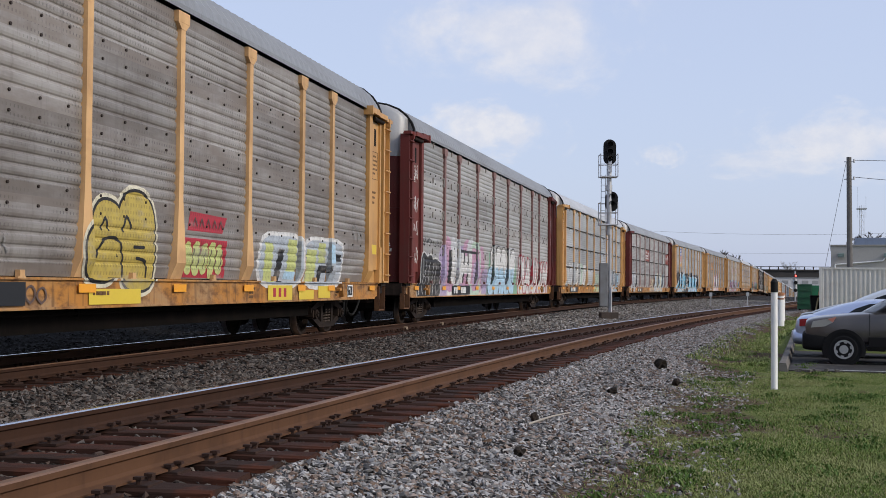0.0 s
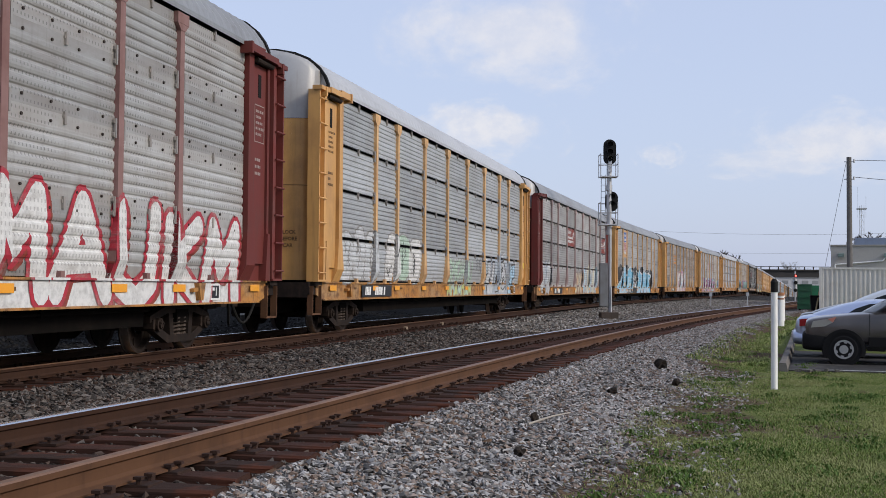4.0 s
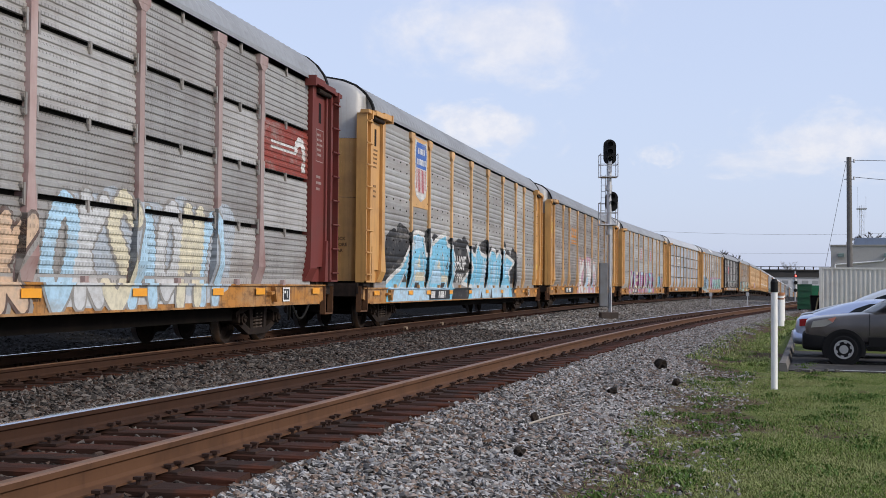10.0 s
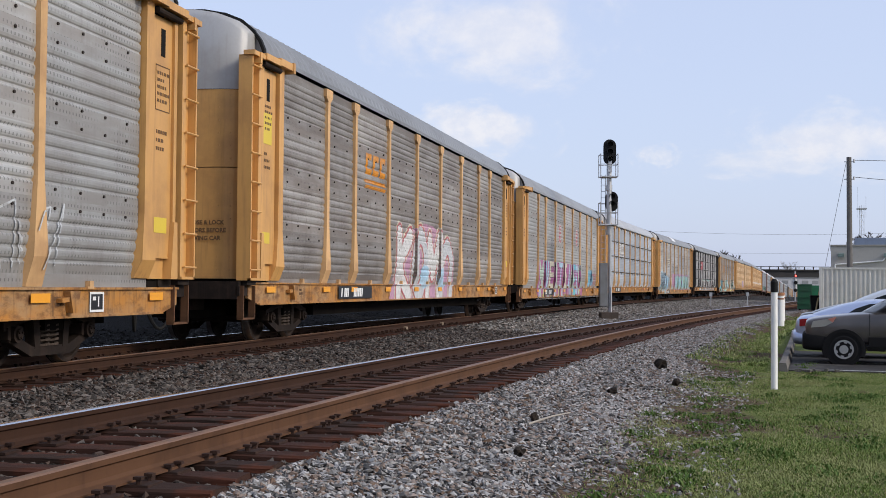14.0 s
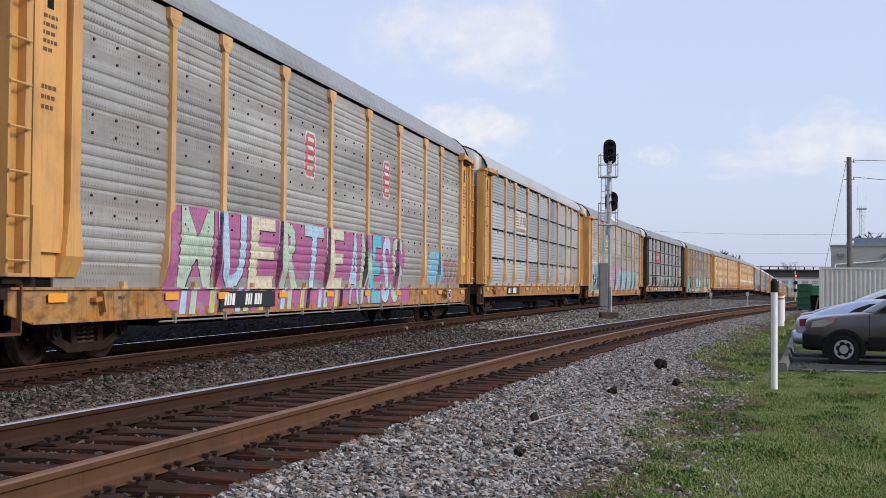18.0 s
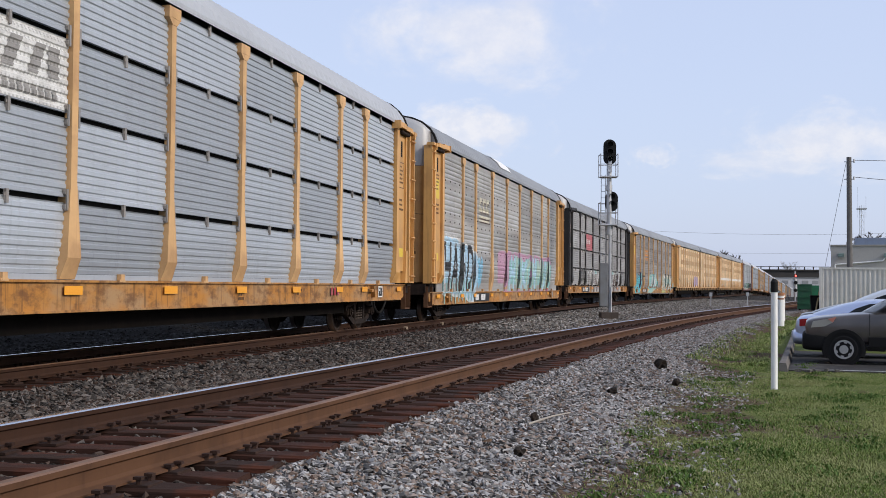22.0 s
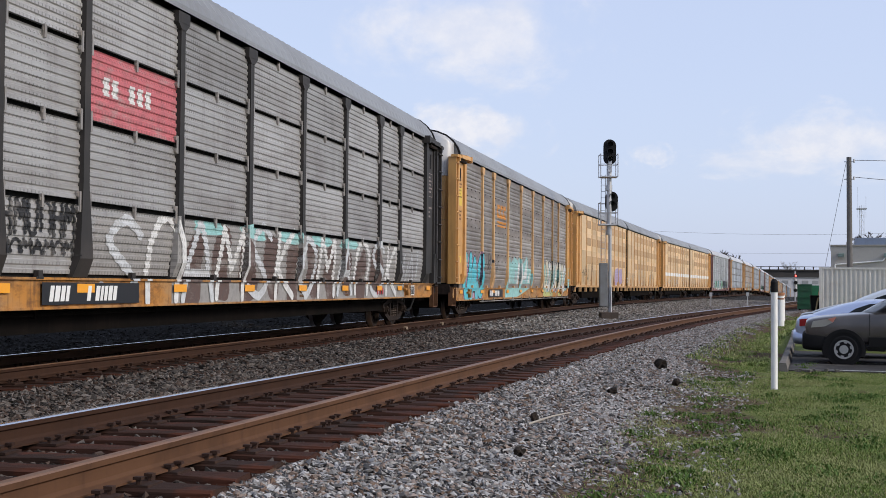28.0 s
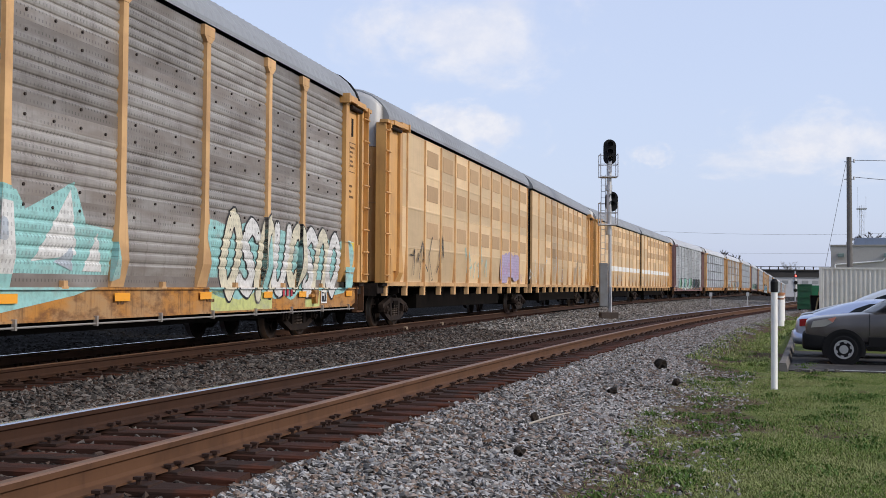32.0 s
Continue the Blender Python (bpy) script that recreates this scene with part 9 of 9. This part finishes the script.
M_GRASS = make_grass_material("grass_blades", (0.063, 0.113, 0.023), (0.212, 0.268, 0.077), (0.40, 0.36, 0.20))
M_STRAW = make_grass_material("dry_straw", (0.16, 0.115, 0.075), (0.34, 0.27, 0.18), (0.42, 0.37, 0.28))
M_WEED = make_grass_material("weed_leaves", (0.04, 0.085, 0.02), (0.10, 0.165, 0.04), (0.13, 0.18, 0.05))


def lawn(rng, s, n):
    return 2.8 + rng.random(n) ** 0.8 * (2.6 + s * 0.10)


grass("grass", 300000, (8.5, 30.0), lawn, (0.010, 0.034), M_GRASS, "short patchy green grass thinning towards the stones", 21, width=0.0042)
grass("dry_straw", 16000, (8.5, 26.0), lambda rng, s, n: 2.5 + rng.random(n) * 2.6, (0.006, 0.02), M_STRAW, "dead straw bits strewn over bare soil", 23, lie=(1.5, 4.0), width=0.003, bald_only=True)


def pick_clods(rng, n):
    s = 8 + 18 * rng.random(n) ** 1.3
    return np.stack([s, 2.9 + 3.0 * rng.random(n)], 1)


scatter("soil_clods", make_stone_material("soil_crumbs", (0.05, 0.034, 0.024), (0.19, 0.14, 0.105), (0.30, 0.27, 0.24)), 9000, pick_clods, (0.005, 0.016), "brown soil crumbs and small stones in the bare spots", 14, cat="soil")
grass("grass", 16000, (28.0, 66.0), lambda rng, s, n: 2.6 + rng.random(n) * 1.8, (0.025, 0.07), M_GRASS, "grass strip between ballast and kerb", 22, thin=0.3, width=0.012)


def weeds():
    r = random.Random(31)
    verts, faces = [], []
    spots = [(9.6, 3.2, 0.16), (11.0, 3.75, 0.18), (12.6, 3.4, 0.2), (13.4, 4.2, 0.22), (15.2, 3.9, 0.25), (16.5, 3.5, 0.22), (18.0, 4.3, 0.2), (19.2, 3.6, 0.22), (22.0, 3.3, 0.2), (23.5, 4.0, 0.22), (26.5, 3.4, 0.25), (10.2, 4.6, 0.2), (12.0, 5.0, 0.22), (14.4, 5.6, 0.25), (17.3, 5.4, 0.25), (20.4, 5.8, 0.25), (16.0, 3.05, 0.1), (13.9, 3.1, 0.12)]
    spots += [(r.uniform(9, 30), 3.2 + 3.0 * r.random(), r.uniform(0.08, 0.2)) for _ in range(46)]
    for s, o, rad in spots:
        for _ in range(int(900 * rad)):
            a, d = r.uniform(0, math.tau), rad * math.sqrt(r.random()) * 1.6
            q = near_track(s + d * math.sin(a) * 1.6, o + d * math.cos(a))
            z = ground_z(s + d * math.sin(a) * 1.6, o + d * math.cos(a))
            h = r.uniform(0.02, 0.085) * (1.2 - d / (rad * 1.8))
            t, w = r.uniform(0, math.tau), r.uniform(0.006, 0.016)
            lx, ly = math.cos(t), math.sin(t)
            b = len(verts)
            reach = h * r.uniform(0.3, 1.1)
            verts += [(q.x, q.y, z), (q.x + lx * reach * 0.5 - ly * w, q.y + ly * reach * 0.5 + lx * w, z + h * 0.8), (q.x + lx * reach * 0.5 + ly * w, q.y + ly * reach * 0.5 - lx * w, z + h * 0.8), (q.x + lx * reach, q.y + ly * reach, z + h)]
            faces += [(b, b + 2, b + 3, b + 1)]
    me = bpy.data.meshes.new("weeds")
    me.from_pydata(verts, [], faces)
    me.materials.append(M_WEED)
    tagged(new("weeds", me), "darker green broad-leaved weed clumps in the grass", "weeds", kind="stuff")


weeds()

# ------------------------------------------------------------------ clouds


def cloud_material(name, seed, strength=1.0):
    k = Nodes(name)
    k.t.nodes.clear()
    out = k.n("OutputMaterial")
    tc = k.n("TexCoord").outputs["Generated"]
    mp = k.n("Mapping")
    mp.inputs["Location"].default_value = (seed * 3.1, seed * 1.7, 0)
    mp.inputs["Scale"].default_value = (2.4, 1.0, 1.0)
    k.link(tc, mp.inputs[0])
    n = k.noise(mp.outputs[0], 2.1, 7.0, 0.58)
    sx = k.n("SeparateXYZ")
    k.link(tc, sx.inputs[0])
    dx = k.math("MULTIPLY", k.math("SUBTRACT", sx.outputs[0], 0.5), 2.0)
    dy = k.math("MULTIPLY", k.math("SUBTRACT", sx.outputs[1], 0.5), 2.0)
    rr = k.math("SQRT", k.math("ADD", k.math("MULTIPLY", dx, dx), k.math("MULTIPLY", dy, dy)))
    body = k.math("SUBTRACT", k.math("MULTIPLY_ADD", n, 1.9), rr)
    body.node.inputs[0].links[0].from_node.inputs[2].default_value = 0.0
    a = k.math("MULTIPLY", k.ramp(body, 0.05, 0.75), strength)
    em = k.n("Emission")
    c = k.mix(k.ramp(k.noise(mp.outputs[0], 4.0, 5.0, 0.6), 0.35, 0.7), (0.80, 0.80, 0.86), (0.98, 0.93, 0.90))
    k.link(c, em.inputs[0])
    em.inputs[1].default_value = 0.88
    tr = k.n("BsdfTransparent")
    mx = k.n("MixShader")
    k.link(a, mx.inputs[0])
    k.link(tr.outputs[0], mx.inputs[1])
    k.link(em.outputs[0], mx.inputs[2])
    k.link(mx.outputs[0], out.inputs[0])
    return k.m


CLOUDS = []


def cloud(center, w, h, seed, drift, strength, label):
    bm = bmesh.new()
    n = 6
    vs = [[bm.verts.new(((j / n - 0.5) * w, (i / n - 0.5) * h, -8.0 * ((j / n - 0.5) ** 2 + (i / n - 0.5) ** 2))) for j in range(n + 1)] for i in range(n + 1)]
    for i in range(n):
        for j in range(n):
            bm.faces.new((vs[i][j], vs[i][j + 1], vs[i + 1][j + 1], vs[i + 1][j]))
    ob = part("cloud", bm, cloud_material("cloud_%d" % seed, seed, strength))
    ob.visible_shadow = False
    tagged(ob, label, "cloud", group="clouds", kind="structure")
    CLOUDS.append((ob, Vector(center), drift))


cloud((-262, 1976, 415), 560, 215, 1, -92.0, 0.55, "broad soft white cloud in a pale blue sky")
cloud((-320, 1968, 258), 330, 120, 2, -33.0, 0.60, "soft white cloud above the train")
cloud((270, 2085, 245), 420, 150, 3, -28.0, 0.55, "soft white cloud low over the lots")
cloud((-30, 2020, 215), 110, 50, 4, -20.0, 0.35, "thin wisp of cloud")
cloud((150, 2060, 205), 380, 70, 5, -20.0, 0.35, "thin haze of cloud near the horizon")


def cloud_motion():
    for ob, c, drift in CLOUDS:
        rows = []
        for t in (0.0, 8.0, 16.0, 24.0, 32.0):
            q = c + ACROSS * drift * t / 32.0
            rows.append((t, look(q, (0, 0, 0.9)) @ Matrix.Rotation(math.pi, 4, "Y")))
        walk(ob, rows)


SPECS.update(FAR_SPECS)
for k, spec in FAR_SPECS.items():
    CARS[k] = autorack(spec)
tag(13, "block", -9.0, 9.5, 0.90, 2.0, 14, ("teal", "green", "pale"), "black", 131)
TRAIN.append((CARS[13], s_next, 10.06))
TRAIN.append((CARS[14], s_next + PITCH, 10.06))
for j, k in enumerate((2, 14, 13, 14, 4, 14, 8, 13, 14)):
    far_car = copy_thing(CARS[k], Matrix.Identity(4))
    TRAIN.append((far_car, s_next + (j + 2) * PITCH, 10.06))

motions()
